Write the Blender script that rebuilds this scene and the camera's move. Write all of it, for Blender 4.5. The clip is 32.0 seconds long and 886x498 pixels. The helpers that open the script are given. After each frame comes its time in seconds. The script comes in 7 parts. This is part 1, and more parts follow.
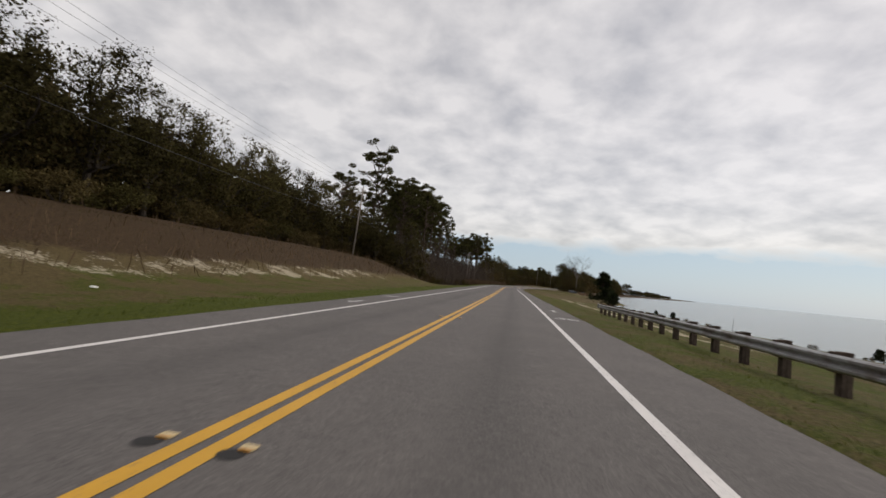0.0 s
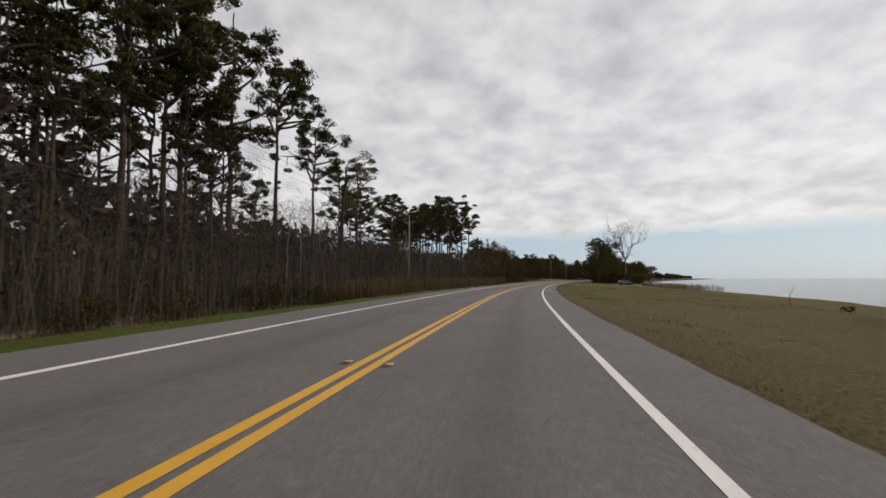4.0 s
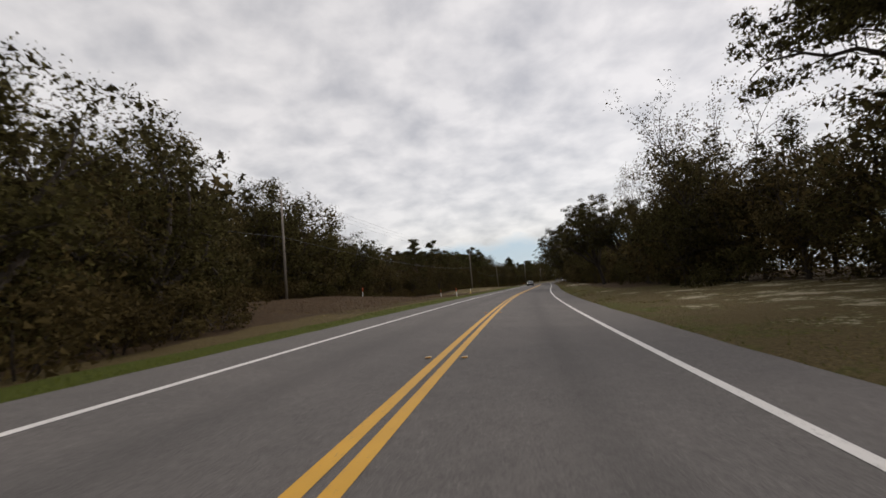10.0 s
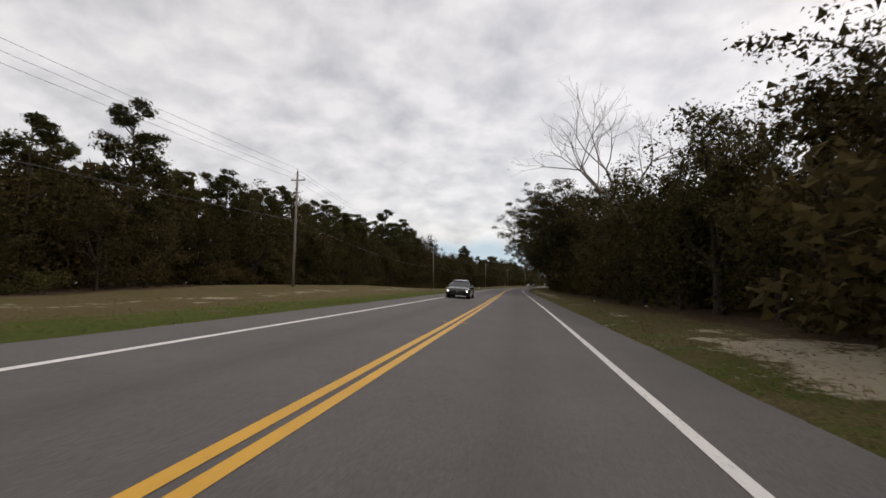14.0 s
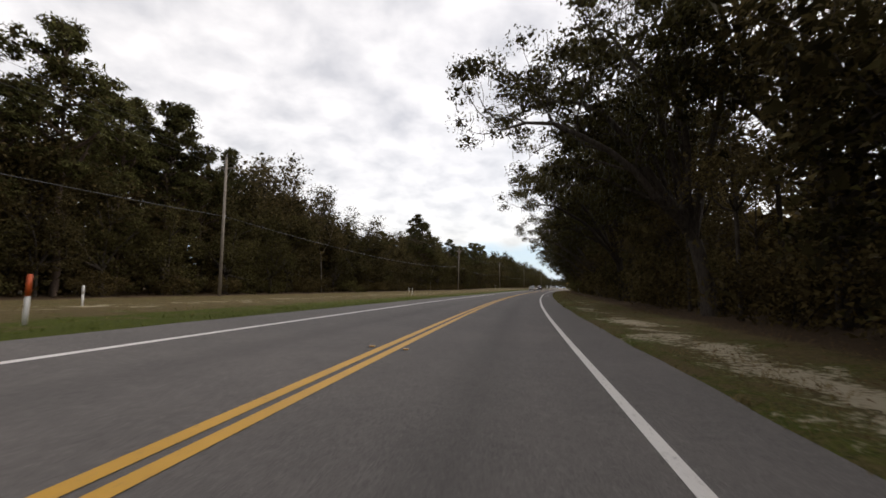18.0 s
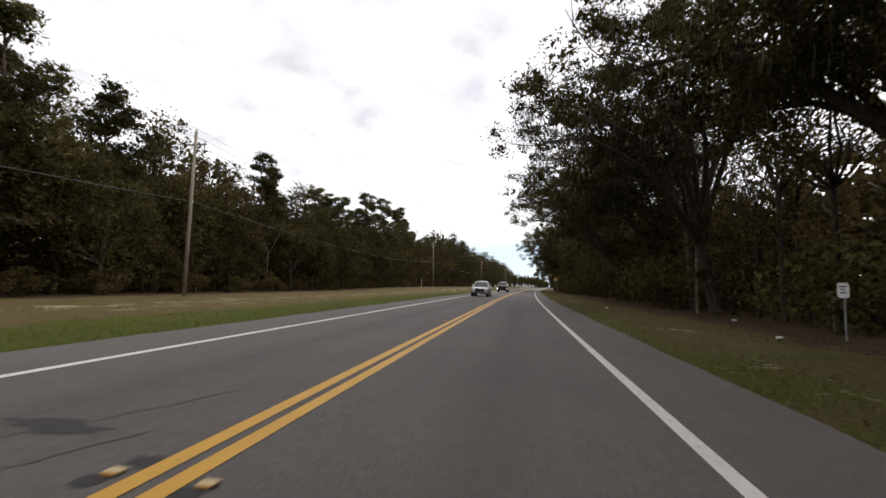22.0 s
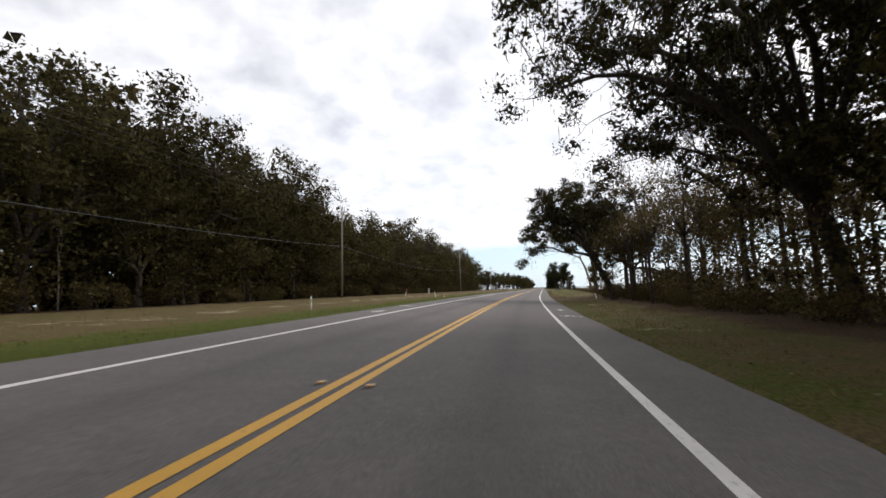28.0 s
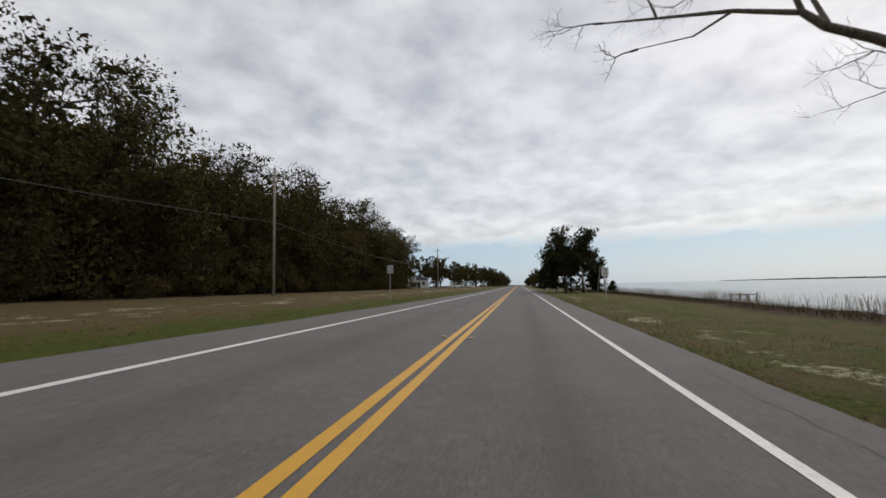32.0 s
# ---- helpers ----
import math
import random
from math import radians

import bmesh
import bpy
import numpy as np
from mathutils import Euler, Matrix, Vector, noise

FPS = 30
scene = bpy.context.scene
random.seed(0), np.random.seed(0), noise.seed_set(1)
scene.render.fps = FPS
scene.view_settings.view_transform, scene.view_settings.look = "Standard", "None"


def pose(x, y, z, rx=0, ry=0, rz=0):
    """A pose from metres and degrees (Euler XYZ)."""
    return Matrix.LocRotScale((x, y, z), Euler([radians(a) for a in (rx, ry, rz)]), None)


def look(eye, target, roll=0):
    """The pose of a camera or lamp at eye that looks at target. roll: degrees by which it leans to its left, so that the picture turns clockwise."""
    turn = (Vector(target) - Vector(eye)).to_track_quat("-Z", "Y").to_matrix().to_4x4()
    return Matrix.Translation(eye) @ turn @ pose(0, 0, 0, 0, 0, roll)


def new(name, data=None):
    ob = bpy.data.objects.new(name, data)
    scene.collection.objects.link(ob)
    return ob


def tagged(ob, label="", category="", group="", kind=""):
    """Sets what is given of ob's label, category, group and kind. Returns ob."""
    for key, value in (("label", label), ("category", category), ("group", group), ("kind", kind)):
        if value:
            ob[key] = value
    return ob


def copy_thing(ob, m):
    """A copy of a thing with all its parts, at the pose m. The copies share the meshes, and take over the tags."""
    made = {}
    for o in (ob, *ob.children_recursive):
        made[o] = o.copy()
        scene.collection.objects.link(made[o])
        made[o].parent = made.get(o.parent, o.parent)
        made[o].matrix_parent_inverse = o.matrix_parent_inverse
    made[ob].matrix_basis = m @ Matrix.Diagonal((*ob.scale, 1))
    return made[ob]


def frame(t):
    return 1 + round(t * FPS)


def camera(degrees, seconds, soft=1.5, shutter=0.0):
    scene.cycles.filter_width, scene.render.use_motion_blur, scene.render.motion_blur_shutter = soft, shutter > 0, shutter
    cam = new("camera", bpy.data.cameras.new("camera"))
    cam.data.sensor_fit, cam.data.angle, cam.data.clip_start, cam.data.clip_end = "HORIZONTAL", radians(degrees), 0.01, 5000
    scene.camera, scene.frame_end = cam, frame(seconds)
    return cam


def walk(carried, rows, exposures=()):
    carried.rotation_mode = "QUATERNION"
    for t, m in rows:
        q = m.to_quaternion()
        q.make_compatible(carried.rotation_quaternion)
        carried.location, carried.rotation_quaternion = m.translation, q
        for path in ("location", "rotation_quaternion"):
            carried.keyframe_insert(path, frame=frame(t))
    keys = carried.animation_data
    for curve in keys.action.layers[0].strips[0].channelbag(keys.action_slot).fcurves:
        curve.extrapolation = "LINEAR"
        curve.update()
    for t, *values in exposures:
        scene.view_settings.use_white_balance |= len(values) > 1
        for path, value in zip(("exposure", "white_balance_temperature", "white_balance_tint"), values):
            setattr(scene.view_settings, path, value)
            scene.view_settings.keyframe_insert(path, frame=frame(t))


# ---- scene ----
FOV = 90.37
BEND = [0.0, -0.15, -0.3, 0.29, 1.7, 0.98, 0.69, 1.01, 1.28, 0.45, -0.45, -0.12, 0.59, 1.35, 0.6, 0.28, 0.53, 0.16, -0.0, 0.59, 0.77, 0.13, -0.07, 0.0, 0.0, 0.0, 0.0, 0.0, 0.0]
BANK = [-0.0397, 0.0264, 0.0414, 0.0281, 0.0708, 0.0633, 0.0728, 0.0592, 0.0174, 0.0373, 0.0507, 0.0732, 0.0771, 0.0389, 0.0312, 0.0322, 0.0326]
EYE = 1.316
ROWS = [
    (0.0, 0.0, 2.1, 9.4, 3.6, -5.6, 0.01),
    (0.5, 13.35, 1.84, 9.12, 3.72, -4.31, -0.0),
    (1.0, 26.68, 1.75, 9.45, 4.09, -1.23, -0.01),
    (1.5, 39.99, 1.8, 9.49, 4.18, -0.68, -0.04),
    (2.0, 53.27, 1.91, 9.12, 4.37, -0.17, 0.04),
    (2.5, 66.53, 1.9, 8.92, 3.92, -2.57, 0.03),
    (3.0, 79.77, 2.12, 9.69, 3.55, -2.73, 0.06),
    (5.5, 145.67, 1.5, 9.45, 4.61, 5.47, -0.02),
    (6.0, 158.8, 1.48, 8.84, 4.53, 4.56, 0.01),
    (6.5, 171.9, 1.51, 9.24, 4.02, 1.56, 0.02),
    (7.0, 185.0, 1.56, 9.41, 4.53, 0.92, 0.01),
    (7.5, 198.07, 1.58, 9.8, 5.16, 2.42, -0.01),
    (8.0, 211.14, 1.54, 9.36, 4.74, 0.99, -0.01),
    (8.5, 224.18, 1.53, 9.34, 4.43, -0.1, 0.03),
    (9.0, 237.22, 1.58, 9.65, 4.68, 1.45, 0.03),
    (9.5, 250.24, 1.52, 10.07, 4.76, 2.93, -0.0),
    (10.0, 263.25, 1.43, 9.55, 5.55, 6.03, -0.03),
    (10.5, 276.25, 1.47, 8.53, 5.76, 5.9, -0.02),
    (11.0, 289.23, 1.52, 8.06, 5.12, 3.02, -0.0),
    (11.5, 302.21, 1.67, 7.96, 4.93, 0.58, 0.02),
    (12.0, 315.18, 1.78, 9.04, 4.77, 1.05, -0.0),
    (12.5, 328.13, 1.88, 9.1, 4.68, 2.97, 0.0),
    (13.0, 341.08, 1.95, 9.06, 4.71, -0.08, 0.01),
    (13.5, 354.03, 2.01, 9.42, 4.65, -0.69, 0.0),
    (14.0, 366.96, 2.05, 9.89, 4.75, 0.08, 0.01),
    (14.5, 379.89, 2.06, 10.21, 5.06, -0.13, -0.01),
    (16.5, 431.56, 2.4, 9.64, 5.23, 0.81, 0.01),
    (17.0, 444.47, 2.47, 9.23, 4.91, -0.01, 0.01),
    (17.5, 457.37, 2.52, 8.99, 4.91, -0.81, -0.01),
    (18.0, 470.27, 2.42, 9.49, 4.9, -0.59, 0.0),
    (18.5, 483.18, 2.33, 9.94, 4.6, 2.32, -0.0),
    (19.0, 496.08, 2.18, 9.82, 5.08, 0.94, -0.01),
    (19.5, 508.98, 2.09, 9.84, 4.79, 0.61, 0.01),
    (20.0, 521.88, 2.03, 9.59, 4.94, 1.27, -0.02),
    (20.5, 534.79, 2.06, 9.59, 4.56, -2.08, -0.01),
    (21.0, 547.69, 2.17, 10.02, 4.49, -1.4, -0.04),
    (21.5, 560.6, 2.19, 10.23, 4.85, 1.18, 0.03),
    (22.0, 573.52, 2.18, 9.84, 4.73, -0.82, -0.04),
    (22.5, 586.44, 2.14, 10.07, 4.41, -0.22, -0.0),
    (23.0, 599.36, 2.1, 9.93, 4.87, -0.09, -0.04),
    (23.5, 612.29, 2.07, 10.06, 4.5, 1.13, -0.0),
    (24.0, 625.22, 2.08, 10.0, 4.89, 1.65, -0.04),
    (24.5, 638.16, 2.12, 9.95, 5.08, 1.48, 0.0),
    (25.0, 651.11, 2.17, 10.2, 4.91, 1.25, -0.02),
    (27.5, 715.99, 2.36, 10.23, 5.13, 1.87, -0.03),
    (28.0, 728.99, 2.29, 9.95, 5.45, 2.27, -0.01),
    (28.5, 742.01, 2.3, 9.53, 5.34, 2.32, -0.01),
    (29.0, 755.04, 2.28, 9.65, 5.06, 0.92, -0.0),
    (29.5, 768.09, 2.25, 9.85, 5.05, 0.59, 0.02),
    (30.0, 781.15, 2.05, 10.29, 5.06, 1.14, 0.01),
    (30.5, 794.22, 1.79, 10.39, 5.02, 1.91, 0.03),
    (31.0, 807.31, 1.69, 10.34, 4.91, 1.86, 0.02),
    (31.5, 820.42, 1.7, 10.26, 4.96, 2.36, -0.01),
    (32.0, 833.54, 1.51, 9.8, 4.82, 1.17, 0.04),
]
EXPOSURES = tuple((t, e, k, c) for t, e, k, c in ((0.0, 0.10, 6850, 13), (8.0, 0.14, 6850, 13), (12.0, 0.22, 6850, 13), (14.0, 0.24, 6850, 13), (16.5, 0.60, 6850, 13), (18.0, 0.60, 6850, 13), (20.0, 0.78, 6850, 13), (22.0, 0.84, 6850, 13), (24.0, 0.78, 6850, 13), (25.0, 0.62, 6800, 13), (28.0, 0.72, 6600, 12), (29.0, 0.60, 6600, 12), (30.0, 0.38, 6550, 11), (31.0, 0.24, 6500, 11), (32.0, 0.06, 6500, 11)))
SKY_MIX = 0.03
SKY_STRENGTH = 0.78
SUN_POWER = 1.1
cam = camera(FOV, 32.0, soft=1.6, shutter=0.08)

# The road's plan: bend (1/km, to the right) every 40 m from s = -20, bank (fall to the right) every 70 m.
STEP = 2.0
S_AXIS = np.arange(-420.0, 2601.0, STEP)
_bend = np.interp(S_AXIS, np.arange(len(BEND)) * 40.0 - 20.0, BEND, left=0.0, right=0.0) * 0.001
_turn = np.concatenate([[0.0], np.cumsum((_bend[1:] + _bend[:-1]) * 0.5 * STEP)])
_turn -= np.interp(0.0, S_AXIS, _turn)
_px = np.concatenate([[0.0], np.cumsum((np.sin(_turn[1:]) + np.sin(_turn[:-1])) * 0.5 * STEP)])
_py = np.concatenate([[0.0], np.cumsum((np.cos(_turn[1:]) + np.cos(_turn[:-1])) * 0.5 * STEP)])
_px -= np.interp(0.0, S_AXIS, _px)
_py -= np.interp(0.0, S_AXIS, _py)
BANK_AXIS = np.arange(len(BANK)) * 70.0 - 20.0
PAVE = 5.25  # half width of the pavement


def turn_at(s):
    return np.interp(s, S_AXIS, _turn)


def plan(s, lat):
    """World x, y of a point s metres along the road and lat metres to its right."""
    t = turn_at(s)
    return np.interp(s, S_AXIS, _px) + lat * np.cos(t), np.interp(s, S_AXIS, _py) - lat * np.sin(t)


def bank(s):
    return np.interp(s, BANK_AXIS, BANK)


def smooth(a, b, x):
    k = np.clip((x - a) / (b - a), 0.0, 1.0)
    return k * k * (3 - 2 * k)


def between(s, marks, rows, d):
    """A cross profile (distance, height) blended along s."""
    out = 0.0
    heights = [np.interp(d, r[0], r[1]) for r in rows]
    out = heights[0]
    for i, (a, b) in enumerate(marks):
        k = smooth(a, b, s)
        out = out * (1 - k) + heights[i + 1] * k
    return out


LEFT_ROWS = (((0, 4, 6.5, 9, 15, 20, 60, 300), (0, -0.1, 0.0, 0.65, 2.9, 3.6, 6, 6)),
             ((0, 1.5, 4, 10, 60, 300), (0, 0.0, -0.6, -0.9, -0.6, 0)),
             ((0, 2, 5, 20, 60, 300), (0, 0.0, -0.2, 0.1, 0.6, 1)),
             ((0, 2, 5, 10, 20, 60, 300), (0, 0.0, 0.1, 0.7, 2.0, 2.8, 3)),
             ((0, 2, 5, 18, 60, 300), (0, -0.05, -0.05, 0.35, 1.0, 2)),
             ((0, 2, 5, 10, 20, 60, 300), (0, -0.03, 0.0, 0.35, 1.1, 1.6, 2)),
             ((0, 2, 5, 18, 60, 300), (0, -0.05, -0.1, 0.0, 0.4, 1)),
             ((0, 2, 5, 10, 20, 60, 300), (0, -0.05, -0.05, 0.1, 0.6, 1.1, 1.5)))
LEFT_MARKS = ((66, 98), (205, 240), (275, 300), (318, 338), (385, 410), (440, 490), (630, 690))
RIGHT_ROWS = (((0, 1.5, 3, 5, 8, 17, 21, 25, 40, 300), (0, -0.03, -0.17, -0.45, -0.7, -1.0, -1.6, -2.8, -6, -9)),
              ((0, 3, 16, 25, 31, 36, 50, 300), (0, -0.05, -0.35, -0.95, -1.3, -2.8, -6, -9)),
              ((0, 3, 10, 24, 30, 34, 50, 300), (0, -0.05, -0.1, -0.2, -0.8, -2.8, -6, -9)),
              ((0, 3, 10, 15, 18, 21, 40, 300), (0, -0.05, -0.15, -0.5, -1.5, -2.8, -6, -9)))
RIGHT_MARKS = ((125, 165), (250, 280), (785, 825))
SEA = -2.3


def height(s, lat):
    """The ground's height; on the pavement the road's own banked plane."""
    s, lat = np.asarray(s, float), np.asarray(lat, float)
    edge = -bank(s) * np.clip(lat, -PAVE, PAVE)
    d = np.maximum(np.abs(lat) - PAVE, 0.0)
    rise = np.where(lat < 0, between(s, LEFT_MARKS, LEFT_ROWS, d), between(s, RIGHT_MARKS, RIGHT_ROWS, d))
    fade = np.clip(1 - d / 40.0, 0, 1)
    return edge * fade + rise


def at(s, lat, up=0.0):
    x, y = plan(s, lat)
    return Vector((float(x), float(y), float(height(s, lat)) + up))


def stand(s, lat, spin=0.0, size=1.0, up=0.0):
    """The pose of a thing that stands on the ground, turned with the road (its +y ahead)."""
    return Matrix.Translation(at(s, lat, up)) @ Matrix.Rotation(-float(turn_at(s)) + radians(spin), 4, "Z") @ Matrix.Diagonal((size, size, size, 1))


def eye_pose(row):
    t, s, off, yaw, pitch, roll, dh = row
    x, y = plan(s, off)
    return t, pose(float(x), float(y), EYE + dh - float(bank(s)) * off, 90 + pitch, roll, yaw - math.degrees(float(turn_at(s))))


walk(cam, [eye_pose(r) for r in ROWS], exposures=EXPOSURES)

# ---- sky and light ----
world = bpy.data.worlds.new("overcast_sky")
scene.world = world
world.use_nodes = True
wn, wl = world.node_tree.nodes, world.node_tree.links
wn.clear()


def wnode(kind, **values):
    n = wn.new(kind)
    for k, v in values.items():
        if k in n.inputs:
            n.inputs[k].default_value = v
    return n


SUN_UP, SUN_AZ = 38.0, 62.0  # degrees; azimuth from +y towards +x
sky = wn.new("ShaderNodeTexSky")
sky.sky_type, sky.sun_disc = "NISHITA", False
sky.sun_elevation, sky.sun_rotation = radians(SUN_UP), radians(SUN_AZ)
coord = wn.new("ShaderNodeTexCoord")
split = wn.new("ShaderNodeSeparateXYZ")
wl.new(coord.outputs["Generated"], split.inputs[0])


def wmath(op, a, b=None, clamp=False):
    n = wn.new("ShaderNodeMath")
    n.operation, n.use_clamp = op, clamp
    for i, v in enumerate((a, b)):
        if v is None:
            continue
        if isinstance(v, (int, float)):
            n.inputs[i].default_value = v
        else:
            wl.new(v, n.inputs[i])
    return n.outputs[0]


up = wmath("MAXIMUM", split.outputs[2], 0.0)
den = wmath("ADD", up, 0.30)
cx, cy = wmath("DIVIDE", split.outputs[0], den), wmath("DIVIDE", split.outputs[1], den)
flat = wn.new("ShaderNodeCombineXYZ")
wl.new(cx, flat.inputs[0])
wl.new(cy, flat.inputs[1])
puff = wnode("ShaderNodeTexNoise", Scale=6.0, Detail=5.0, Roughness=0.52, Distortion=0.15)
wl.new(flat.outputs[0], puff.inputs["Vector"])
big = wnode("ShaderNodeTexNoise", Scale=1.9, Detail=3.0, Roughness=0.5)
wl.new(flat.outputs[0], big.inputs["Vector"])
mixn = wmath("ADD", wmath("MULTIPLY", puff.outputs[0], 0.7), wmath("MULTIPLY", big.outputs[0], 0.3))
shade = wn.new("ShaderNodeValToRGB")
shade.color_ramp.elements[0].position, shade.color_ramp.elements[0].color = 0.34, (0.51, 0.515, 0.53, 1)
shade.color_ramp.elements[1].position, shade.color_ramp.elements[1].color = 0.60, (0.82, 0.815, 0.81, 1)
wl.new(mixn, shade.inputs[0])
# a clear band low over the water ahead
ahead = wmath("MULTIPLY", wmath("ADD", wmath("MULTIPLY", split.outputs[0], 0.5), wmath("MULTIPLY", split.outputs[1], 0.87)), 2.0, True)
edge_noise = wmath("MULTIPLY", wmath("SUBTRACT", puff.outputs[0], 0.5), 0.05)
band_top = wmath("ADD", wmath("MULTIPLY", ahead, 0.108), edge_noise)
clear = wmath("MULTIPLY", wmath("SUBTRACT", band_top, up), 40.0, True)
blue = wn.new("ShaderNodeMix")
blue.data_type = "RGBA"
wl.new(clear, blue.inputs[0])
cloud_sky = wn.new("ShaderNodeMix")
cloud_sky.data_type, cloud_sky.blend_type = "RGBA", "ADD"
cloud_sky.inputs[0].default_value = SKY_MIX
wl.new(shade.outputs[0], blue.inputs[6])
blue.inputs[7].default_value = (0.40, 0.53, 0.65, 1)
wl.new(blue.outputs[2], cloud_sky.inputs[6])
wl.new(sky.outputs[0], cloud_sky.inputs[7])
back = wnode("ShaderNodeBackground", Strength=SKY_STRENGTH)
wl.new(cloud_sky.outputs[2], back.inputs[0])
wout = wn.new("ShaderNodeOutputWorld")
wl.new(back.outputs[0], wout.inputs[0])

sun = new("sun", bpy.data.lights.new("sun", "SUN"))
sun.data.energy, sun.data.angle, sun.data.color = SUN_POWER, radians(22), (1.0, 0.96, 0.9)
_d = Vector((math.sin(radians(SUN_AZ)) * math.cos(radians(SUN_UP)), math.cos(radians(SUN_AZ)) * math.cos(radians(SUN_UP)), math.sin(radians(SUN_UP))))
sun.matrix_world = look(_d * 100, (0, 0, 0))

# ---- materials ----


class Mat:
    """A small builder for node materials."""

    def __init__(self, name, rough=0.8, metal=0.0, spec=0.3):
        self.m = bpy.data.materials.new(name)
        self.m.use_nodes = True
        self.n, self.l = self.m.node_tree.nodes, self.m.node_tree.links
        self.b = self.n["Principled BSDF"]
        self.b.inputs["Roughness"].default_value = rough
        self.b.inputs["Metallic"].default_value = metal
        self.b.inputs["Specular IOR Level"].default_value = spec
        self.co = self.n.new("ShaderNodeTexCoord").outputs["Object"]

    def noise(self, scale, detail=4.0, rough=0.55, vec=None, stretch=None):
        v = vec or self.co
        if stretch:
            mp = self.n.new("ShaderNodeMapping")
            mp.inputs["Scale"].default_value = stretch
            self.l.new(v, mp.inputs[0])
            v = mp.outputs[0]
        x = self.n.new("ShaderNodeTexNoise")
        x.inputs["Scale"].default_value, x.inputs["Detail"].default_value, x.inputs["Roughness"].default_value = scale, detail, rough
        self.l.new(v, x.inputs["Vector"])
        return x.outputs[0]

    def ramp(self, fac, stops):
        r = self.n.new("ShaderNodeValToRGB")
        e = r.color_ramp.elements
        while len(e) < len(stops):
            e.new(0.5)
        for el, (p, c) in zip(e, stops):
            el.position, el.color = p, (*c, 1) if len(c) == 3 else c
        self.l.new(fac, r.inputs[0])
        return r.outputs[0]

    def mix(self, fac, a, b, how="MIX"):
        x = self.n.new("ShaderNodeMix")
        x.data_type, x.blend_type = "RGBA", how
        for i, v in ((0, fac), (6, a), (7, b)):
            if isinstance(v, (int, float)):
                x.inputs[i].default_value = v
            elif isinstance(v, tuple):
                x.inputs[i].default_value = (*v, 1) if len(v) == 3 else v
            else:
                self.l.new(v, x.inputs[i])
        return x.outputs[2]

    def math(self, op, a, b=0.0, clamp=False):
        x = self.n.new("ShaderNodeMath")
        x.operation, x.use_clamp = op, clamp
        for i, v in enumerate((a, b)):
            if isinstance(v, (int, float)):
                x.inputs[i].default_value = v
            else:
                self.l.new(v, x.inputs[i])
        return x.outputs[0]

    def attribute(self, name):
        a = self.n.new("ShaderNodeAttribute")
        a.attribute_name = name
        return a

    def vary(self, colour, amount=0.25):
        """Brightness that differs from object to object."""
        o = self.n.new("ShaderNodeObjectInfo").outputs["Random"]
        k = self.math("ADD", self.math("MULTIPLY", o, 2 * amount), 1 - amount)
        g = self.n.new("ShaderNodeCombineColor")
        for i in range(3):
            self.l.new(k, g.inputs[i])
        return self.mix(1.0, colour, g.outputs[0], "MULTIPLY")

    def colour(self, c):
        if isinstance(c, tuple):
            self.b.inputs["Base Color"].default_value = (*c, 1)
        else:
            self.l.new(c, self.b.inputs["Base Color"])
        return self

    def roughness(self, r):
        self.l.new(r, self.b.inputs["Roughness"])
        return self

    def bump(self, h, strength=0.4, distance=0.02):
        x = self.n.new("ShaderNodeBump")
        x.inputs["Strength"].default_value, x.inputs["Distance"].default_value = strength, distance
        self.l.new(h, x.inputs["Height"])
        self.l.new(x.outputs[0], self.b.inputs["Normal"])
        return self

    def lucent(self, share, c):
        """Lets some light through, for leaves and blades."""
        t, mx = self.n.new("ShaderNodeBsdfTranslucent"), self.n.new("ShaderNodeMixShader")
        if isinstance(c, tuple):
            t.inputs[0].default_value = (*c, 1)
        else:
            self.l.new(c, t.inputs[0])
        mx.inputs[0].default_value = share
        self.l.new(self.b.outputs[0], mx.inputs[1])
        self.l.new(t.outputs[0], mx.inputs[2])
        self.l.new(mx.outputs[0], self.n["Material Output"].inputs[0])
        return self


def plain(name, c, rough=0.6, metal=0.0, spec=0.4, grain=40.0, amount=0.25):
    m = Mat(name, rough, metal, spec)
    f = m.noise(grain, 5)
    lo, hi = tuple(max(v * (1 - amount), 0) for v in c), tuple(min(v * (1 + amount), 1) for v in c)
    m.colour(m.ramp(f, [(0.3, lo), (0.7, hi)]))
    return m.m


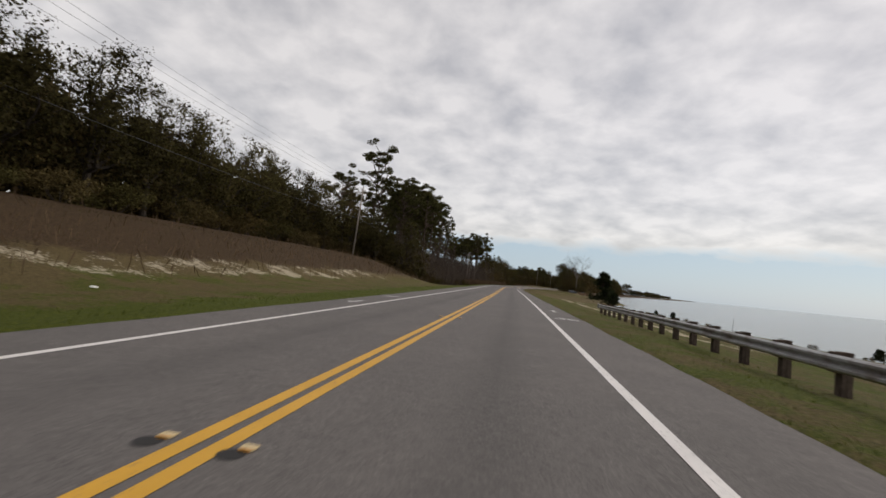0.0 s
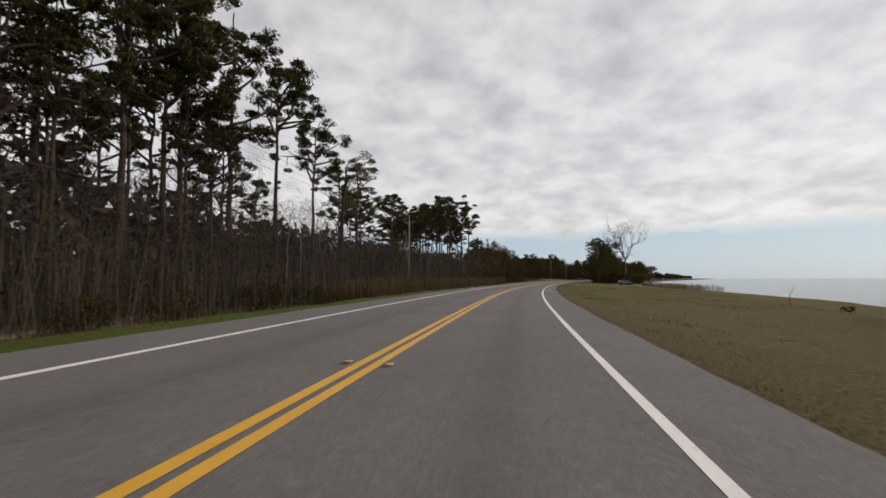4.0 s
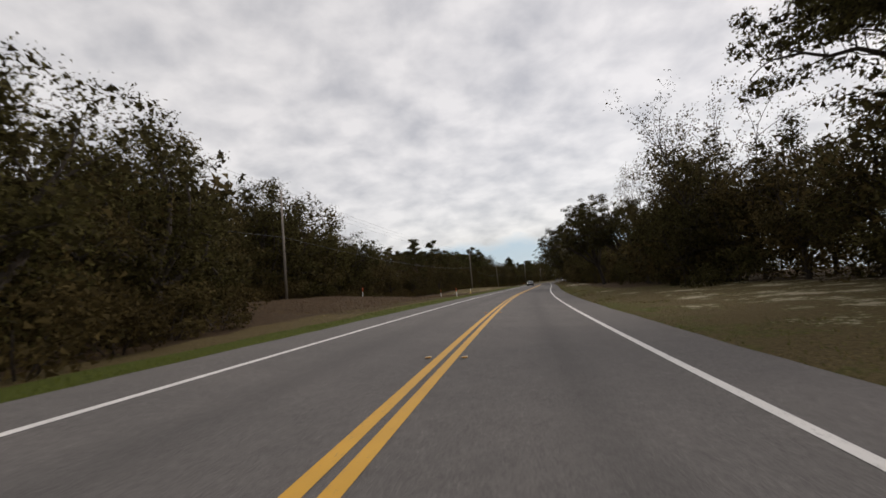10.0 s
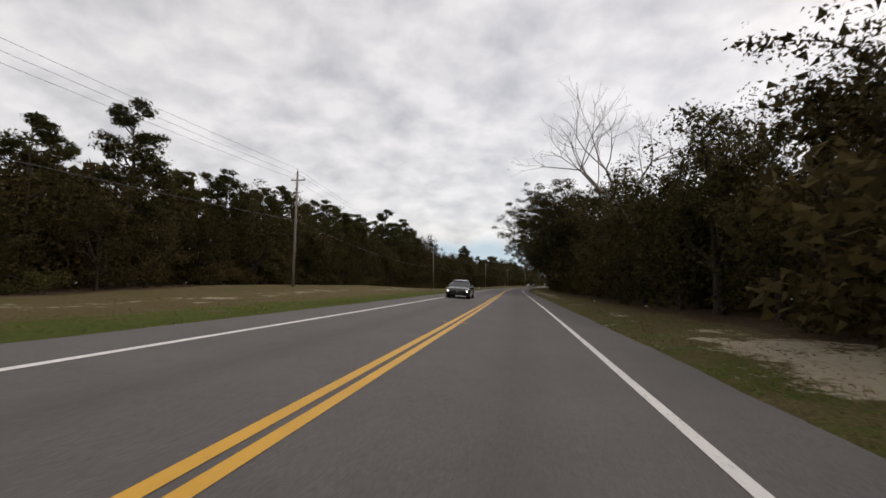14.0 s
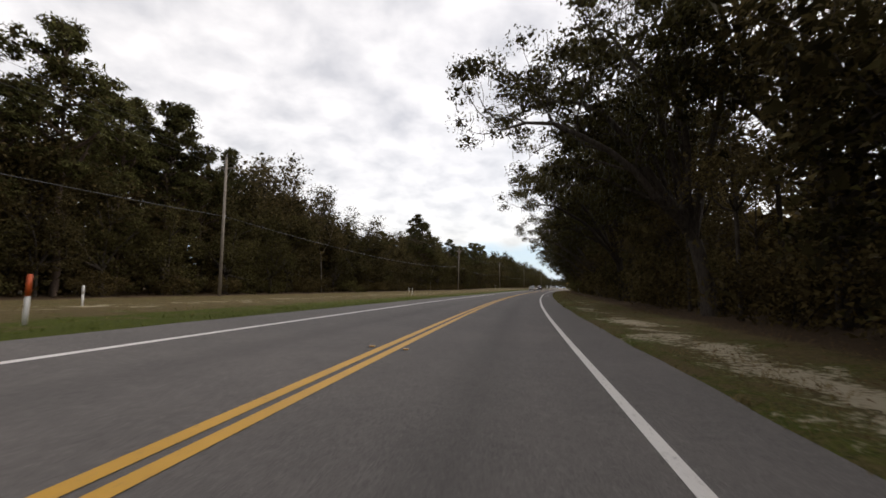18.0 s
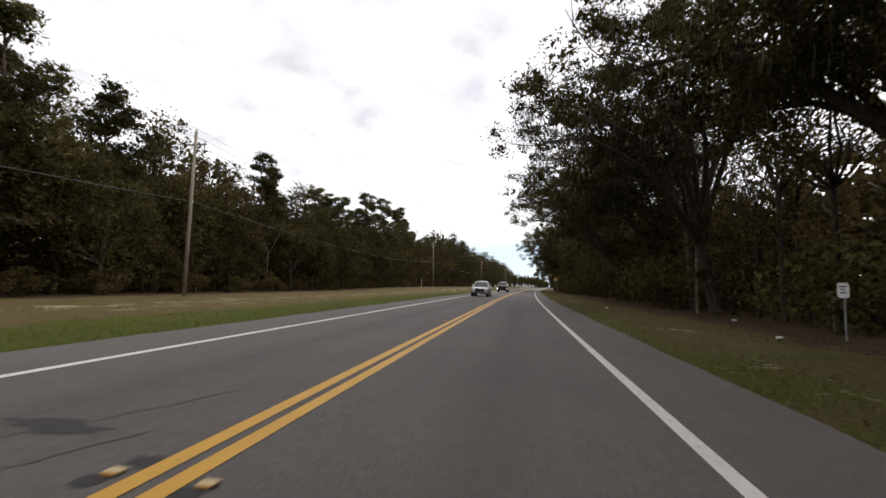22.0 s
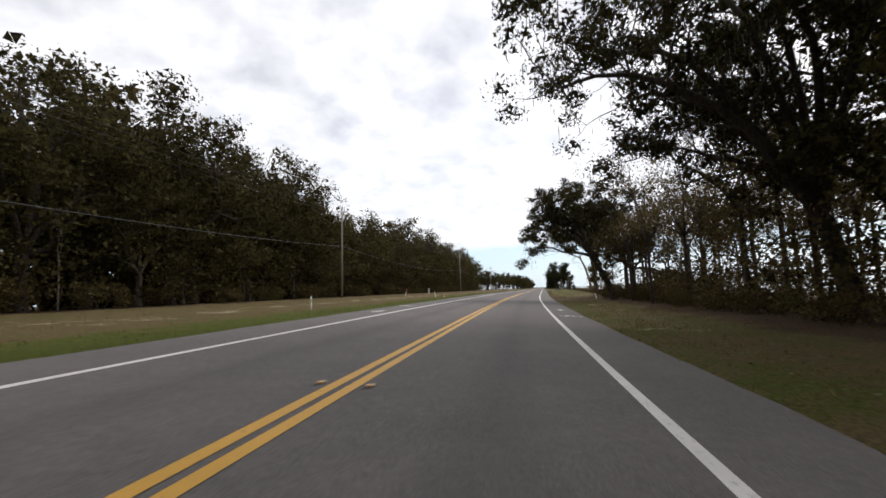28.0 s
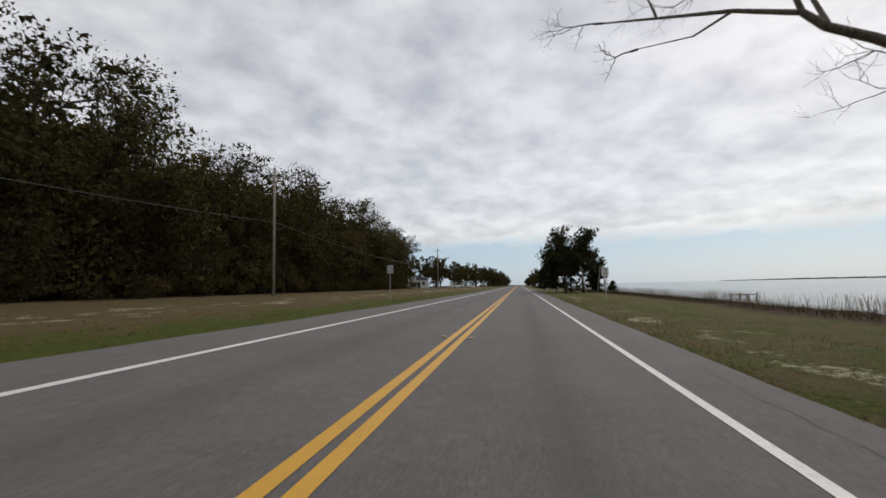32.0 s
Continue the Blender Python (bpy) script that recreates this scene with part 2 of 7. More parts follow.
# asphalt: plan coordinates along and across the road come from a stored attribute
def asphalt():
    m = Mat("asphalt", 0.85, 0, 0.25)
    road_uv = m.attribute("along")
    v = road_uv.outputs["Vector"]
    fine = m.noise(42, 6, 0.75)
    speck = m.noise(70, 3, 0.6)
    blot = m.noise(0.35, 4, 0.6)
    mid = m.noise(9, 5, 0.7)
    streak = m.noise(1.0, 4, 0.6, v, (0.02, 2.2, 1))
    c = m.ramp(fine, [(0.36, (0.066, 0.060, 0.057)), (0.64, (0.212, 0.194, 0.183))])
    c = m.mix(1.0, c, m.ramp(m.noise(1.9, 5, 0.65), [(0.35, (0.92, 0.92, 0.92)), (0.65, (1.04, 1.04, 1.04))]), "MULTIPLY")
    c = m.mix(m.math("MULTIPLY", streak, 0.5), c, (0.112, 0.103, 0.098))
    c = m.mix(m.ramp(blot, [(0.45, (0, 0, 0)), (0.75, (0.4, 0.4, 0.4))]), c, (0.19, 0.17, 0.158))
    c = m.mix(m.ramp(speck, [(0.62, (0, 0, 0)), (0.68, (1, 1, 1))]), c, (0.27, 0.25, 0.235))
    c = m.mix(1.0, c, m.ramp(mid, [(0.32, (0.82, 0.82, 0.82)), (0.68, (1.04, 1.04, 1.04))]), "MULTIPLY")
    sp = m.n.new("ShaderNodeSeparateXYZ")
    m.l.new(v, sp.inputs[0])
    # darker stretches, the second older, and drip marks along the middle of each lane
    old = m.ramp(m.math("DIVIDE", sp.outputs[0], 1000.0), [(0.325, (0, 0, 0)), (0.345, (0.35, 0.35, 0.35)), (0.405, (0.35, 0.35, 0.35)), (0.425, (0, 0, 0)), (0.50, (0, 0, 0)), (0.535, (0.18, 0.18, 0.18)), (0.60, (0.18, 0.18, 0.18)), (0.66, (0, 0, 0))])
    c = m.mix(m.math("MULTIPLY", old, m.math("ADD", mid, 0.4)), c, (0.062, 0.057, 0.055))
    lane = m.math("ABSOLUTE", m.math("SUBTRACT", m.math("ABSOLUTE", sp.outputs[1]), 1.95))
    drip = m.math("MULTIPLY", m.math("SUBTRACT", 0.62, lane, True), m.math("MULTIPLY", m.noise(1.0, 3, 0.6, v, (0.03, 1.5, 1)), 0.95))
    c = m.mix(drip, c, (0.055, 0.051, 0.049))
    m.colour(c).bump(fine, 0.7, 0.008)
    return m.m


def paint(name, c, worn):
    m = Mat(name, 0.55, 0, 0.4)
    w = m.noise(22, 6, 0.7)
    w2 = m.noise(1.3, 3)
    base = m.mix(m.ramp(w2, [(0.35, (0, 0, 0)), (0.7, (0.5, 0.5, 0.5))]), c, tuple(v * 0.78 for v in c))
    m.colour(m.mix(m.ramp(w, [(worn, (1, 1, 1)), (worn + 0.1, (0, 0, 0))]), base, (0.11, 0.1, 0.095)))
    m.bump(w, 0.3, 0.004)
    return m.m


ASPHALT = asphalt()
YELLOW = paint("yellow_line_paint", (0.62, 0.33, 0.028), 0.30)
WHITE = paint("white_line_paint", (0.72, 0.69, 0.66), 0.32)
WORN_WHITE = paint("worn_white_paint", (0.58, 0.56, 0.53), 0.42)


def earth():
    """Grass, dry grass, sand and leaf litter, told apart by the zones stored on the ground."""
    m = Mat("roadside_ground", 0.95, 0, 0.1)
    zone = m.attribute("cover")
    sp = m.n.new("ShaderNodeSeparateColor")
    m.l.new(zone.outputs["Color"], sp.inputs[0])
    n1, n2, n3 = m.noise(0.5, 6, 0.65), m.noise(6, 5, 0.65), m.noise(38, 4, 0.7)
    blend = m.math("ADD", m.math("MULTIPLY", n1, 0.65), m.math("MULTIPLY", n2, 0.35))
    blend = m.math("ADD", m.math("MULTIPLY", m.math("SUBTRACT", blend, 0.5), 1.7), 0.5)
    n4 = m.ramp(m.math("ADD", m.math("MULTIPLY", n3, 0.45), m.math("MULTIPLY", m.noise(14, 4, 0.7), 0.55)), [(0.40, (0, 0, 0)), (0.60, (1, 1, 1))])
    green = m.mix(n4, (0.030, 0.040, 0.007), (0.108, 0.124, 0.021))
    dry = m.mix(n4, (0.052, 0.039, 0.018), (0.165, 0.125, 0.058))
    litter = m.mix(n4, (0.022, 0.015, 0.009), (0.105, 0.068, 0.038))
    sand = m.mix(n2, (0.30, 0.25, 0.17), (0.48, 0.42, 0.31))
    thr = lambda ch, k: m.math("MULTIPLY", m.math("SUBTRACT", m.math("ADD", ch, m.math("MULTIPLY", blend, 1.0)), 1.0), k, True)
    c = m.mix(thr(sp.outputs[0], 5.0), dry, green)
    c = m.mix(thr(sp.outputs[2], 5.0), c, litter)
    c = m.mix(thr(sp.outputs[1], 9.0), c, sand)
    m.colour(c).bump(m.math("ADD", n3, n2), 0.8, 0.06)
    return m.m


GROUND = earth()


def leaf(name, lo, hi, share=0.34, spread=0.3):
    m = Mat(name, 0.8, 0, 0.05)
    r = m.n.new("ShaderNodeNewGeometry").outputs["Random Per Island"]
    c = m.vary(m.mix(r, lo, hi), spread)
    m.colour(c)
    m.lucent(share, c)
    return m.m


OAK_LEAF = leaf("live_oak_leaves", (0.030, 0.026, 0.010), (0.112, 0.098, 0.034))
DULL_LEAF = leaf("dull_brown_leaves", (0.042, 0.031, 0.014), (0.135, 0.104, 0.042))
PINE_LEAF = leaf("pine_needles", (0.030, 0.030, 0.011), (0.108, 0.104, 0.036))
BRUSH_LEAF = leaf("brush_leaves", (0.028, 0.021, 0.009), (0.112, 0.082, 0.032))
# leaf colour darkened to stand for the shade inside a crown
SHADED_CORE_LEAF = leaf("shaded_inner_foliage", (0.022, 0.018, 0.008), (0.064, 0.053, 0.020), 0.2)
CEDAR_LEAF = leaf("cedar_sprays", (0.010, 0.014, 0.006), (0.036, 0.044, 0.018))
MOSS = leaf("hanging_moss", (0.07, 0.07, 0.055), (0.14, 0.14, 0.11), 0.3)
REED = leaf("dry_reeds", (0.10, 0.062, 0.032), (0.24, 0.165, 0.09), 0.3, 0.2)
BLADE = leaf("grass_blades", (0.04, 0.055, 0.01), (0.13, 0.145, 0.03), 0.3, 0.2)


def bark(name, lo, hi, scale=6.0):
    m = Mat(name, 0.95, 0, 0.1)
    n = m.noise(scale, 6, 0.7, None, (1, 1, 0.25))
    m.colour(m.vary(m.ramp(n, [(0.3, lo), (0.7, hi)]), 0.2)).bump(n, 0.9, 0.04)
    return m.m


DARK_BARK = bark("dark_oak_bark", (0.018, 0.014, 0.011), (0.085, 0.07, 0.058))
PINE_BARK = bark("pine_bark", (0.03, 0.021, 0.016), (0.13, 0.095, 0.075))
PALE_BARK = bark("pale_bare_bark", (0.10, 0.085, 0.07), (0.27, 0.235, 0.2), 9)
POLE_WOOD = bark("weathered_pole_wood", (0.13, 0.11, 0.09), (0.30, 0.26, 0.22), 12)

# ---- mesh helpers ----


def mesh_of(name, verts, faces, *mats):
    me = bpy.data.meshes.new(name)
    me.from_pydata([tuple(map(float, v)) for v in verts], [], faces)
    for m in mats:
        me.materials.append(m)
    return me


def shade(me, on=True):
    me.polygons.foreach_set("use_smooth", [on] * len(me.polygons))
    return me


def mpart(name, me, parent, label=""):
    ob = new(name, me)
    ob.parent = parent
    return tagged(ob, label)


def part(name, bm, material, parent, label="", soft=False):
    """Links a bmesh as one mesh object under a thing or a part."""
    me = bpy.data.meshes.new(name)
    bm.to_mesh(me)
    bm.free()
    me.materials.append(material)
    if soft:
        shade(me)
    return mpart(name, me, parent, label)


def holder(name, label, category, group="", m=None):
    ob = new(name)
    ob.empty_display_size = 0.2
    if m is not None:
        ob.matrix_world = m
    return tagged(ob, label, category, group)


def box(bm, x0, x1, y0, y1, z0, z1, bevel=0.0):
    r = bmesh.ops.create_cube(bm, size=1.0)["verts"]
    for v in r:
        v.co = Vector((x0 + (v.co.x + 0.5) * (x1 - x0), y0 + (v.co.y + 0.5) * (y1 - y0), z0 + (v.co.z + 0.5) * (z1 - z0)))
    if bevel:
        es = {e for v in r for e in v.link_edges}
        bmesh.ops.bevel(bm, geom=list(es), offset=bevel, segments=2, affect="EDGES", profile=0.6)
    return bm


def rod(bm, a, b, r0, r1=None, n=8):
    a, b = Vector(a), Vector(b)
    r1 = r0 if r1 is None else r1
    m = Matrix.Translation((a + b) / 2) @ (b - a).to_track_quat("Z", "Y").to_matrix().to_4x4()
    bmesh.ops.create_cone(bm, cap_ends=True, segments=n, radius1=r0, radius2=r1, depth=(b - a).length, matrix=m)
    return bm


def tubes(segs, sides):
    """Open tubes along segments (p, q, r0, r1) as arrays of vertices and faces."""
    segs = [s for s in segs]
    p, q = np.array([s[0] for s in segs]), np.array([s[1] for s in segs])
    r0, r1 = np.array([s[2] for s in segs]), np.array([s[3] for s in segs])
    d = q - p
    d /= np.linalg.norm(d, axis=1, keepdims=True) + 1e-9
    ref = np.where(np.abs(d[:, 2:3]) > 0.9, np.array([[1.0, 0, 0]]), np.array([[0, 0, 1.0]]))
    u = np.cross(d, ref)
    u /= np.linalg.norm(u, axis=1, keepdims=True) + 1e-9
    w = np.cross(d, u)
    verts, faces = [], []
    ang = np.arange(sides) * 2 * np.pi / sides
    for base, r in ((p, r0), (q, r1)):
        verts.append(base[:, None, :] + (u[:, None, :] * np.cos(ang)[None, :, None] + w[:, None, :] * np.sin(ang)[None, :, None]) * r[:, None, None])
    v = np.concatenate(verts, axis=1).reshape(-1, 3)
    k = 2 * sides
    for i in range(len(segs)):
        o = i * k
        for j in range(sides):
            j2 = (j + 1) % sides
            faces.append((o + j, o + j2, o + sides + j2, o + sides + j))
    return v, faces


def leaves(rng, centres, size, long=1.3, droop=0.0, flatness=0.0):
    """Small leaf blades, a triangle each, one at every centre."""
    n = len(centres)
    a = rng.normal(size=(n, 3))
    a[:, 2] = a[:, 2] * (1 - flatness) - droop
    a /= np.linalg.norm(a, axis=1, keepdims=True)
    b = np.cross(a, rng.normal(size=(n, 3)))
    b /= np.linalg.norm(b, axis=1, keepdims=True)
    k = size * rng.uniform(0.55, 1.4, (n, 1))
    c = np.asarray(centres)
    v = np.stack([c - a * k * long * 0.45 + b * k * 0.28, c - a * k * long * 0.2 - b * k * 0.5, c + a * k * long * 0.55], axis=1).reshape(-1, 3)
    return v, [(3 * i, 3 * i + 1, 3 * i + 2) for i in range(n)]


def puffs(rng, spots, radius, per, flat=0.62):
    """Points scattered in flattened clouds round the given spots."""
    out = []
    for s in spots:
        n = per
        d = rng.normal(size=(n, 3))
        d /= np.linalg.norm(d, axis=1, keepdims=True)
        r = radius * rng.uniform(0.7, 1.2) * rng.uniform(0.25, 1.0, (n, 1)) ** 0.5
        out.append(np.asarray(s) + d * r * np.array([1, 1, flat]))
    return np.concatenate(out)


def grow(rng, p, d, length, r, depth, segs, tips, spread=0.6, lift=0.15, kids=3, shrink=0.66, wob=0.18, steps=3):
    """A limb that wanders, forks and thins; fills segs with pieces and tips with twig ends."""
    p, d = np.array(p, float), np.array(d, float)
    r_end = r * 0.62
    for i in range(steps):
        d = d + rng.normal(size=3) * wob + np.array([0, 0, lift * 0.3])
        d /= np.linalg.norm(d)
        q = p + d * length / steps
        ra, rb = r + (r_end - r) * i / steps, r + (r_end - r) * (i + 1) / steps
        segs.append((p, q, ra, rb))
        p = q
        if depth > 0 and i > 0 and rng.random() < 0.55:
            s = d + rng.normal(size=3) * spread
            s[2] += lift
            grow(rng, p, s / np.linalg.norm(s), length * shrink * rng.uniform(0.6, 0.95), rb * 0.6, depth - 1, segs, tips, spread, lift, kids, shrink, wob, steps)
    if depth <= 0:
        tips.append(p)
        return
    for _ in range(kids):
        s = d + rng.normal(size=3) * spread
        s[2] += lift
        grow(rng, p, s / np.linalg.norm(s), length * shrink * rng.uniform(0.75, 1.15), r_end * 0.72, depth - 1, segs, tips, spread, lift, kids, shrink, wob, steps)


def wood_mesh(name, segs, mat, sides=5, fine=0.05):
    thick, thin = [s for s in segs if s[2] >= fine], [s for s in segs if s[2] < fine]
    v, f = tubes(thick, sides) if thick else (np.zeros((0, 3)), [])
    if thin:
        v2, f2 = tubes(thin, 3)
        f = f + [tuple(i + len(v) for i in q) for q in f2]
        v = np.concatenate([v, v2])
    return shade(mesh_of(name, v, f, mat))


# ---- trees ----
def crown_of(rng, spots, pts, radius, leaf_size, long, core, mat, droop=0.0, coarse=2.6):
    """Fine outer leaves round coarser inner ones, darkened for crown shade, in one mesh."""
    v, f = leaves(rng, pts, leaf_size, long, droop)
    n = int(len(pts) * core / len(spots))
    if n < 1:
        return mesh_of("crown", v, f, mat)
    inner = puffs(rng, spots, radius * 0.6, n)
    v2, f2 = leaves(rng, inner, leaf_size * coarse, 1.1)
    me = mesh_of("crown", np.concatenate([v, v2]), f + [tuple(i + len(v) for i in q) for q in f2], mat, SHADED_CORE_LEAF)
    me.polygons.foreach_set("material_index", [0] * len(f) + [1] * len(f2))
    return me


def tree_of(name, label, category, trunk, crown, crown_label="", extra=()):
    t = holder(name, label, category)
    mpart("trunk", trunk, t)
    if crown is not None:
        mpart("crown", crown, t, crown_label)
    for n, me, lb in extra:
        tagged(mpart(n, me, t, lb), kind="stuff")
    return t


def live_oak(seed, tall, wide, dense, leaf_size, lean=(0, 0), moss=False, leafmat=None, bole=0.2, depth=2, least=0.0, skirt=0, girth=0.022, hem=0.0, rise=0.0, clump=0.062, pad=0.25, long=1.25, core=0.14, coarse=2.4):
    """A spreading oak: short bole, wandering limbs, foliage along the outer twigs."""
    rng = np.random.default_rng(seed)
    segs, tips = [], []
    h0 = tall * bole
    r = tall * girth
    fork = np.array([lean[0] * 0.3, lean[1] * 0.3, h0])
    segs.append((np.array([0, 0, -0.4]), np.array([0, 0, 0.5]), r * 1.5, r * 1.1))
    segs.append((np.array([0, 0, 0.5]), fork, r * 1.1, r * 0.9))
    n = 6
    for i in range(n):
        a = 2 * np.pi * (i + rng.uniform(-0.25, 0.25)) / n
        out = rng.uniform(0.55, 1.1)
        d = np.array([np.cos(a) * out + lean[0] * 0.5, np.sin(a) * out + lean[1] * 0.5, rng.uniform(0.35, 1.0)])
        grow(rng, fork, d / np.linalg.norm(d), wide * 0.27, r * 0.6, depth, segs, tips, 0.6, 0.12, 2, 0.7, 0.24, 3)
    for _ in range(2):
        grow(rng, fork, np.array([rng.normal() * 0.25, rng.normal() * 0.25, 1.0]), tall * 0.30, r * 0.6, depth, segs, tips, 0.55, 0.2, 2, 0.7, 0.2, 3)
    tips = np.array(tips)
    k = (tall - h0) / max(tips[:, 2].max() + 0.6 - h0, 1)
    up = lambda p: np.array([p[0], p[1], h0 + (p[2] - h0) * k if p[2] > h0 else p[2]])
    segs = [(up(a), up(b), ra, rb) for a, b, ra, rb in segs]
    tips = np.array([up(t) for t in tips])
    if hem:
        lift_up = lambda p: np.array([p[0], p[1], max(p[2], hem + rise * max(0.0, -p[0] - 3.0) + 0.25 * math.sin(5 * p[0] + 3 * p[1]))]) if np.hypot(p[0], p[1]) > 2.2 else p
        segs = [(lift_up(a), lift_up(b), ra, rb) for a, b, ra, rb in segs]
        tips = np.array([lift_up(t) for t in tips])
    twigs = np.array([(a + b) / 2 for a, b, ra, rb in segs if rb < r * 0.30])
    spots = np.concatenate([tips, twigs])
    if skirt:
        ang = rng.uniform(0, 2 * np.pi, skirt)
        rad = wide * rng.uniform(0.1, 0.42, skirt)
        spots = np.concatenate([spots, np.stack([np.cos(ang) * rad, np.sin(ang) * rad, tall * rng.uniform(0.05, 0.5, skirt)], 1)])
    pts = puffs(rng, spots, wide * clump + pad, max(4, int(dense / len(spots))))
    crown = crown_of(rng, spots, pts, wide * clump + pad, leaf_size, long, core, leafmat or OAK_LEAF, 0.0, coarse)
    extra = []
    if moss:
        low = tips[np.argsort(tips[:, 2])[: max(10, len(tips) // 2)]]
        mv, mf = [], []
        for t in low:
            for _ in range(7):
                c = t + rng.normal(size=3) * np.array([0.6, 0.6, 0.3])
                ln, w = rng.uniform(0.15, 0.55), rng.uniform(0.008, 0.02)
                a = rng.uniform(0, np.pi)
                e = np.array([np.cos(a), np.sin(a), 0]) * w
                o = len(mv)
                bend = rng.normal(size=2) * 0.08
                mv += [c - e, c + e, c + e * 0.8 - (0, 0, ln * 0.5), c - e * 0.8 - (0, 0, ln * 0.5), c + (bend[0], bend[1], -ln)]
                mf += [(o, o + 1, o + 2, o + 3), (o + 3, o + 2, o + 4)]
        extra.append(("hanging_moss", mesh_of("hanging_moss", mv, mf, MOSS), "grey hanging moss"))
    return wood_mesh("trunk", [q for q in segs if q[2] > least], DARK_BARK), crown, extra


def arching_oak(seed, fork, girth, limbs, dense, leaf_size, moss=1.0, lean=0.0, clump=0.95, core=0.3, shoots=2, ivy=0, least=0.014):
    """An old oak: a thick bole, heavy limbs (heading, reach, rise, radius) that arch outwards, leaf pads on the outer twigs."""
    rng = np.random.default_rng(seed)
    segs, tips = [], []
    base = [np.array(q, float) for q in ((0, 0, -0.4), (0, 0, 0.5), (lean * 0.4, 0.05, fork * 0.55), (lean, 0, fork))]
    for a, b, ra, rb in zip(base, base[1:], (1.5, 1.12, 1.0), (1.12, 1.0, 0.9)):
        segs.append((a, b, girth * ra, girth * rb))
    for az, reach, rise, rad in limbs:
        a = radians(az + rng.uniform(-8, 8))
        side = np.array([-math.sin(a), math.cos(a), 0.0])
        wob = rng.normal(size=3) * 0.5
        p, n = base[-1], 8
        for i in range(n):
            u = (i + 1) / n
            out = 0.8 * reach * u
            q = base[-1] + np.array([math.cos(a) * out, math.sin(a) * out, rise * (1 - (1 - u) ** 1.7) - 0.07 * reach * u ** 4])
            q = q + side * 0.09 * reach * math.sin(u * 4.2 + wob[0]) + np.array([0, 0, 0.25 * math.sin(u * 7 + wob[1] * 3)]) + rng.normal(size=3) * 0.10
            segs.append((p, q, rad * (1 - 0.82 * (u - 1 / n)) + 0.02, rad * (1 - 0.82 * u) + 0.02))
            d = (q - p) / np.linalg.norm(q - p)
            p = q
            if i < 2:
                continue
            for _ in range(shoots):
                w = d * rng.uniform(0.1, 0.8) + side * rng.choice((-1, 1)) * rng.uniform(0.3, 1.0) + np.array([0, 0, rng.uniform(-0.25, 0.8)])
                ln = max(1.5, (reach + 0.5 * rise) * rng.uniform(0.12, 0.22))
                grow(rng, p, w / np.linalg.norm(w), ln, max(rad * (1 - 0.8 * u) * 0.5, 0.04), 1, segs, tips, 0.7, 0.12, 2, 0.7, 0.26, 3)
        tips.append(p)
    tips = np.array(tips)
    spots = tips
    if ivy:
        z, a = rng.uniform(0.3, 0.75, ivy) * fork, rng.uniform(0, 2 * np.pi, ivy)
        spots = np.concatenate([spots, np.stack([np.cos(a) * girth * 1.6 + lean * z / fork, np.sin(a) * girth * 1.6, z], 1)])
    pts = puffs(rng, spots, clump, max(4, int(dense / len(spots))), 0.6)
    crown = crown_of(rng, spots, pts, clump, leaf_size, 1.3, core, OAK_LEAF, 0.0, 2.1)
    extra = []
    if moss:
        mv, mf = [], []
        for t in tips[np.argsort(tips[:, 2])[: len(tips) // 2]]:
            for _ in range(6):
                c = t + rng.normal(size=3) * np.array([0.6, 0.6, 0.25])
                ln, w, a = rng.uniform(0.2, 0.8) * moss, rng.uniform(0.012, 0.035), rng.uniform(0, np.pi)
                e = np.array([np.cos(a), np.sin(a), 0]) * w
                o, bend = len(mv), rng.normal(size=2) * 0.1
                mv += [c - e, c + e, c + e * 0.8 - (0, 0, ln * 0.5), c - e * 0.8 - (0, 0, ln * 0.5), c + (bend[0], bend[1], -ln)]
                mf += [(o, o + 1, o + 2, o + 3), (o + 3, o + 2, o + 4)]
        extra.append(("hanging_moss", mesh_of("hanging_moss", mv, mf, MOSS), "grey hanging moss"))
    return wood_mesh("trunk", [q for q in segs if q[2] > least], DARK_BARK, 7), crown, extra


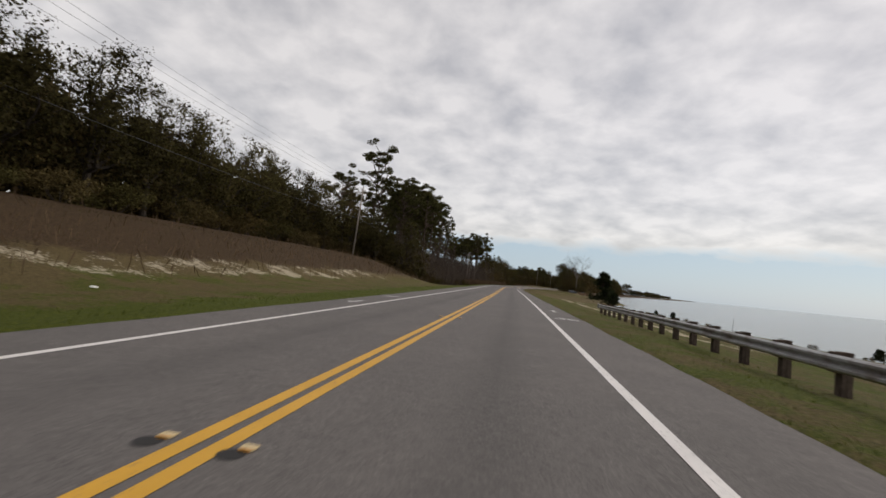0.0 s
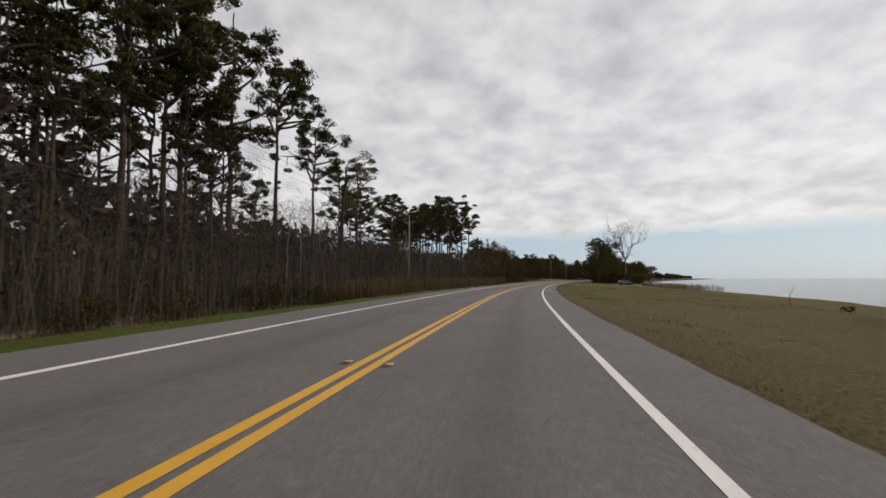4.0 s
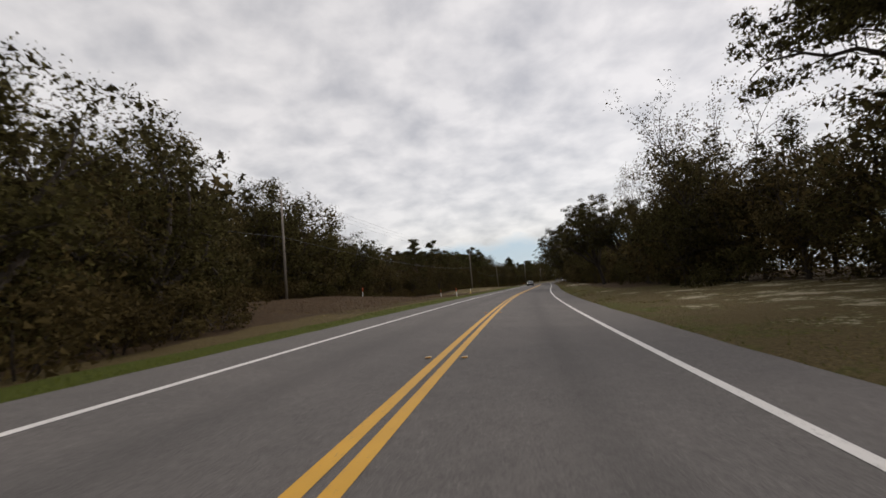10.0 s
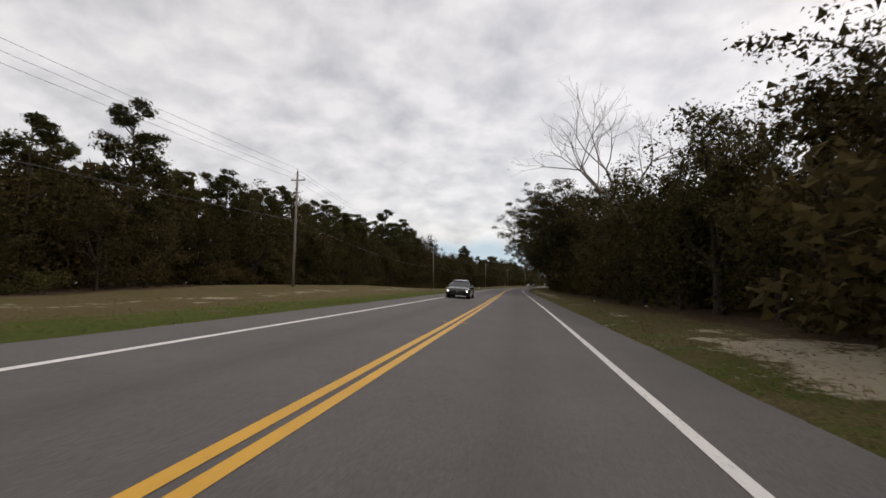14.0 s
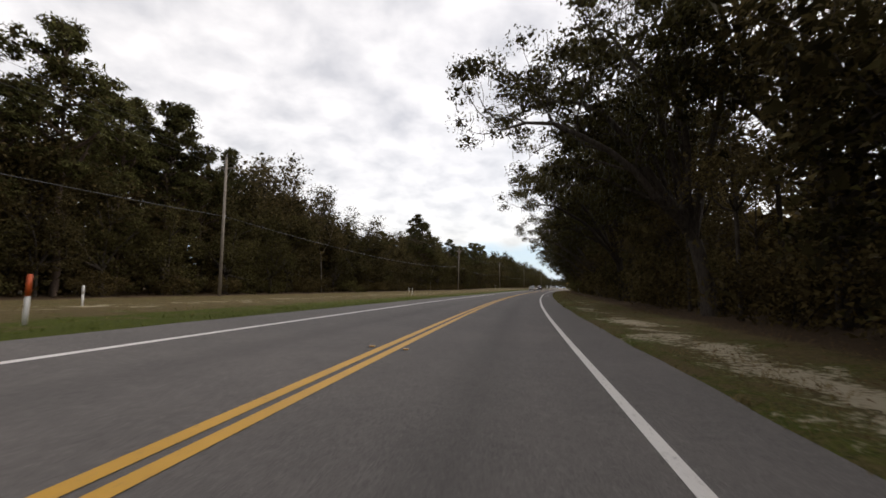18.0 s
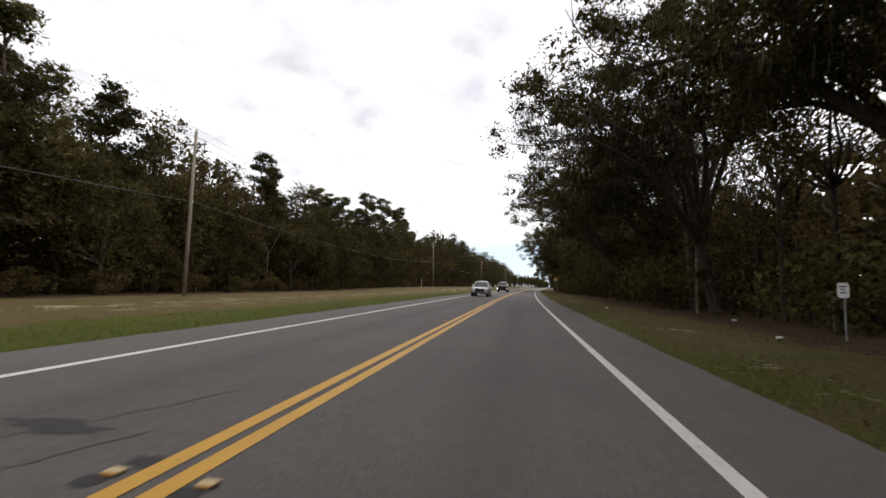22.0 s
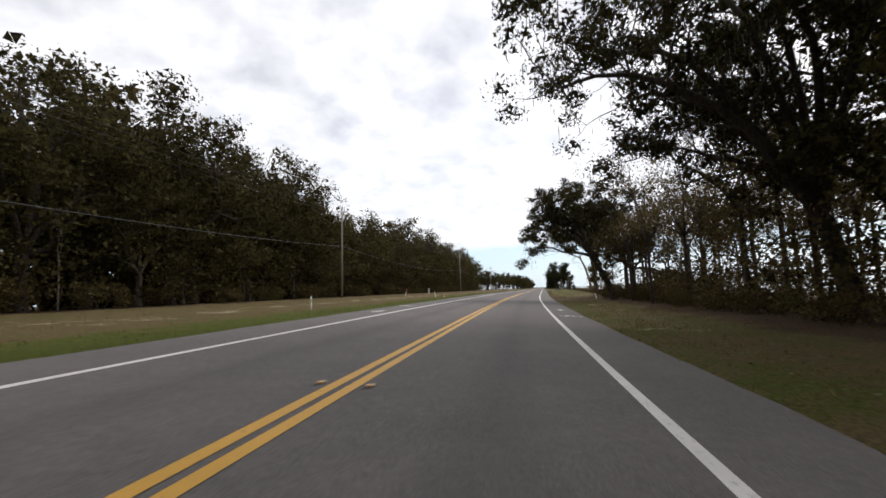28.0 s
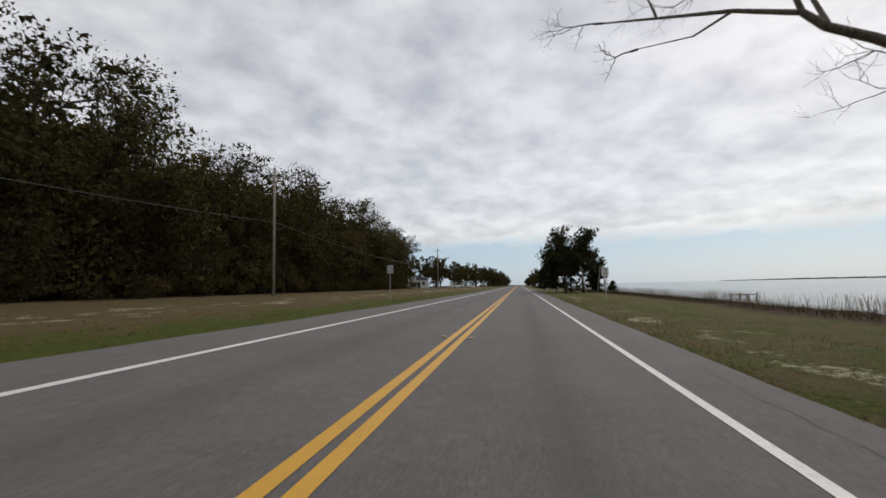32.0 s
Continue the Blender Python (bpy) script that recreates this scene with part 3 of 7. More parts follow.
def pine(seed, tall, clear, wide, dense, leaf_size, puff=0.10, boughs=20, core=0.0):
    """A tall pine: bare straight bole, a flat-topped crown of separate needle pads."""
    rng = np.random.default_rng(seed)
    segs, tips = [], []
    r = 0.011 * tall + 0.05
    p = np.array([0.0, 0, -0.4])
    n = 9
    lean = rng.normal(size=2) * 0.012
    spine = [p]
    for i in range(n):
        q = np.array([lean[0] * tall * (i + 1) / n + rng.normal() * 0.08, lean[1] * tall * (i + 1) / n + rng.normal() * 0.08, tall * 0.95 * (i + 1) / n])
        segs.append((p, q, r * (1 - 0.8 * i / n), r * (1 - 0.8 * (i + 1) / n)))
        p = q
        spine.append(q)
    spine = np.array(spine)
    for i in range(boughs):
        z = tall * (clear + (0.97 - clear) * (i + rng.uniform(0, 0.8)) / boughs)
        c = np.array([np.interp(z, spine[:, 2], spine[:, 0]), np.interp(z, spine[:, 2], spine[:, 1]), z])
        a = rng.uniform(0, 2 * np.pi)
        k = (z / tall - clear) / (1 - clear)
        reach = wide * 0.5 * (0.45 + 0.75 * np.sin(np.pi * min(k * 0.85 + 0.2, 1))) * rng.uniform(0.55, 1.1)
        d = np.array([np.cos(a), np.sin(a), rng.uniform(0.1, 0.6)])
        grow(rng, c, d / np.linalg.norm(d), reach * 0.55, 0.07 + 0.004 * tall * (1 - k), 1, segs, tips, 0.5, 0.25, 2, 0.6, 0.2, 3)
    tips.append(spine[-1])
    tips = np.array(tips)
    pts = puffs(rng, tips, wide * puff, max(6, int(dense / len(tips))), 0.45)
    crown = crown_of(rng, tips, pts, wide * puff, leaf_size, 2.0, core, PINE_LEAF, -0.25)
    return wood_mesh("trunk", [q for q in segs if q[2] > 0.05], PINE_BARK), crown, []


def bare_tree(seed, tall, wide, depth=4, lean=(0, 0), mat=None, bole=0.25, kids=2, leaders=3, spread=0.42, girth=0.017, least=0.0):
    rng = np.random.default_rng(seed)
    segs, tips = [], []
    r = tall * girth
    top = np.array([lean[0] * bole * tall, lean[1] * bole * tall, tall * bole])
    segs.append((np.array([0, 0, -0.4]), top * 0.5, r * 1.2, r))
    segs.append((top * 0.5, top, r, r * 0.85))
    for i in range(leaders):
        a = 2 * np.pi * (i + rng.uniform(-0.2, 0.2)) / leaders
        d = np.array([np.cos(a) * 0.45 * wide / tall * 2 + lean[0], np.sin(a) * 0.45 * wide / tall * 2 + lean[1], 1.0])
        grow(rng, top, d / np.linalg.norm(d), tall * 0.26, r * 0.62, depth, segs, tips, spread, 0.14, kids, 0.68, 0.13, 3)
    return wood_mesh("trunk", [q for q in segs if q[2] > least], mat or DARK_BARK, 5, 0.04), None, []


def shrub(seed, tall, wide, dense, leaf_size, mat):
    rng = np.random.default_rng(seed)
    segs, tips = [], []
    for i in range(5):
        a = 2 * np.pi * (i + rng.uniform(-0.3, 0.3)) / 5
        d = np.array([np.cos(a) * 0.5 * wide / tall, np.sin(a) * 0.5 * wide / tall, 0.9])
        grow(rng, (np.cos(a) * 0.2, np.sin(a) * 0.2, -0.2), d / np.linalg.norm(d), tall * 0.45, 0.05, 1, segs, tips, 0.5, 0.15, 2, 0.65, 0.2, 2)
    tips = np.array(tips)
    low = np.stack([rng.uniform(-wide * 0.45, wide * 0.45, 14), rng.uniform(-wide * 0.45, wide * 0.45, 14), rng.uniform(0.1, 0.45, 14) * tall], 1)
    spots = np.concatenate([tips, low])
    pts = puffs(rng, spots, wide * 0.17, max(6, int(dense / len(spots))))
    pts[:, 2] = np.abs(pts[:, 2])
    v, f = leaves(rng, pts, leaf_size, 1.25)
    return wood_mesh("trunk", [q for q in segs if q[2] > 0.03], DARK_BARK, 3), mesh_of("crown", v, f, mat), []


def cedar(seed, tall, wide, dense, leaf_size):
    rng = np.random.default_rng(seed)
    segs = [(np.array([0, 0, -0.3]), np.array([0, 0, tall * 0.9]), tall * 0.018, 0.03)]
    spots = []
    for i in range(46):
        k = rng.uniform(0.06, 1.0)
        z = tall * k
        reach = wide * 0.5 * (1.0 - k) ** 0.6 * rng.uniform(0.5, 1.1) + 0.2
        a = rng.uniform(0, 2 * np.pi)
        e = np.array([np.cos(a) * reach, np.sin(a) * reach, z + reach * 0.25])
        segs.append((np.array([0, 0, z * 0.9]), e, 0.05, 0.015))
        spots += [e, e * np.array([0.55, 0.55, 1])]
    pts = puffs(rng, spots, wide * 0.13, int(dense / len(spots)))
    v, f = leaves(rng, pts, leaf_size, 1.9, -0.2)
    return wood_mesh("trunk", segs, DARK_BARK, 5), mesh_of("crown", v, f, CEDAR_LEAF), []

# ---- ground, sea, road ----
SG = np.concatenate([np.arange(-400, -20, 20.0), np.arange(-20, 960, 2.0), np.arange(960, 1300, 10.0), np.arange(1300, 2551, 50.0)])
LAT_L = -np.array([1500, 700, 300, 150, 90, 65, 50, 42, 36, 32, 29, 27, 25.5, 24, 22.5, 21, 19.5, 18, 16.5, 15, 13.5, 12, 11, 10, 9.2, 8.4, 7.6, 7, 6.4, 5.9, 5.5, 5.2, 3.0])
LAT_R = np.array([3.0, 5.2, 5.5, 5.9, 6.4, 7, 7.6, 8.4, 9.2, 10, 11, 12, 13, 14, 15, 16.5, 18, 20, 22, 24, 26, 28, 30, 33, 36, 40, 50, 80, 150, 300])
LATS = np.concatenate([LAT_L, LAT_R])


def bell(x, mid, half):
    return np.clip(1 - np.abs(x - mid) / half, 0, 1)


def cover(s, lat):
    """Shares of green grass, sand and litter."""
    d = np.abs(lat)
    left = lat < 0
    early = 1 - smooth(80, 104, s)
    mid = smooth(120, 150, s) * (1 - smooth(290, 325, s))
    wood = smooth(292, 325, s) * (1 - smooth(790, 812, s))
    late = smooth(795, 815, s)
    g_l = np.where(d < 7.4, 0.95, np.where(d < 11, 0.72, 0.47)) * (1 - 0.1 * late)
    g_l = np.where((early > 0.5) & (d > 14), 0.15, np.where((early > 0.5) & (d > 8), 0.55, g_l))
    g_l = np.where((mid > 0.5) & (d > 9), 0.1, g_l)
    s_l = early * bell(d, 14.2, 2.8) * 0.68 * (1 - smooth(48, 66, s)) + (1 - early) * (1 - mid) * (0.26 + 0.22 * bell(d, 16, 5))
    l_l = np.where(d > 26.5 - 14 * mid - 5 * early, 1.0, 0.15) + early * 0.72 * smooth(14, 16.5, d) + early * 0.2 * smooth(9, 11, d) + 0.25 * (1 - early) * np.clip((d - 12) / 10, 0, 1)
    l_l = l_l + 0.55 * smooth(284, 296, s) * (1 - smooth(345, 390, s)) * smooth(8.2, 10, d)
    g_r = 0.62 * early + 0.52 * mid + 0.60 * late + wood * np.where(d < 6.6, 0.62, 0.55)
    s_r = 0.30 * early + mid * np.where(s > 205, 0.46, 0.32) * np.where(d > 7, 1.0, 0.7) + wood * (0.28 + (0.12 + 0.34 * bell(s, 458, 60)) * bell(d, 7.0, 2.4)) + late * (0.26 + 0.2 * bell(d, 7, 2.2))
    track = np.maximum(bell(lat, 12.2, 1.0), bell(lat, 14.4, 1.0)) * early * smooth(15, 24, s)
    s_r = np.maximum(s_r, track * 0.9)
    s_r = np.maximum(s_r, 0.80 * np.clip(1.6 * bell(s, 366, 26), 0, 1) * smooth(6.2, 7.4, d) * (1 - smooth(10.5, 13, d)))
    l_r = wood * (0.40 + 0.60 * smooth(9.0, 11.5, d)) + late * (0.32 + 0.55 * smooth(12.5, 14.5, d)) + mid * np.where(d > 17, smooth(262, 285, s), 0.1) + 0.5 * bell(s, 788, 14)
    return np.where(left, g_l, g_r), np.where(left, s_l, s_r), np.where(left, l_l, l_r)


def ground_mesh():
    s2, l2 = np.meshgrid(SG, LATS, indexing="ij")
    wob = np.sin(s2 * 0.9) * 0.12 + np.sin(s2 * 0.37 + 1.3) * 0.15 + np.sin(s2 * 2.7) * 0.05
    l3 = np.where((np.abs(l2) > 5.35) & (np.abs(l2) < 40), l2 + wob * np.clip(np.abs(l2) - 5.3, 0, 1), l2)
    x, y = plan(s2, l3)
    z = height(s2, l3)
    rough = np.array([noise.noise((a * 0.35, b * 0.35, 0.0)) for a, b in zip(x.ravel(), y.ravel())]).reshape(z.shape)
    z = z + np.where(np.abs(l2) > 5.6, rough * 0.10, 0.0)
    z = z - np.where(np.abs(l2) < 5.3, 0.08, 0.0)
    n, k = s2.shape
    v = np.stack([x, y, z], -1).reshape(-1, 3)
    f = [(i * k + j, i * k + j + 1, (i + 1) * k + j + 1, (i + 1) * k + j) for i in range(n - 1) for j in range(k - 1)]
    f = [q[::-1] for q in f]
    me = shade(mesh_of("ground", v, f, GROUND))
    a = me.color_attributes.new("cover", "FLOAT_COLOR", "POINT")
    g, sd, lt = cover(s2, l2)
    a.data.foreach_set("color", np.clip(np.stack([g, sd, lt, np.ones_like(g)], -1), 0, 1).astype(np.float32).ravel())
    return me


ground = tagged(new("ground", ground_mesh()), "grassy sandy roadside verges running down to the shore", "ground", kind="structure")


def strip(name, mat, s0, s1, lat0, lat1, up, step=2.0, cols=2, attr=False, wave=0.0):
    ss = np.arange(s0, s1 + step * 0.5, step)
    ll = np.linspace(lat0, lat1, cols)
    s2, l2 = np.meshgrid(ss, ll, indexing="ij")
    if wave:
        w = np.sin(ss * 2.1) * 0.4 + np.sin(ss * 5.3 + 1) * 0.3 + np.sin(ss * 0.63) * 0.5
        l2 = l2.copy()
        l2[:, 0] -= w * wave
        l2[:, -1] += np.roll(w, 7) * wave
    x, y = plan(s2, l2)
    z = -bank(s2) * l2 + up
    n, k = s2.shape
    f = [(i * k + j, i * k + j + 1, (i + 1) * k + j + 1, (i + 1) * k + j) for i in range(n - 1) for j in range(k - 1)]
    me = mesh_of(name, np.stack([x, y, z], -1).reshape(-1, 3), [q[::-1] for q in f], mat)
    if attr:
        a = me.attributes.new("along", "FLOAT_VECTOR", "POINT")
        a.data.foreach_set("vector", np.stack([s2, l2, s2 * 0], -1).astype(np.float32).ravel())
    return me


road = tagged(new("road", strip("road", ASPHALT, -400, 1700, -PAVE, PAVE, 0.0, 1.0, 13, True, 0.05)), "grey two-lane asphalt road with paved shoulders", "road", kind="structure")
for nm, lat, w, mat, text in (("centre_line", -0.125, 0.15, YELLOW, "solid yellow centre line"), ("centre_line", 0.125, 0.15, YELLOW, "solid yellow centre line"),
                              ("edge_line", -3.66, 0.15, WHITE, "solid white edge line"), ("edge_line", 3.66, 0.15, WHITE, "solid white edge line")):
    tagged(new(nm, strip(nm, mat, -300, 1650, lat - w / 2, lat + w / 2, 0.006, 2.0)), text + " painted on the asphalt", "road marking", kind="structure")


def water():
    m = Mat("bay_water", 0.16, 0, 0.5)
    a = m.noise(0.55, 5, 0.6, None, (1, 0.35, 1))
    b = m.noise(3.5, 3, 0.6)
    m.colour(m.mix(m.noise(0.004, 3), (0.085, 0.088, 0.085), (0.12, 0.122, 0.115)))
    m.bump(m.math("ADD", a, m.math("MULTIPLY", b, 0.4)), 0.5, 0.25)
    return m.m


bm = bmesh.new()
bmesh.ops.create_circle(bm, cap_ends=True, radius=4700, segments=96)
me = bpy.data.meshes.new("water")
bm.to_mesh(me)
bm.free()
me.materials.append(water())
sea = tagged(new("water", me), "calm grey bay water with small ripples", "water", kind="structure")
sea.location = (0, 300, SEA)

# ---- the woods ----
rng = np.random.default_rng(11)
OAKS = [tree_of("live_oak", "dark evergreen live oak with spreading limbs", "tree", *live_oak(s, 14, 13, 5200, 0.205, least=0.09, core=0.25)[:2]) for s in (1, 2, 3)]
FAR_OAKS = [tree_of("live_oak", "dark live oak far along the road", "tree", *live_oak(s, 14, 13, 1200, 0.45, least=0.15, core=0.3)[:2]) for s in (8, 9)]
MID_OAKS = [tree_of("laurel_oak", "dense dark evergreen oak at the edge of the woods", "tree", *live_oak(s, 14, 11.5, 10500, 0.145, least=0.06, clump=0.072, skirt=110, core=0.28, coarse=2.2)[:2]) for s in (5, 6, 7)]
ROAD_LIMBS = (
    ((180, 12.5, 7.5, 0.24), (158, 10, 9.5, 0.2), (207, 10, 9, 0.2), (182, 8, 11.5, 0.2), (135, 7.5, 6.5, 0.17), (228, 8, 6, 0.17), (90, 7, 9, 0.18), (270, 7, 9, 0.18), (0, 6, 9, 0.18), (185, 4, 12.5, 0.17), (30, 3, 12, 0.16), (172, 6, 5, 0.14)),
    ((176, 11, 9.5, 0.22), (200, 13, 6.5, 0.22), (150, 9, 8, 0.2), (225, 9, 8.5, 0.18), (178, 6.5, 12.5, 0.18), (120, 6, 7, 0.15), (95, 6, 10, 0.17), (265, 7, 10, 0.17), (10, 5, 10, 0.17), (200, 3, 13.5, 0.16), (165, 7, 4.5, 0.14)),
    ((183, 12.5, 5.5, 0.24), (165, 11, 8.0, 0.2), (210, 10.5, 7.5, 0.2), (180, 7, 10.5, 0.18), (90, 6, 8.5, 0.17), (270, 6, 8, 0.17), (0, 4, 10, 0.18), (140, 6.5, 9, 0.16)))
BIG_OAKS = []
for sd, fk, gi, limbs, n in ((21, 4.2, 0.40, ROAD_LIMBS[0], 40000), (22, 4.0, 0.38, ROAD_LIMBS[1], 40000), (23, 6.6, 0.36, ROAD_LIMBS[2], 24000)):
    w, c, e = arching_oak(sd, fk, gi, limbs, n, 0.125, 1.0, -0.7, 1.0 if n > 30000 else 0.85)
    BIG_OAKS.append(tree_of("live_oak", "large live oak hung with grey moss, arching over the verge", "tree", w, c, "", e))
DULL_OAKS = [tree_of("oak_tree", "half-bare oak with dull brown-green leaves", "tree", *live_oak(s, 13, 9.5, 6400, 0.14, (0, 0), False, DULL_LEAF, 0.24, 2, 0.035, 40, 0.016, core=0.2, clump=0.072)[:2]) for s in (31, 32, 33)]
PINES = [tree_of("pine_tree", "tall pine with a bare trunk and a flat broken crown", "tree", *pine(s, 24, c, 11, 6600, 0.165, 0.078, 19, 0.1)[:2]) for s, c in ((41, 0.55), (42, 0.62), (43, 0.5), (44, 0.66))]
YOUNG_PINES = [tree_of("pine_tree", "dense dark pine at the edge of the woods", "tree", *pine(s, 17, c, 7.0, 7200, 0.15, 0.13, 34, 0.2)[:2]) for s, c in ((51, 0.12), (52, 0.3), (53, 0.2), (54, 0.4))]
BARE = [tree_of("bare_tree", "leafless grey tree with fine branches", "tree", *bare_tree(s, 13, 7, 4, (0, 0), None, 0.3, 2, 2, 0.36, 0.009, 0.011)[:2]) for s in (61, 62)]
PALE = [tree_of("bare_tree", "leafless pale-barked young tree", "tree", *bare_tree(s, 10, 3.5, 2, (0.05, 0), PALE_BARK, 0.5, 2, 2, 0.36, 0.0075)[:2]) for s in (66, 67)]
SHRUBS = [tree_of("shrub", "dense evergreen shrub at the edge of the woods", "shrub", *shrub(s, 4.0, 4.8, 1900, 0.18, mt)[:2]) for s, mt in ((71, BRUSH_LEAF), (72, OAK_LEAF), (73, BRUSH_LEAF), (74, DULL_LEAF))]
SLIM = [tree_of("slender_tree", "slender half-bare tree with sparse leaves", "tree", *live_oak(s, 14, 6.0, 2600, 0.125, (0.05, 0.1), False, DULL_LEAF, 0.34, 2, 0.012, 0, 0.007)[:2]) for s in (81, 82, 83)]
TALL = {}
for kinds, t in ((OAKS, 14.2), (FAR_OAKS, 14.2), (MID_OAKS, 13.6), (BIG_OAKS, 17.5), (DULL_OAKS, 12.2), (PINES, 24), (YOUNG_PINES, 17), (BARE, 13), (PALE, 10), (SHRUBS, 4.2), (SLIM, 14)):
    for proto in kinds:
        proto["used"] = 0
        TALL[proto.name] = t


def plant(kinds, s, lat, size=1.0, spin=None, group="", vary=0.1):
    """A copy of one of the kinds; the first one planted is the original itself."""
    k = kinds[int(rng.integers(len(kinds)))]
    spin = rng.uniform(0, 360) if spin is None else spin
    m = stand(s, lat, spin, size * rng.uniform(1 - vary, 1 + vary), -0.05)
    if not k["used"]:
        k.matrix_world = m
        k["used"] = 1
        ob = k
    else:
        ob = copy_thing(k, Matrix.Identity(4))
        ob.matrix_basis = m
    if group:
        ob["group"] = group
    return ob


LEFT, RIGHT = "woods inland of the road", "woods on the shore side"
FRONT_L = lambda s: float(np.interp(s, (-60, 0, 55, 76, 92, 140, 160, 200, 240, 274, 287, 298, 335, 1200), (-23, -23, -27, -27, -13.5, -12.5, -15, -14, -10.5, -9.5, -15, -29, -29, -29)))


def row(s0, s1, gap, lat, jitter, mix, size, group, spin=None):
    """Trees along a stretch; mix is a list of (kinds, share, size)."""
    s = s0
    shares = np.array([m[1] for m in mix], float)
    shares /= shares.sum()
    while s < s1:
        kinds, _, k = mix[int(rng.choice(len(mix), p=shares))]
        base = lat(s) if callable(lat) else lat
        plant(kinds, s, base + rng.uniform(-jitter, jitter), size * k * rng.uniform(0.85, 1.15), None if spin is None else rng.uniform(-spin, spin), group)
        s += gap * rng.uniform(0.7, 1.3)


# how high the tops of the woods stand over the road, inland and on the shore side
S_L = (-60, 48, 60, 66, 80, 96, 250, 262, 270, 280, 288, 293, 297, 303, 311, 312, 316, 320, 325, 332, 339, 341, 346, 356, 366, 385, 392, 400, 412, 420, 432, 448, 464, 470, 476, 483, 487, 493, 500, 510, 513, 520, 534, 546, 551, 559, 566, 575, 583, 590, 600, 612, 625, 633, 645, 656, 666, 680, 694, 707, 717, 737, 750, 756, 763, 778, 781, 787, 794, 800, 804, 811, 825, 833, 842, 852, 863, 867, 900, 960)
Z_L = (16, 16.6, 16.6, 17, 15.5, 13, 8.8, 10.0, 11.4, 13.2, 14.8, 15.8, 14, 13, 12.5, 16.5, 18.6, 20.4, 17.8, 17, 16.2, 12, 13, 12.6, 13.4, 14, 13.4, 14.6, 13.6, 15, 15.8, 16.6, 16.8, 16, 17.6, 19, 15.4, 17, 18, 18.4, 16.4, 18.6, 19.2, 18.6, 15.8, 13.8, 14, 13.6, 15, 17, 17.8, 17, 18, 16.6, 16.8, 15.2, 16.2, 17.4, 16, 16, 17.8, 18.5, 17.5, 20.5, 24.3, 22.5, 19, 22, 24.6, 21, 17.5, 19.5, 18.2, 17, 19, 21.4, 22.4, 18.2, 20, 18)
S_R = (262, 270, 285, 294, 302, 315, 335, 345, 355, 364, 371, 380, 392, 402, 418, 430, 470, 640, 646, 652, 658, 664, 670, 690, 712, 745)
Z_R = (6, 9, 10.5, 10, 12.5, 16, 9.0, 9.0, 9.5, 10.6, 11.8, 12.8, 13.8, 14.6, 14, 13, 15, 15.5, 11, 13.5, 15.5, 17, 18, 19.5, 19.5, 14)


def top_l(s):
    return float(np.interp(s, S_L, Z_L))


def top_r(s):
    return float(np.interp(s, S_R, Z_R))


def canopy(seed, s0, s1, gap, lat, jitter, mix, group, low=0.92, high=1.07, top=top_l):
    """Trees whose tops follow the height of the woods; mix is a list of (kinds, share)."""
    r = np.random.default_rng(seed)
    shares = np.array([m[1] for m in mix], float)
    shares /= shares.sum()
    s = s0
    while s < s1:
        kinds = mix[int(r.choice(len(mix), p=shares))][0]
        k = kinds[int(r.integers(len(kinds)))]
        base = (lat(s) if callable(lat) else lat) + r.uniform(-jitter, jitter)
        tall = (top(s) - float(height(s, base))) * r.uniform(low, high)
        m = stand(s, base, r.uniform(0, 360), tall / TALL[k.name], -0.05)
        if k["used"]:
            ob = copy_thing(k, Matrix.Identity(4))
            ob.matrix_basis = m
        else:
            k.matrix_world, k["used"], ob = m, 1, k
        ob["group"] = group
        s += gap * r.uniform(0.7, 1.3)


def thicket(name, label, s0, s1, lat, depth, tall, count, size, mat, seed, low=0.0, long=1.7, droop=0.0):
    """A dense tangle of leaves along a stretch of the woods, with an uneven top: too many to count."""
    r = np.random.default_rng(seed)
    s = r.uniform(s0, s1, count)
    base = np.array([lat(q) for q in s]) if callable(lat) else np.full(count, lat)
    side = np.sign(base)
    l = base + side * r.uniform(0, 1, count) * depth
    top = np.array([tall(q) for q in s]) if callable(tall) else np.full(count, float(tall))
    waves = 0.78 + 0.14 * np.sin(s * 0.43 + seed) + 0.10 * np.sin(s * 1.13 + 2 * seed) + 0.07 * np.sin(s * 2.9)
    z = low + (top * waves - low) * r.uniform(0, 1, count) ** 0.9
    x, y = plan(s, l)
    pts = np.stack([x, y, height(s, l) + z], 1)
    cell = np.array([noise.noise((p[0] * 0.55, p[1] * 0.55, p[2] * 0.7)) for p in pts])
    pts = pts[cell > -0.22]
    v, f = leaves(r, pts, size, long, droop)
    return tagged(new(name, mesh_of(name, v, f, mat)), label, "undergrowth", kind="stuff")


# inland: bank with oaks, tall pines, the swamp of bare trees, then a long mixed edge
canopy(1, -40, 92, 5.0, lambda s: FRONT_L(s) - 5, 1.2, [(MID_OAKS, 1)], LEFT, 0.9, 1.04)
canopy(2, -40, 96, 6.0, lambda s: FRONT_L(s) - 12, 2.5, [(OAKS, 1)], LEFT, 0.95, 1.1)
row(100, 150, 5.0, lambda s: FRONT_L(s) - 11, 5, [(PINES, 5, 0.86), (BARE, 2, 1.0)], 1.0, LEFT)
row(98, 150, 6.0, lambda s: FRONT_L(s) - 22, 5, [(PINES, 3, 0.92), (BARE, 1, 1.2)], 1.0, LEFT)
row(98, 148, 5.0, lambda s: FRONT_L(s) - 17, 5, [(PINES, 3, 0.86), (BARE, 2, 1.1)], 1.0, LEFT)
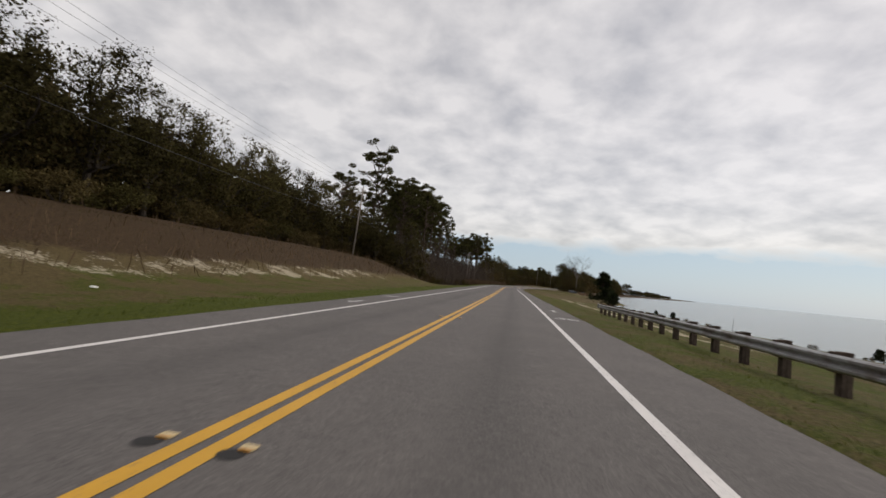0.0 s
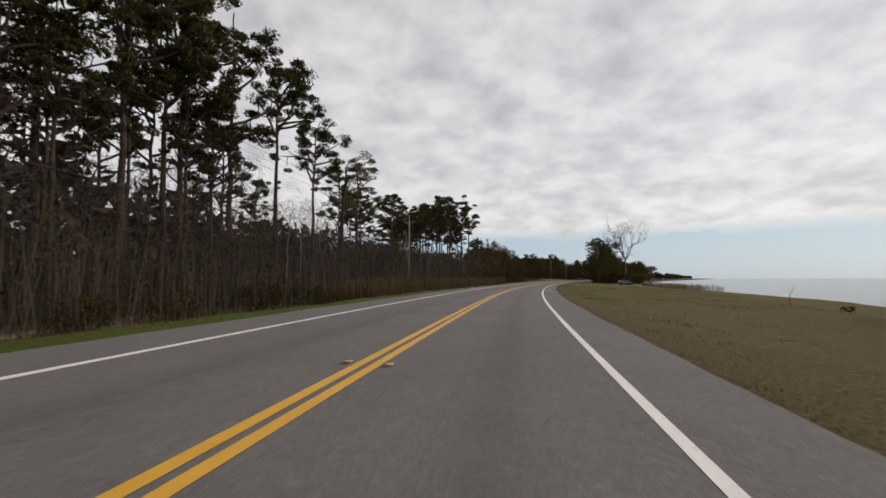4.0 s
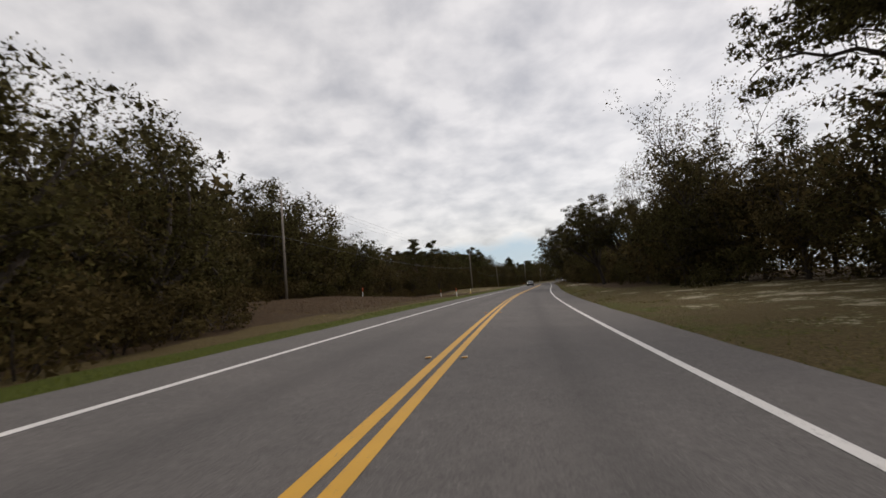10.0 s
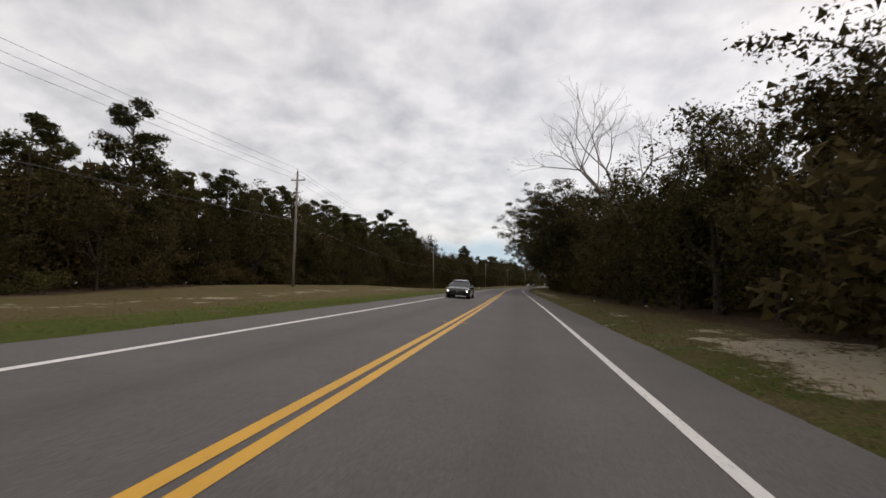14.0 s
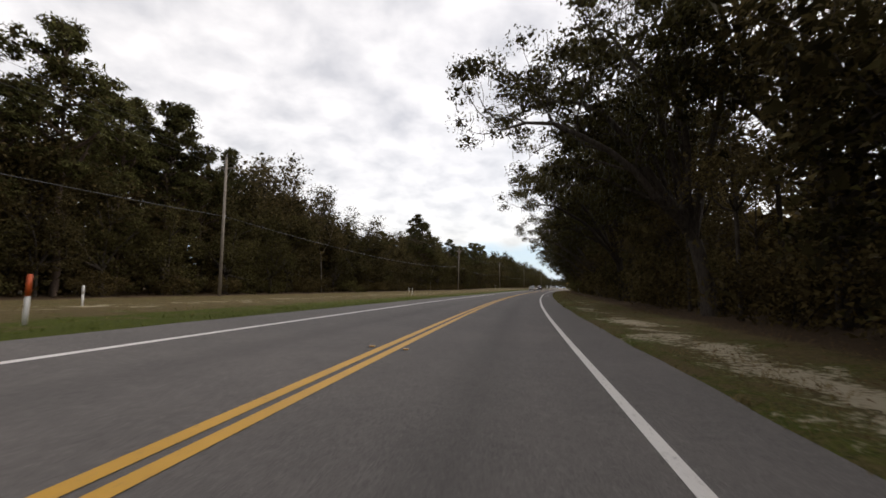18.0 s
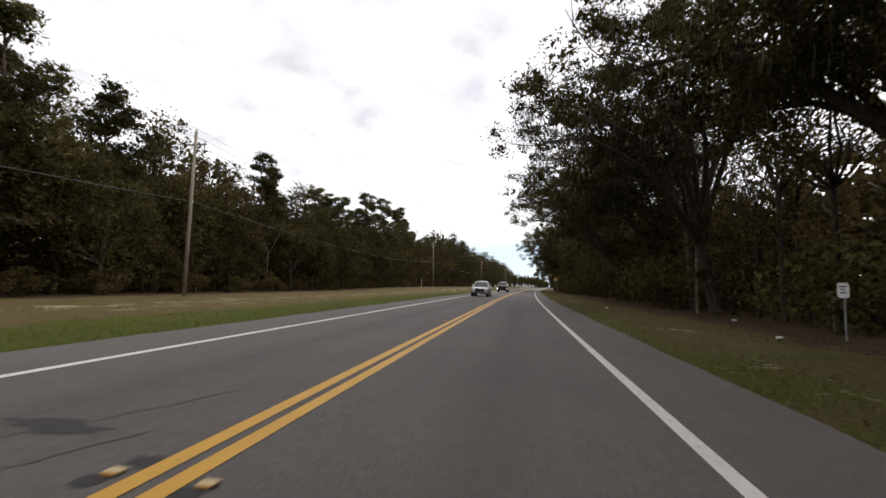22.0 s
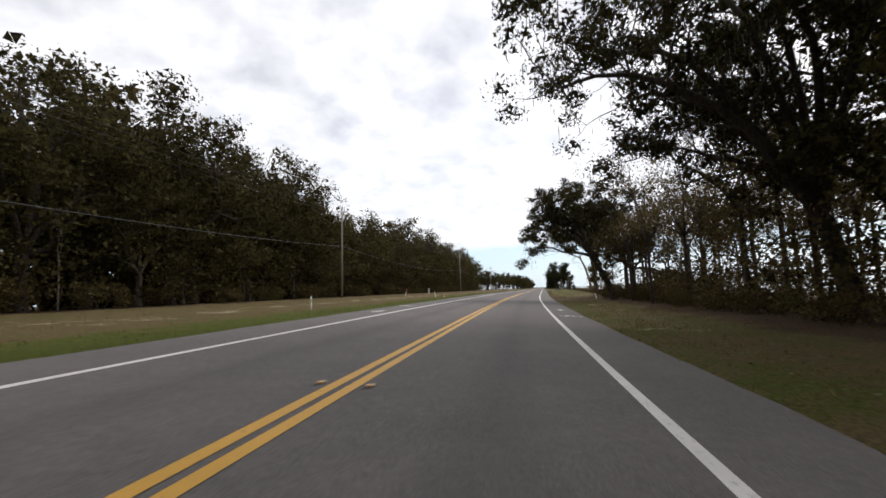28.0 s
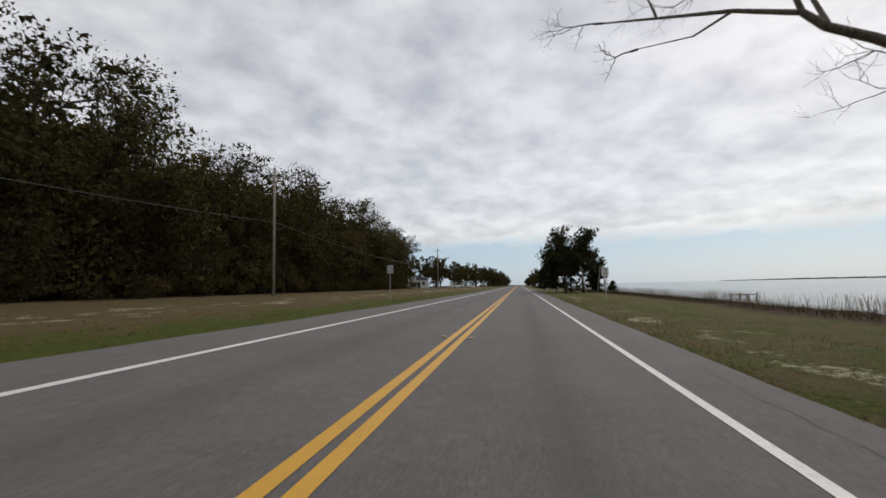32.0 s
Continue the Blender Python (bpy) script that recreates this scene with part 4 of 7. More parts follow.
row(140, 262, 4.4, lambda s: FRONT_L(s) - 5, 3, [(BARE, 3, 0.75), (PALE, 4, 0.85), (DULL_OAKS, 0.6, 0.5)], 1.0, LEFT)
row(140, 262, 5.0, lambda s: FRONT_L(s) - 14, 5, [(BARE, 4, 0.95), (PALE, 2, 1.1), (DULL_OAKS, 1, 0.75)], 1.0, LEFT)
row(150, 240, 9.0, -44, 8, [(BARE, 2, 1.0), (DULL_OAKS, 2, 0.9), (PINES, 0.5, 0.7)], 1.0, LEFT)
row(222, 252, 3.8, -35, 3, [(PINES, 1, 0.9)], 1.0, LEFT)
row(224, 246, 4.4, -29, 2.5, [(PINES, 1, 0.92)], 1.0, LEFT)
row(190, 232, 4.2, -36, 6, [(PINES, 1, 0.78)], 1.0, LEFT)
canopy(3, 250, 288, 4.4, lambda s: FRONT_L(s) - 5, 2, [(MID_OAKS, 3), (DULL_OAKS, 2), (SLIM, 0.7)], LEFT, 0.82, 1.0)
canopy(4, 254, 290, 4.8, lambda s: FRONT_L(s) - 12, 2, [(OAKS, 3), (DULL_OAKS, 2)], LEFT, 0.95, 1.12)
canopy(5, 289, 338, 4.4, lambda s: FRONT_L(s) - 4, 1.6, [(MID_OAKS, 3), (DULL_OAKS, 1.2)], LEFT, 0.92, 1.07)
canopy(6, 289, 338, 4.6, lambda s: FRONT_L(s) - 11, 2, [(OAKS, 3), (DULL_OAKS, 1)], LEFT, 0.95, 1.1)
for a, b, mix in ((340, 466, [(YOUNG_PINES, 3), (MID_OAKS, 1.3), (DULL_OAKS, 0.8)]), (466, 520, [(YOUNG_PINES, 4), (DULL_OAKS, 1), (MID_OAKS, 0.6)]),
                  (520, 572, [(DULL_OAKS, 3), (MID_OAKS, 1), (SLIM, 0.6), (YOUNG_PINES, 0.5)]), (572, 746, [(MID_OAKS, 2), (DULL_OAKS, 1.5), (YOUNG_PINES, 2)])):
    canopy(a, a, b, 4.9, lambda s: FRONT_L(s) - 4.5, 1.2, mix, LEFT)
    canopy(a + 1, a, b, 5.2, lambda s: FRONT_L(s) - 11, 2.0, [(OAKS, 2) if k is MID_OAKS else (k, n) for k, n in mix], LEFT, 0.98, 1.14)
    canopy(a + 2, a, b, 6.4, lambda s: FRONT_L(s) - 1.6, 1.0, [(MID_OAKS, 2), (DULL_OAKS, 2.5), (PALE, 0.4)], LEFT, 0.45, 0.68)
canopy(7, 746, 960, 6.0, lambda s: FRONT_L(s) - 3.5, 1.4, [(MID_OAKS, 4), (DULL_OAKS, 1)], LEFT, 0.92, 1.08)
canopy(8, 746, 960, 6.4, lambda s: FRONT_L(s) - 11, 2.0, [(OAKS, 4), (BARE, 0.3)], LEFT, 0.98, 1.14)
canopy(9, 746, 960, 6.5, lambda s: FRONT_L(s) - 1.2, 1.0, [(MID_OAKS, 2), (DULL_OAKS, 1), (PALE, 0.6), (SLIM, 0.5)], LEFT, 0.38, 0.6)
row(985, 1500, 10.0, lambda s: FRONT_L(s) - 4 + np.clip(s - 985, 0, 140) * 0.1, 4, [(FAR_OAKS, 1, 0.9)], 1.0, LEFT)
row(1040, 1480, 11.0, 13.5, 2.0, [(FAR_OAKS, 1, 0.65)], 1.0, "far trees along the road")
row(1120, 1480, 11.0, -13.5, 2.0, [(FAR_OAKS, 1, 0.7)], 1.0, "far trees along the road")
row(-40, 92, 5.0, lambda s: FRONT_L(s) - 0.8, 1.0, [(SHRUBS, 1, 0.75)], 1.0, LEFT)
row(96, 250, 5.0, lambda s: FRONT_L(s) - 1.5, 1.2, [(SHRUBS, 1, 0.55)], 1.0, LEFT)
row(205, 330, 4.0, lambda s: FRONT_L(s) - 2.0, 1.5, [(SHRUBS, 1, 0.9)], 1.0, LEFT)
row(330, 960, 7.5, lambda s: FRONT_L(s) + 0.2, 0.8, [(SHRUBS, 1, 0.7)], 1.0, LEFT)
thicket("underbrush", "dense dark underbrush under the oaks on the bank", -60, 96, lambda s: FRONT_L(s) - 2.5, 8, 9.0, 52000, 0.26, BRUSH_LEAF, 5)
thicket("underbrush", "brown winter underbrush below the pines", 92, 262, lambda s: FRONT_L(s) - 2, 14, lambda s: np.interp(s, (92, 120, 140, 205, 235, 262), (6, 5, 3.2, 3.0, 6, 7)), 18000, 0.24, DULL_LEAF, 6, 0.0, 1.4)
thicket("underbrush", "dense dark underbrush at the edge of the woods", 200, 340, lambda s: FRONT_L(s) - 2, 11, lambda s: np.interp(s, (200, 215, 262, 300), (3, 6, 8.5, 10.5)), 62000, 0.22, BRUSH_LEAF, 7, 0.0, 1.4)
thicket("underbrush", "dense dark underbrush filling the mixed woods", 330, 790, lambda s: FRONT_L(s) - 1.2, 7, lambda s: 0.8 * top_l(s), 190000, 0.24, BRUSH_LEAF, 8, 0.0, 1.4)
thicket("underbrush", "brown-green foliage in the edge of the mixed woods", 330, 790, lambda s: FRONT_L(s) - 1.0, 4, lambda s: 0.66 * top_l(s), 70000, 0.2, DULL_LEAF, 9, 0.0, 1.4)
thicket("underbrush", "dense dark underbrush under tall oaks", 790, 965, lambda s: FRONT_L(s) - 0.6, 7, lambda s: 0.72 * top_l(s), 80000, 0.25, BRUSH_LEAF, 10, 0.0, 1.4)

# shore side
canopy(20, 264, 327, 3.4, 19, 2.6, [(MID_OAKS, 2), (DULL_OAKS, 1.5), (SHRUBS, 0.5), (SLIM, 0.5)], RIGHT, 0.75, 1.0, top_r)
canopy(33, 266, 290, 3.0, 26, 2.2, [(MID_OAKS, 1), (SHRUBS, 1)], RIGHT, 0.5, 0.85, top_r)
canopy(21, 298, 345, 3.8, 15.5, 1.6, [(MID_OAKS, 1), (SHRUBS, 1)], RIGHT, 0.35, 0.6, top_r)
row(300, 330, 6.0, 17.0, 2.0, [(SLIM, 2, 1.25), (BARE, 1.4, 1.3)], 1.0, RIGHT)
for i, (s, lat, k) in enumerate(((333, 15.5, 0.7), (341, 12.4, 0.7), (437, 14.0, 0.95), (455, 13.0, 1.06), (472, 14.5, 1.0), (497, 12.6, 1.05), (510, 15.5, 0.95), (523, 13.0, 1.02), (536, 16.8, 0.9), (549, 12.8, 0.98), (563, 15.5, 0.98), (576, 13.4, 0.98), (589, 16.0, 0.94), (602, 13.4, 0.98), (614, 14.2, 0.98), (627, 13.4, 0.94), (642.5, 13.8, 1.04), (694, 13.6, 1.08), (708, 14.4, 1.1), (724, 14.6, 0.98), (736, 15.0, 0.98), (748, 14.4, 0.94))):
    plant(BIG_OAKS[2:] if s in (455, 642.5, 724) else BIG_OAKS[i % 2:i % 2 + 1], s, lat, k, rng.uniform(-14, 14), RIGHT, 0.02)
canopy(32, 436, 500, 5.6, 15.8, 1.0, [(DULL_OAKS, 2), (SLIM, 2), (MID_OAKS, 0.7)], RIGHT, 1.1, 1.4, top_r)
canopy(22, 350, 432, 4.2, 15.4, 1.4, [(MID_OAKS, 3), (DULL_OAKS, 1), (SLIM, 0.8)], RIGHT, 0.82, 1.02, top_r)
canopy(23, 352, 430, 4.4, 12.9, 0.9, [(MID_OAKS, 2), (DULL_OAKS, 1), (SHRUBS, 0.6)], RIGHT, 0.55, 0.85, top_r)
canopy(24, 432, 646, 6.0, 16.8, 1.4, [(MID_OAKS, 1), (DULL_OAKS, 2), (SLIM, 1.5)], RIGHT, 0.8, 1.1, top_r)
canopy(25, 432, 646, 6.4, 14.0, 0.9, [(MID_OAKS, 1), (DULL_OAKS, 2), (SHRUBS, 2)], RIGHT, 0.2, 0.45, top_r)
canopy(26, 646, 716, 4.1, 15.6, 1.1, [(MID_OAKS, 3), (DULL_OAKS, 1), (YOUNG_PINES, 0.8), (SLIM, 0.5)], RIGHT, 0.84, 1.02, top_r)
canopy(35, 664, 708, 4.6, 18.5, 1.4, [(MID_OAKS, 1)], RIGHT, 1.0, 1.2, top_r)
canopy(27, 646, 700, 4.2, 13.8, 0.5, [(DULL_OAKS, 1), (SHRUBS, 2)], RIGHT, 0.2, 0.4, top_r)
canopy(28, 714, 750, 3.0, 16, 1.6, [(DULL_OAKS, 1.5), (SLIM, 3), (MID_OAKS, 1.5)], RIGHT, 0.75, 1.1, top_r)
canopy(31, 722, 772, 3.4, 19.0, 1.6, [(DULL_OAKS, 0.5), (SLIM, 2.5)], RIGHT, 0.6, 0.95, top_r)
row(750, 786, 2.6, 14, 2.4, [(SLIM, 5, 1.1), (DULL_OAKS, 0.8, 1.0), (BARE, 1, 1.1)], 1.0, RIGHT)
canopy(34, 758, 774, 4.6, 16.4, 1.3, [(SLIM, 1)], RIGHT, 0.9, 1.15, top_r)
row(784, 800, 4.6, 15, 2.0, [(SLIM, 1, 0.9)], 1.0, RIGHT)
row(748, 790, 3.2, 19, 2.0, [(SLIM, 3, 1.0), (BARE, 1, 1.0)], 1.0, RIGHT)
row(745, 794, 2.6, 12.4, 1.0, [(SHRUBS, 1, 0.4)], 1.0, RIGHT)
thicket("underbrush", "dense scrub by the shore clearing", 264, 345, 16.0, 8, lambda s: np.interp(s, (264, 275, 300, 345), (6, 10, 9, 7)), 42000, 0.22, BRUSH_LEAF, 12)
thicket("underbrush", "dense dark underbrush below the mossy oaks", 345, 728, 14.3, 6, lambda s: np.interp(s, (345, 425, 440, 520, 560, 728), (7.2, 7.2, 4.6, 5.4, 8.4, 7.2)), 40000, 0.36, BRUSH_LEAF, 13)
thicket("underbrush", "green-brown scrub at the edge of the shore woods", 345, 764, 11.9, 3.2, lambda s: np.interp(s, (345, 425, 440, 520, 560, 764), (6.4, 6.4, 3.6, 4.2, 6.6, 6.2)), 90000, 0.16, BRUSH_LEAF, 14, 0.0, 1.35)
thicket("underbrush", "low scrub between slender trunks by the shore", 745, 793, 12.0, 8, lambda s: np.interp(s, (745, 772, 786, 793), (4.2, 3.4, 1.6, 0.7)), 26000, 0.16, BRUSH_LEAF, 15, 0.0, 1.35)

row(446, 645, 3.8, 13.4, 1.2, [(SLIM, 3, 1.12), (BARE, 1, 1.2), (PALE, 0.5, 1.3)], 1.0, RIGHT)

# the dark depth of the woods
thicket("inland_woods", "unbroken dark woods reaching far inland", -120, 1000, -44, 130, 10.5, 24000, 2.1, BRUSH_LEAF, 31)
TWIGS = leaf("bare_twigs", (0.052, 0.041, 0.034), (0.145, 0.115, 0.095), 0.1)
thicket("woods_depth", "dark depth of the oak woods behind the first trees", -80, 100, lambda s: FRONT_L(s) - 12, 6, 10.5, 20000, 1.2, BRUSH_LEAF, 21)
thicket("woods_depth", "dark depth of the mixed woods behind the first trees", 302, 770, lambda s: FRONT_L(s) - 11, 5, lambda s: 0.95 * top_l(s), 90000, 0.9, BRUSH_LEAF, 22)
thicket("woods_depth", "dark depth of the oak scrub by the ditch", 244, 304, lambda s: min(FRONT_L(s) - 11, -22), 8, 8.5, 16000, 0.5, BRUSH_LEAF, 27)
thicket("woods_depth", "dark depth of the tall oak woods behind the first trees", 765, 985, lambda s: FRONT_L(s) - 9, 6, lambda s: 0.95 * top_l(s), 34000, 1.15, BRUSH_LEAF, 23)
thicket("woods_depth", "dark depth of the shore woods", 345, 726, 20, 6, lambda s: np.interp(s, (345, 425, 440, 475, 490, 560, 726), (9.5, 9.5, 6.2, 6.6, 8.6, 10.5, 9.5)), 30000, 1.1, BRUSH_LEAF, 24)
thicket("bare_twigs", "grey-brown tangle of leafless twigs below the pines", 92, 226, lambda s: FRONT_L(s) - 3.5, 12, lambda s: np.interp(s, (92, 130, 150, 205, 240, 262), (12, 13, 11, 10, 9, 8)), 90000, 0.042, TWIGS, 25, 0.0, 24.0, -0.6)
thicket("woods_depth", "brown depth of the swamp woods", 92, 262, lambda s: FRONT_L(s) - 17, 8, lambda s: np.interp(s, (92, 130, 150, 205, 240, 262), (13, 14, 12, 11, 9, 8)), 27000, 0.9, leaf("swamp_depth", (0.038, 0.031, 0.024), (0.095, 0.076, 0.058), 0.1), 26)

# ---- single trees by the road ----


def lone(kind, name, label, s, lat, spin=0.0, group="", crown_label=""):
    w, c, e = kind
    t = tree_of(name, label, "tree", w, c, crown_label, e)
    t.matrix_world = stand(s, lat, spin, 1.0, -0.05)
    if group:
        t["group"] = group
    return t


for s, lat, top in ((104.5, -33, 32.5), (98, -30, 24), (110, -28, 21), (115, -29, 25), (124, -30, 26), (130.5, -31, 29.5), (122, -25, 21), (138, -28, 26), (147, -29, 29.5), (154, -28, 28), (162, -28, 24), (188, -38, 25), (197, -30, 20), (204, -26, 16.5), (206, -28, 18), (208, -27, 18), (217, -26, 20), (221, -31, 22), (226, -25.5, 23.6), (232, -30, 25), (238, -25, 25), (248, -25, 25), (236, -26, 14), (256.5, -25, 14.4), (120, -27, 27), (134, -28, 29), (142, -30, 30)):
    plant(PINES, s, lat, (top + 0.5) / 24.0, None, LEFT, 0.02)
for s, lat, top in ((380, -32, 15.8), (401, -32, 16.6), (360.5, 14.6, 11.6), (371, 15.5, 12.0), (482, -33, 20.8), (497, -32, 20.6), (509, -34, 20), (587, -32, 20.4), (597, -33, 19.6), (653, -33, 17.9), (662, -32, 20.2), (672, -32, 21), (685, -32, 20.4), (689, -33, 20.6)):
    plant(YOUNG_PINES[1:], s, lat, top / 17.0, None, LEFT if lat < 0 else RIGHT, 0.02)
SOLE = ((180, 11, 6.5, 0.26), (205, 8, 9.3, 0.2), (160, 7.5, 8.8, 0.2), (95, 5.5, 8.5, 0.17), (270, 6, 8.5, 0.17), (5, 6, 7.5, 0.18), (350, 7, 1.8, 0.13), (185, 3.5, 10.4, 0.18), (30, 3, 9.8, 0.16), (180, 6, 4.5, 0.15))
lone(arching_oak(105, 8.2, 0.46, SOLE, 34000, 0.15, 1.2, -0.5, 1.15, 0.3, 2, 24), "live_oak", "solitary live oak with a tall bare trunk on the shore", 835, 16.0, 0)
END_LIMBS = ((180, 7, 4.6, 0.2), (165, 5.8, 6, 0.18), (200, 5.8, 6, 0.18), (180, 7, 2.2, 0.16), (95, 4.2, 5.4, 0.15), (265, 4.2, 5.8, 0.15), (10, 3.4, 5.4, 0.15), (180, 2.6, 7, 0.15))
lone(arching_oak(104, 3.8, 0.32, END_LIMBS, 26000, 0.12, 0.7, -1.5, 0.75, 0.3), "live_oak", "leaning live oak at the end of the woods", 777, 11.0, 0)
TALL_LIMBS = ((180, 6, 6.8, 0.17), (200, 5, 8.5, 0.15), (155, 5, 8, 0.15), (175, 6.5, 4, 0.13), (20, 4.5, 7.5, 0.14), (95, 4.5, 7, 0.13), (270, 5, 7.5, 0.13), (180, 3, 9, 0.14))
lone(arching_oak(106, 6.0, 0.24, TALL_LIMBS, 24000, 0.125, 0.0, -2.4, 0.9, 0.22), "live_oak", "tall open oak leaning out of the shore scrub", 282, 20.5, 0)
lone(live_oak(151, 15.5, 10, 7000, 0.13, (0.1, 0), False, DULL_LEAF, 0.4, 3, 0.012, 0, 0.013), "oak_tree", "tall half-bare oak behind the leaning utility pole", 78, -30, 0)
lone(bare_tree(113, 22.5, 15, 4, (-0.02, 0), bark("grey_bark", (0.06, 0.05, 0.042), (0.17, 0.145, 0.12), 9), 0.36, 3, 6, 0.55, 0.0125, 0.003), "bare_tree", "wide leafless grey tree behind the shore scrub", 273, 24.6, 40)
lone(bare_tree(112, 18.5, 24, 4, (-0.55, 0), PALE_BARK, 0.45, 3, 4, 0.5, 0.011, 0.005), "bare_tree", "pale leafless tree reaching out over the verge", 407, 15.6, 10)


def dead_tree():
    """A dead leaning trunk with crooked pale limbs that reach over the verge."""
    r = np.random.default_rng(7)
    segs, tips = [], []
    lines = (
        ((0, 0, -0.4, 0.34), (-0.35, 0.0, 2.5, 0.29), (-0.8, 0.1, 4.4, 0.27), (-1.3, 0.1, 6.4, 0.25), (-2.4, 0.2, 8.9, 0.23)),
        ((-2.4, 0.2, 8.9, 0.20), (-3.4, 0.2, 9.4, 0.17), (-4.8, 0.1, 9.9, 0.15), (-5.5, 0.0, 10.4, 0.12)),
        ((-5.5, 0.0, 10.4, 0.10), (-7.4, 0.3, 10.9, 0.075), (-9.8, 0.4, 11.0, 0.05), (-11.6, 0.5, 11.1, 0.03)),
        ((-5.5, 0.0, 10.4, 0.10), (-6.2, -0.3, 12.0, 0.075), (-7.4, -0.4, 12.9, 0.055), (-7.8, -0.5, 14.1, 0.035)),
        ((-4.7, 0.1, 9.9, 0.09), (-4.9, 0.3, 10.8, 0.08), (-5.3, 0.4, 12.0, 0.05)),
        ((-2.4, 0.2, 8.9, 0.15), (-1.5, 0.3, 10.4, 0.11)),
        ((-1.5, 0.3, 10.4, 0.06), (-1.8, 0.3, 11.6, 0.045), (-1.8, 0.4, 13.2, 0.025)),
        ((-2.5, 0.2, 8.9, 0.11), (-2.65, 0.1, 10.4, 0.09)),
        ((-7.4, 0.3, 10.9, 0.05), (-8.6, 0.6, 10.3, 0.035), (-10.4, 0.7, 10.1, 0.02)),
    )
    for line in lines:
        for a, b in zip(line, line[1:]):
            segs.append((np.array(a[:3]), np.array(b[:3]), a[3], b[3]))
    sprays = (((-11.6, 0.5, 11.1), (-1, 0.1, 0.2), 0.8, 3), ((-9.8, 0.4, 11.0), (-0.6, -0.2, 0.8), 1.2, 3), ((-10.4, 0.7, 10.1), (-1, 0.1, -0.1), 0.7, 2),
              ((-7.8, -0.5, 14.1), (-0.4, 0.1, 0.8), 0.8, 3), ((-7.8, -0.5, 13.8), (0.7, 0.1, 0.5), 0.9, 3), ((-7.4, -0.4, 12.9), (-0.9, 0.2, 0.3), 1.2, 3),
              ((-6.2, -0.3, 12.0), (0.5, -0.2, 0.9), 1.2, 3), ((-6.2, -0.3, 11.7), (-1, 0.1, 0.15), 1.7, 3), ((-7.0, -0.3, 12.6), (0.3, 0.2, 1), 1.1, 3),
              ((-1.8, 0.4, 13.2), (0.2, 0, 0.9), 0.6, 2), ((-1.8, 0.3, 12.0), (-0.8, 0.1, 0.5), 0.9, 3), ((-1.8, 0.3, 11.4), (0.8, 0.1, 0.4), 0.7, 2),
              ((-1.6, 0.1, 7.2), (-1, 0.2, 0.1), 1.3, 3), ((-1.3, 0.1, 6.4), (0.6, 0.1, 0.8), 1.1, 3), ((-1.3, 0.1, 6.3), (-0.9, 0.1, -0.4), 0.8, 2),
              ((-0.8, 0.1, 4.4), (0.9, 0.1, 0.1), 0.9, 3), ((-2.0, 0.2, 8.2), (-0.9, -0.2, 0.4), 1.3, 2))
    for p, d, n, deep in sprays:
        grow(r, np.array(p), d, n * 1.25, 0.045, deep, segs, tips, 0.6, 0.08, 3, 0.72, 0.2, 3)
    return wood_mesh("trunk", segs, PALE_BARK, 7, 0.04), None, []


lone(dead_tree(), "dead_tree", "dead leaning tree with crooked bare limbs", 849.0, 16.4, 0)


lone(pine(131, 24.6, 0.5, 13.0, 7000, 0.16, 0.07, 24), "pine_tree", "tall open pine with a rounded airy crown", 181, -30.5, 0)


def snag():
    r = np.random.default_rng(17)
    segs, tips = [], []
    pts = [np.array(p, float) for p in ((0, 0, -0.4), (0.1, 0, 7), (0.2, 0, 12), (0.5, 0.1, 15.8), (0.9, 0.1, 18), (0.6, 0.2, 19.3), (1.2, 0.2, 20.5))]
    rad = (0.40, 0.36, 0.31, 0.25, 0.19, 0.13, 0.05)
    for a, b, ra, rb in zip(pts, pts[1:], rad, rad[1:]):
        segs.append((a, b, ra, rb))
    for i, d in ((3, (-1, 0, 0.1)), (2, (-0.6, 0, -0.5)), (4, (1, 0, 0.1)), (1, (0.7, 0, 0.2)), (3, (-0.8, 0.2, 0.4))):
        grow(r, pts[i], d, 1.8, 0.1, 1, segs, tips, 0.5, 0.0, 1, 0.6, 0.3, 3)
    return wood_mesh("trunk", segs, DARK_BARK, 8, 0.04), None, []


lone(snag(), "dead_tree", "tall dead pine snag with broken stubs", 168.5, -27, 0)
bm_c = [cedar(121, 9.5, 8, 6500, 0.28), cedar(122, 8.0, 6.5, 5000, 0.28), cedar(123, 4.2, 3.6, 2400, 0.22)]
CEDARS = [tree_of("cedar", t, "tree", *c[:2]) for c, t in zip(bm_c, ("broad dark cedar on the shore", "dark cedar on the shore", "small dark cedar by the water"))]
for c in CEDARS:
    c["used"] = 0
for k, s, lat, z in ((1, 916, 8.2, 0.75), (2, 906, 13.5, 0.5), (2, 904, 15.5, 0.45), (0, 930, 6.9, 0.5), (2, 915, 14.5, 0.8), (1, 135.8, 28.1, 1.16), (2, 131, 29.5, 0.7), (2, 119, 26.0, 1.0), (2, 93, 22.6, 0.6), (2, 101, 24.5, 0.3), (2, 72, 24.0, 0.2), (2, 62, 23.0, 0.22), (2, 30, 23.5, 0.2)):
    plant([CEDARS[k]], s, lat, z, None, "cedars on the shore", 0.03)
row(20, 150, 5.0, 24, 1.2, [(SHRUBS, 1, 0.14), (BARE, 0.7, 0.17)], 1.0, "shore shrubs")
row(250, 285, 5.0, 31, 2.0, [(SHRUBS, 1, 0.6), (BARE, 0.7, 0.45)], 1.0, "shore shrubs")
for s, lat, k in ((281, 19, 1.1), (276, 17.5, 0.85)):
    plant(MID_OAKS, s, lat, k, None, RIGHT)
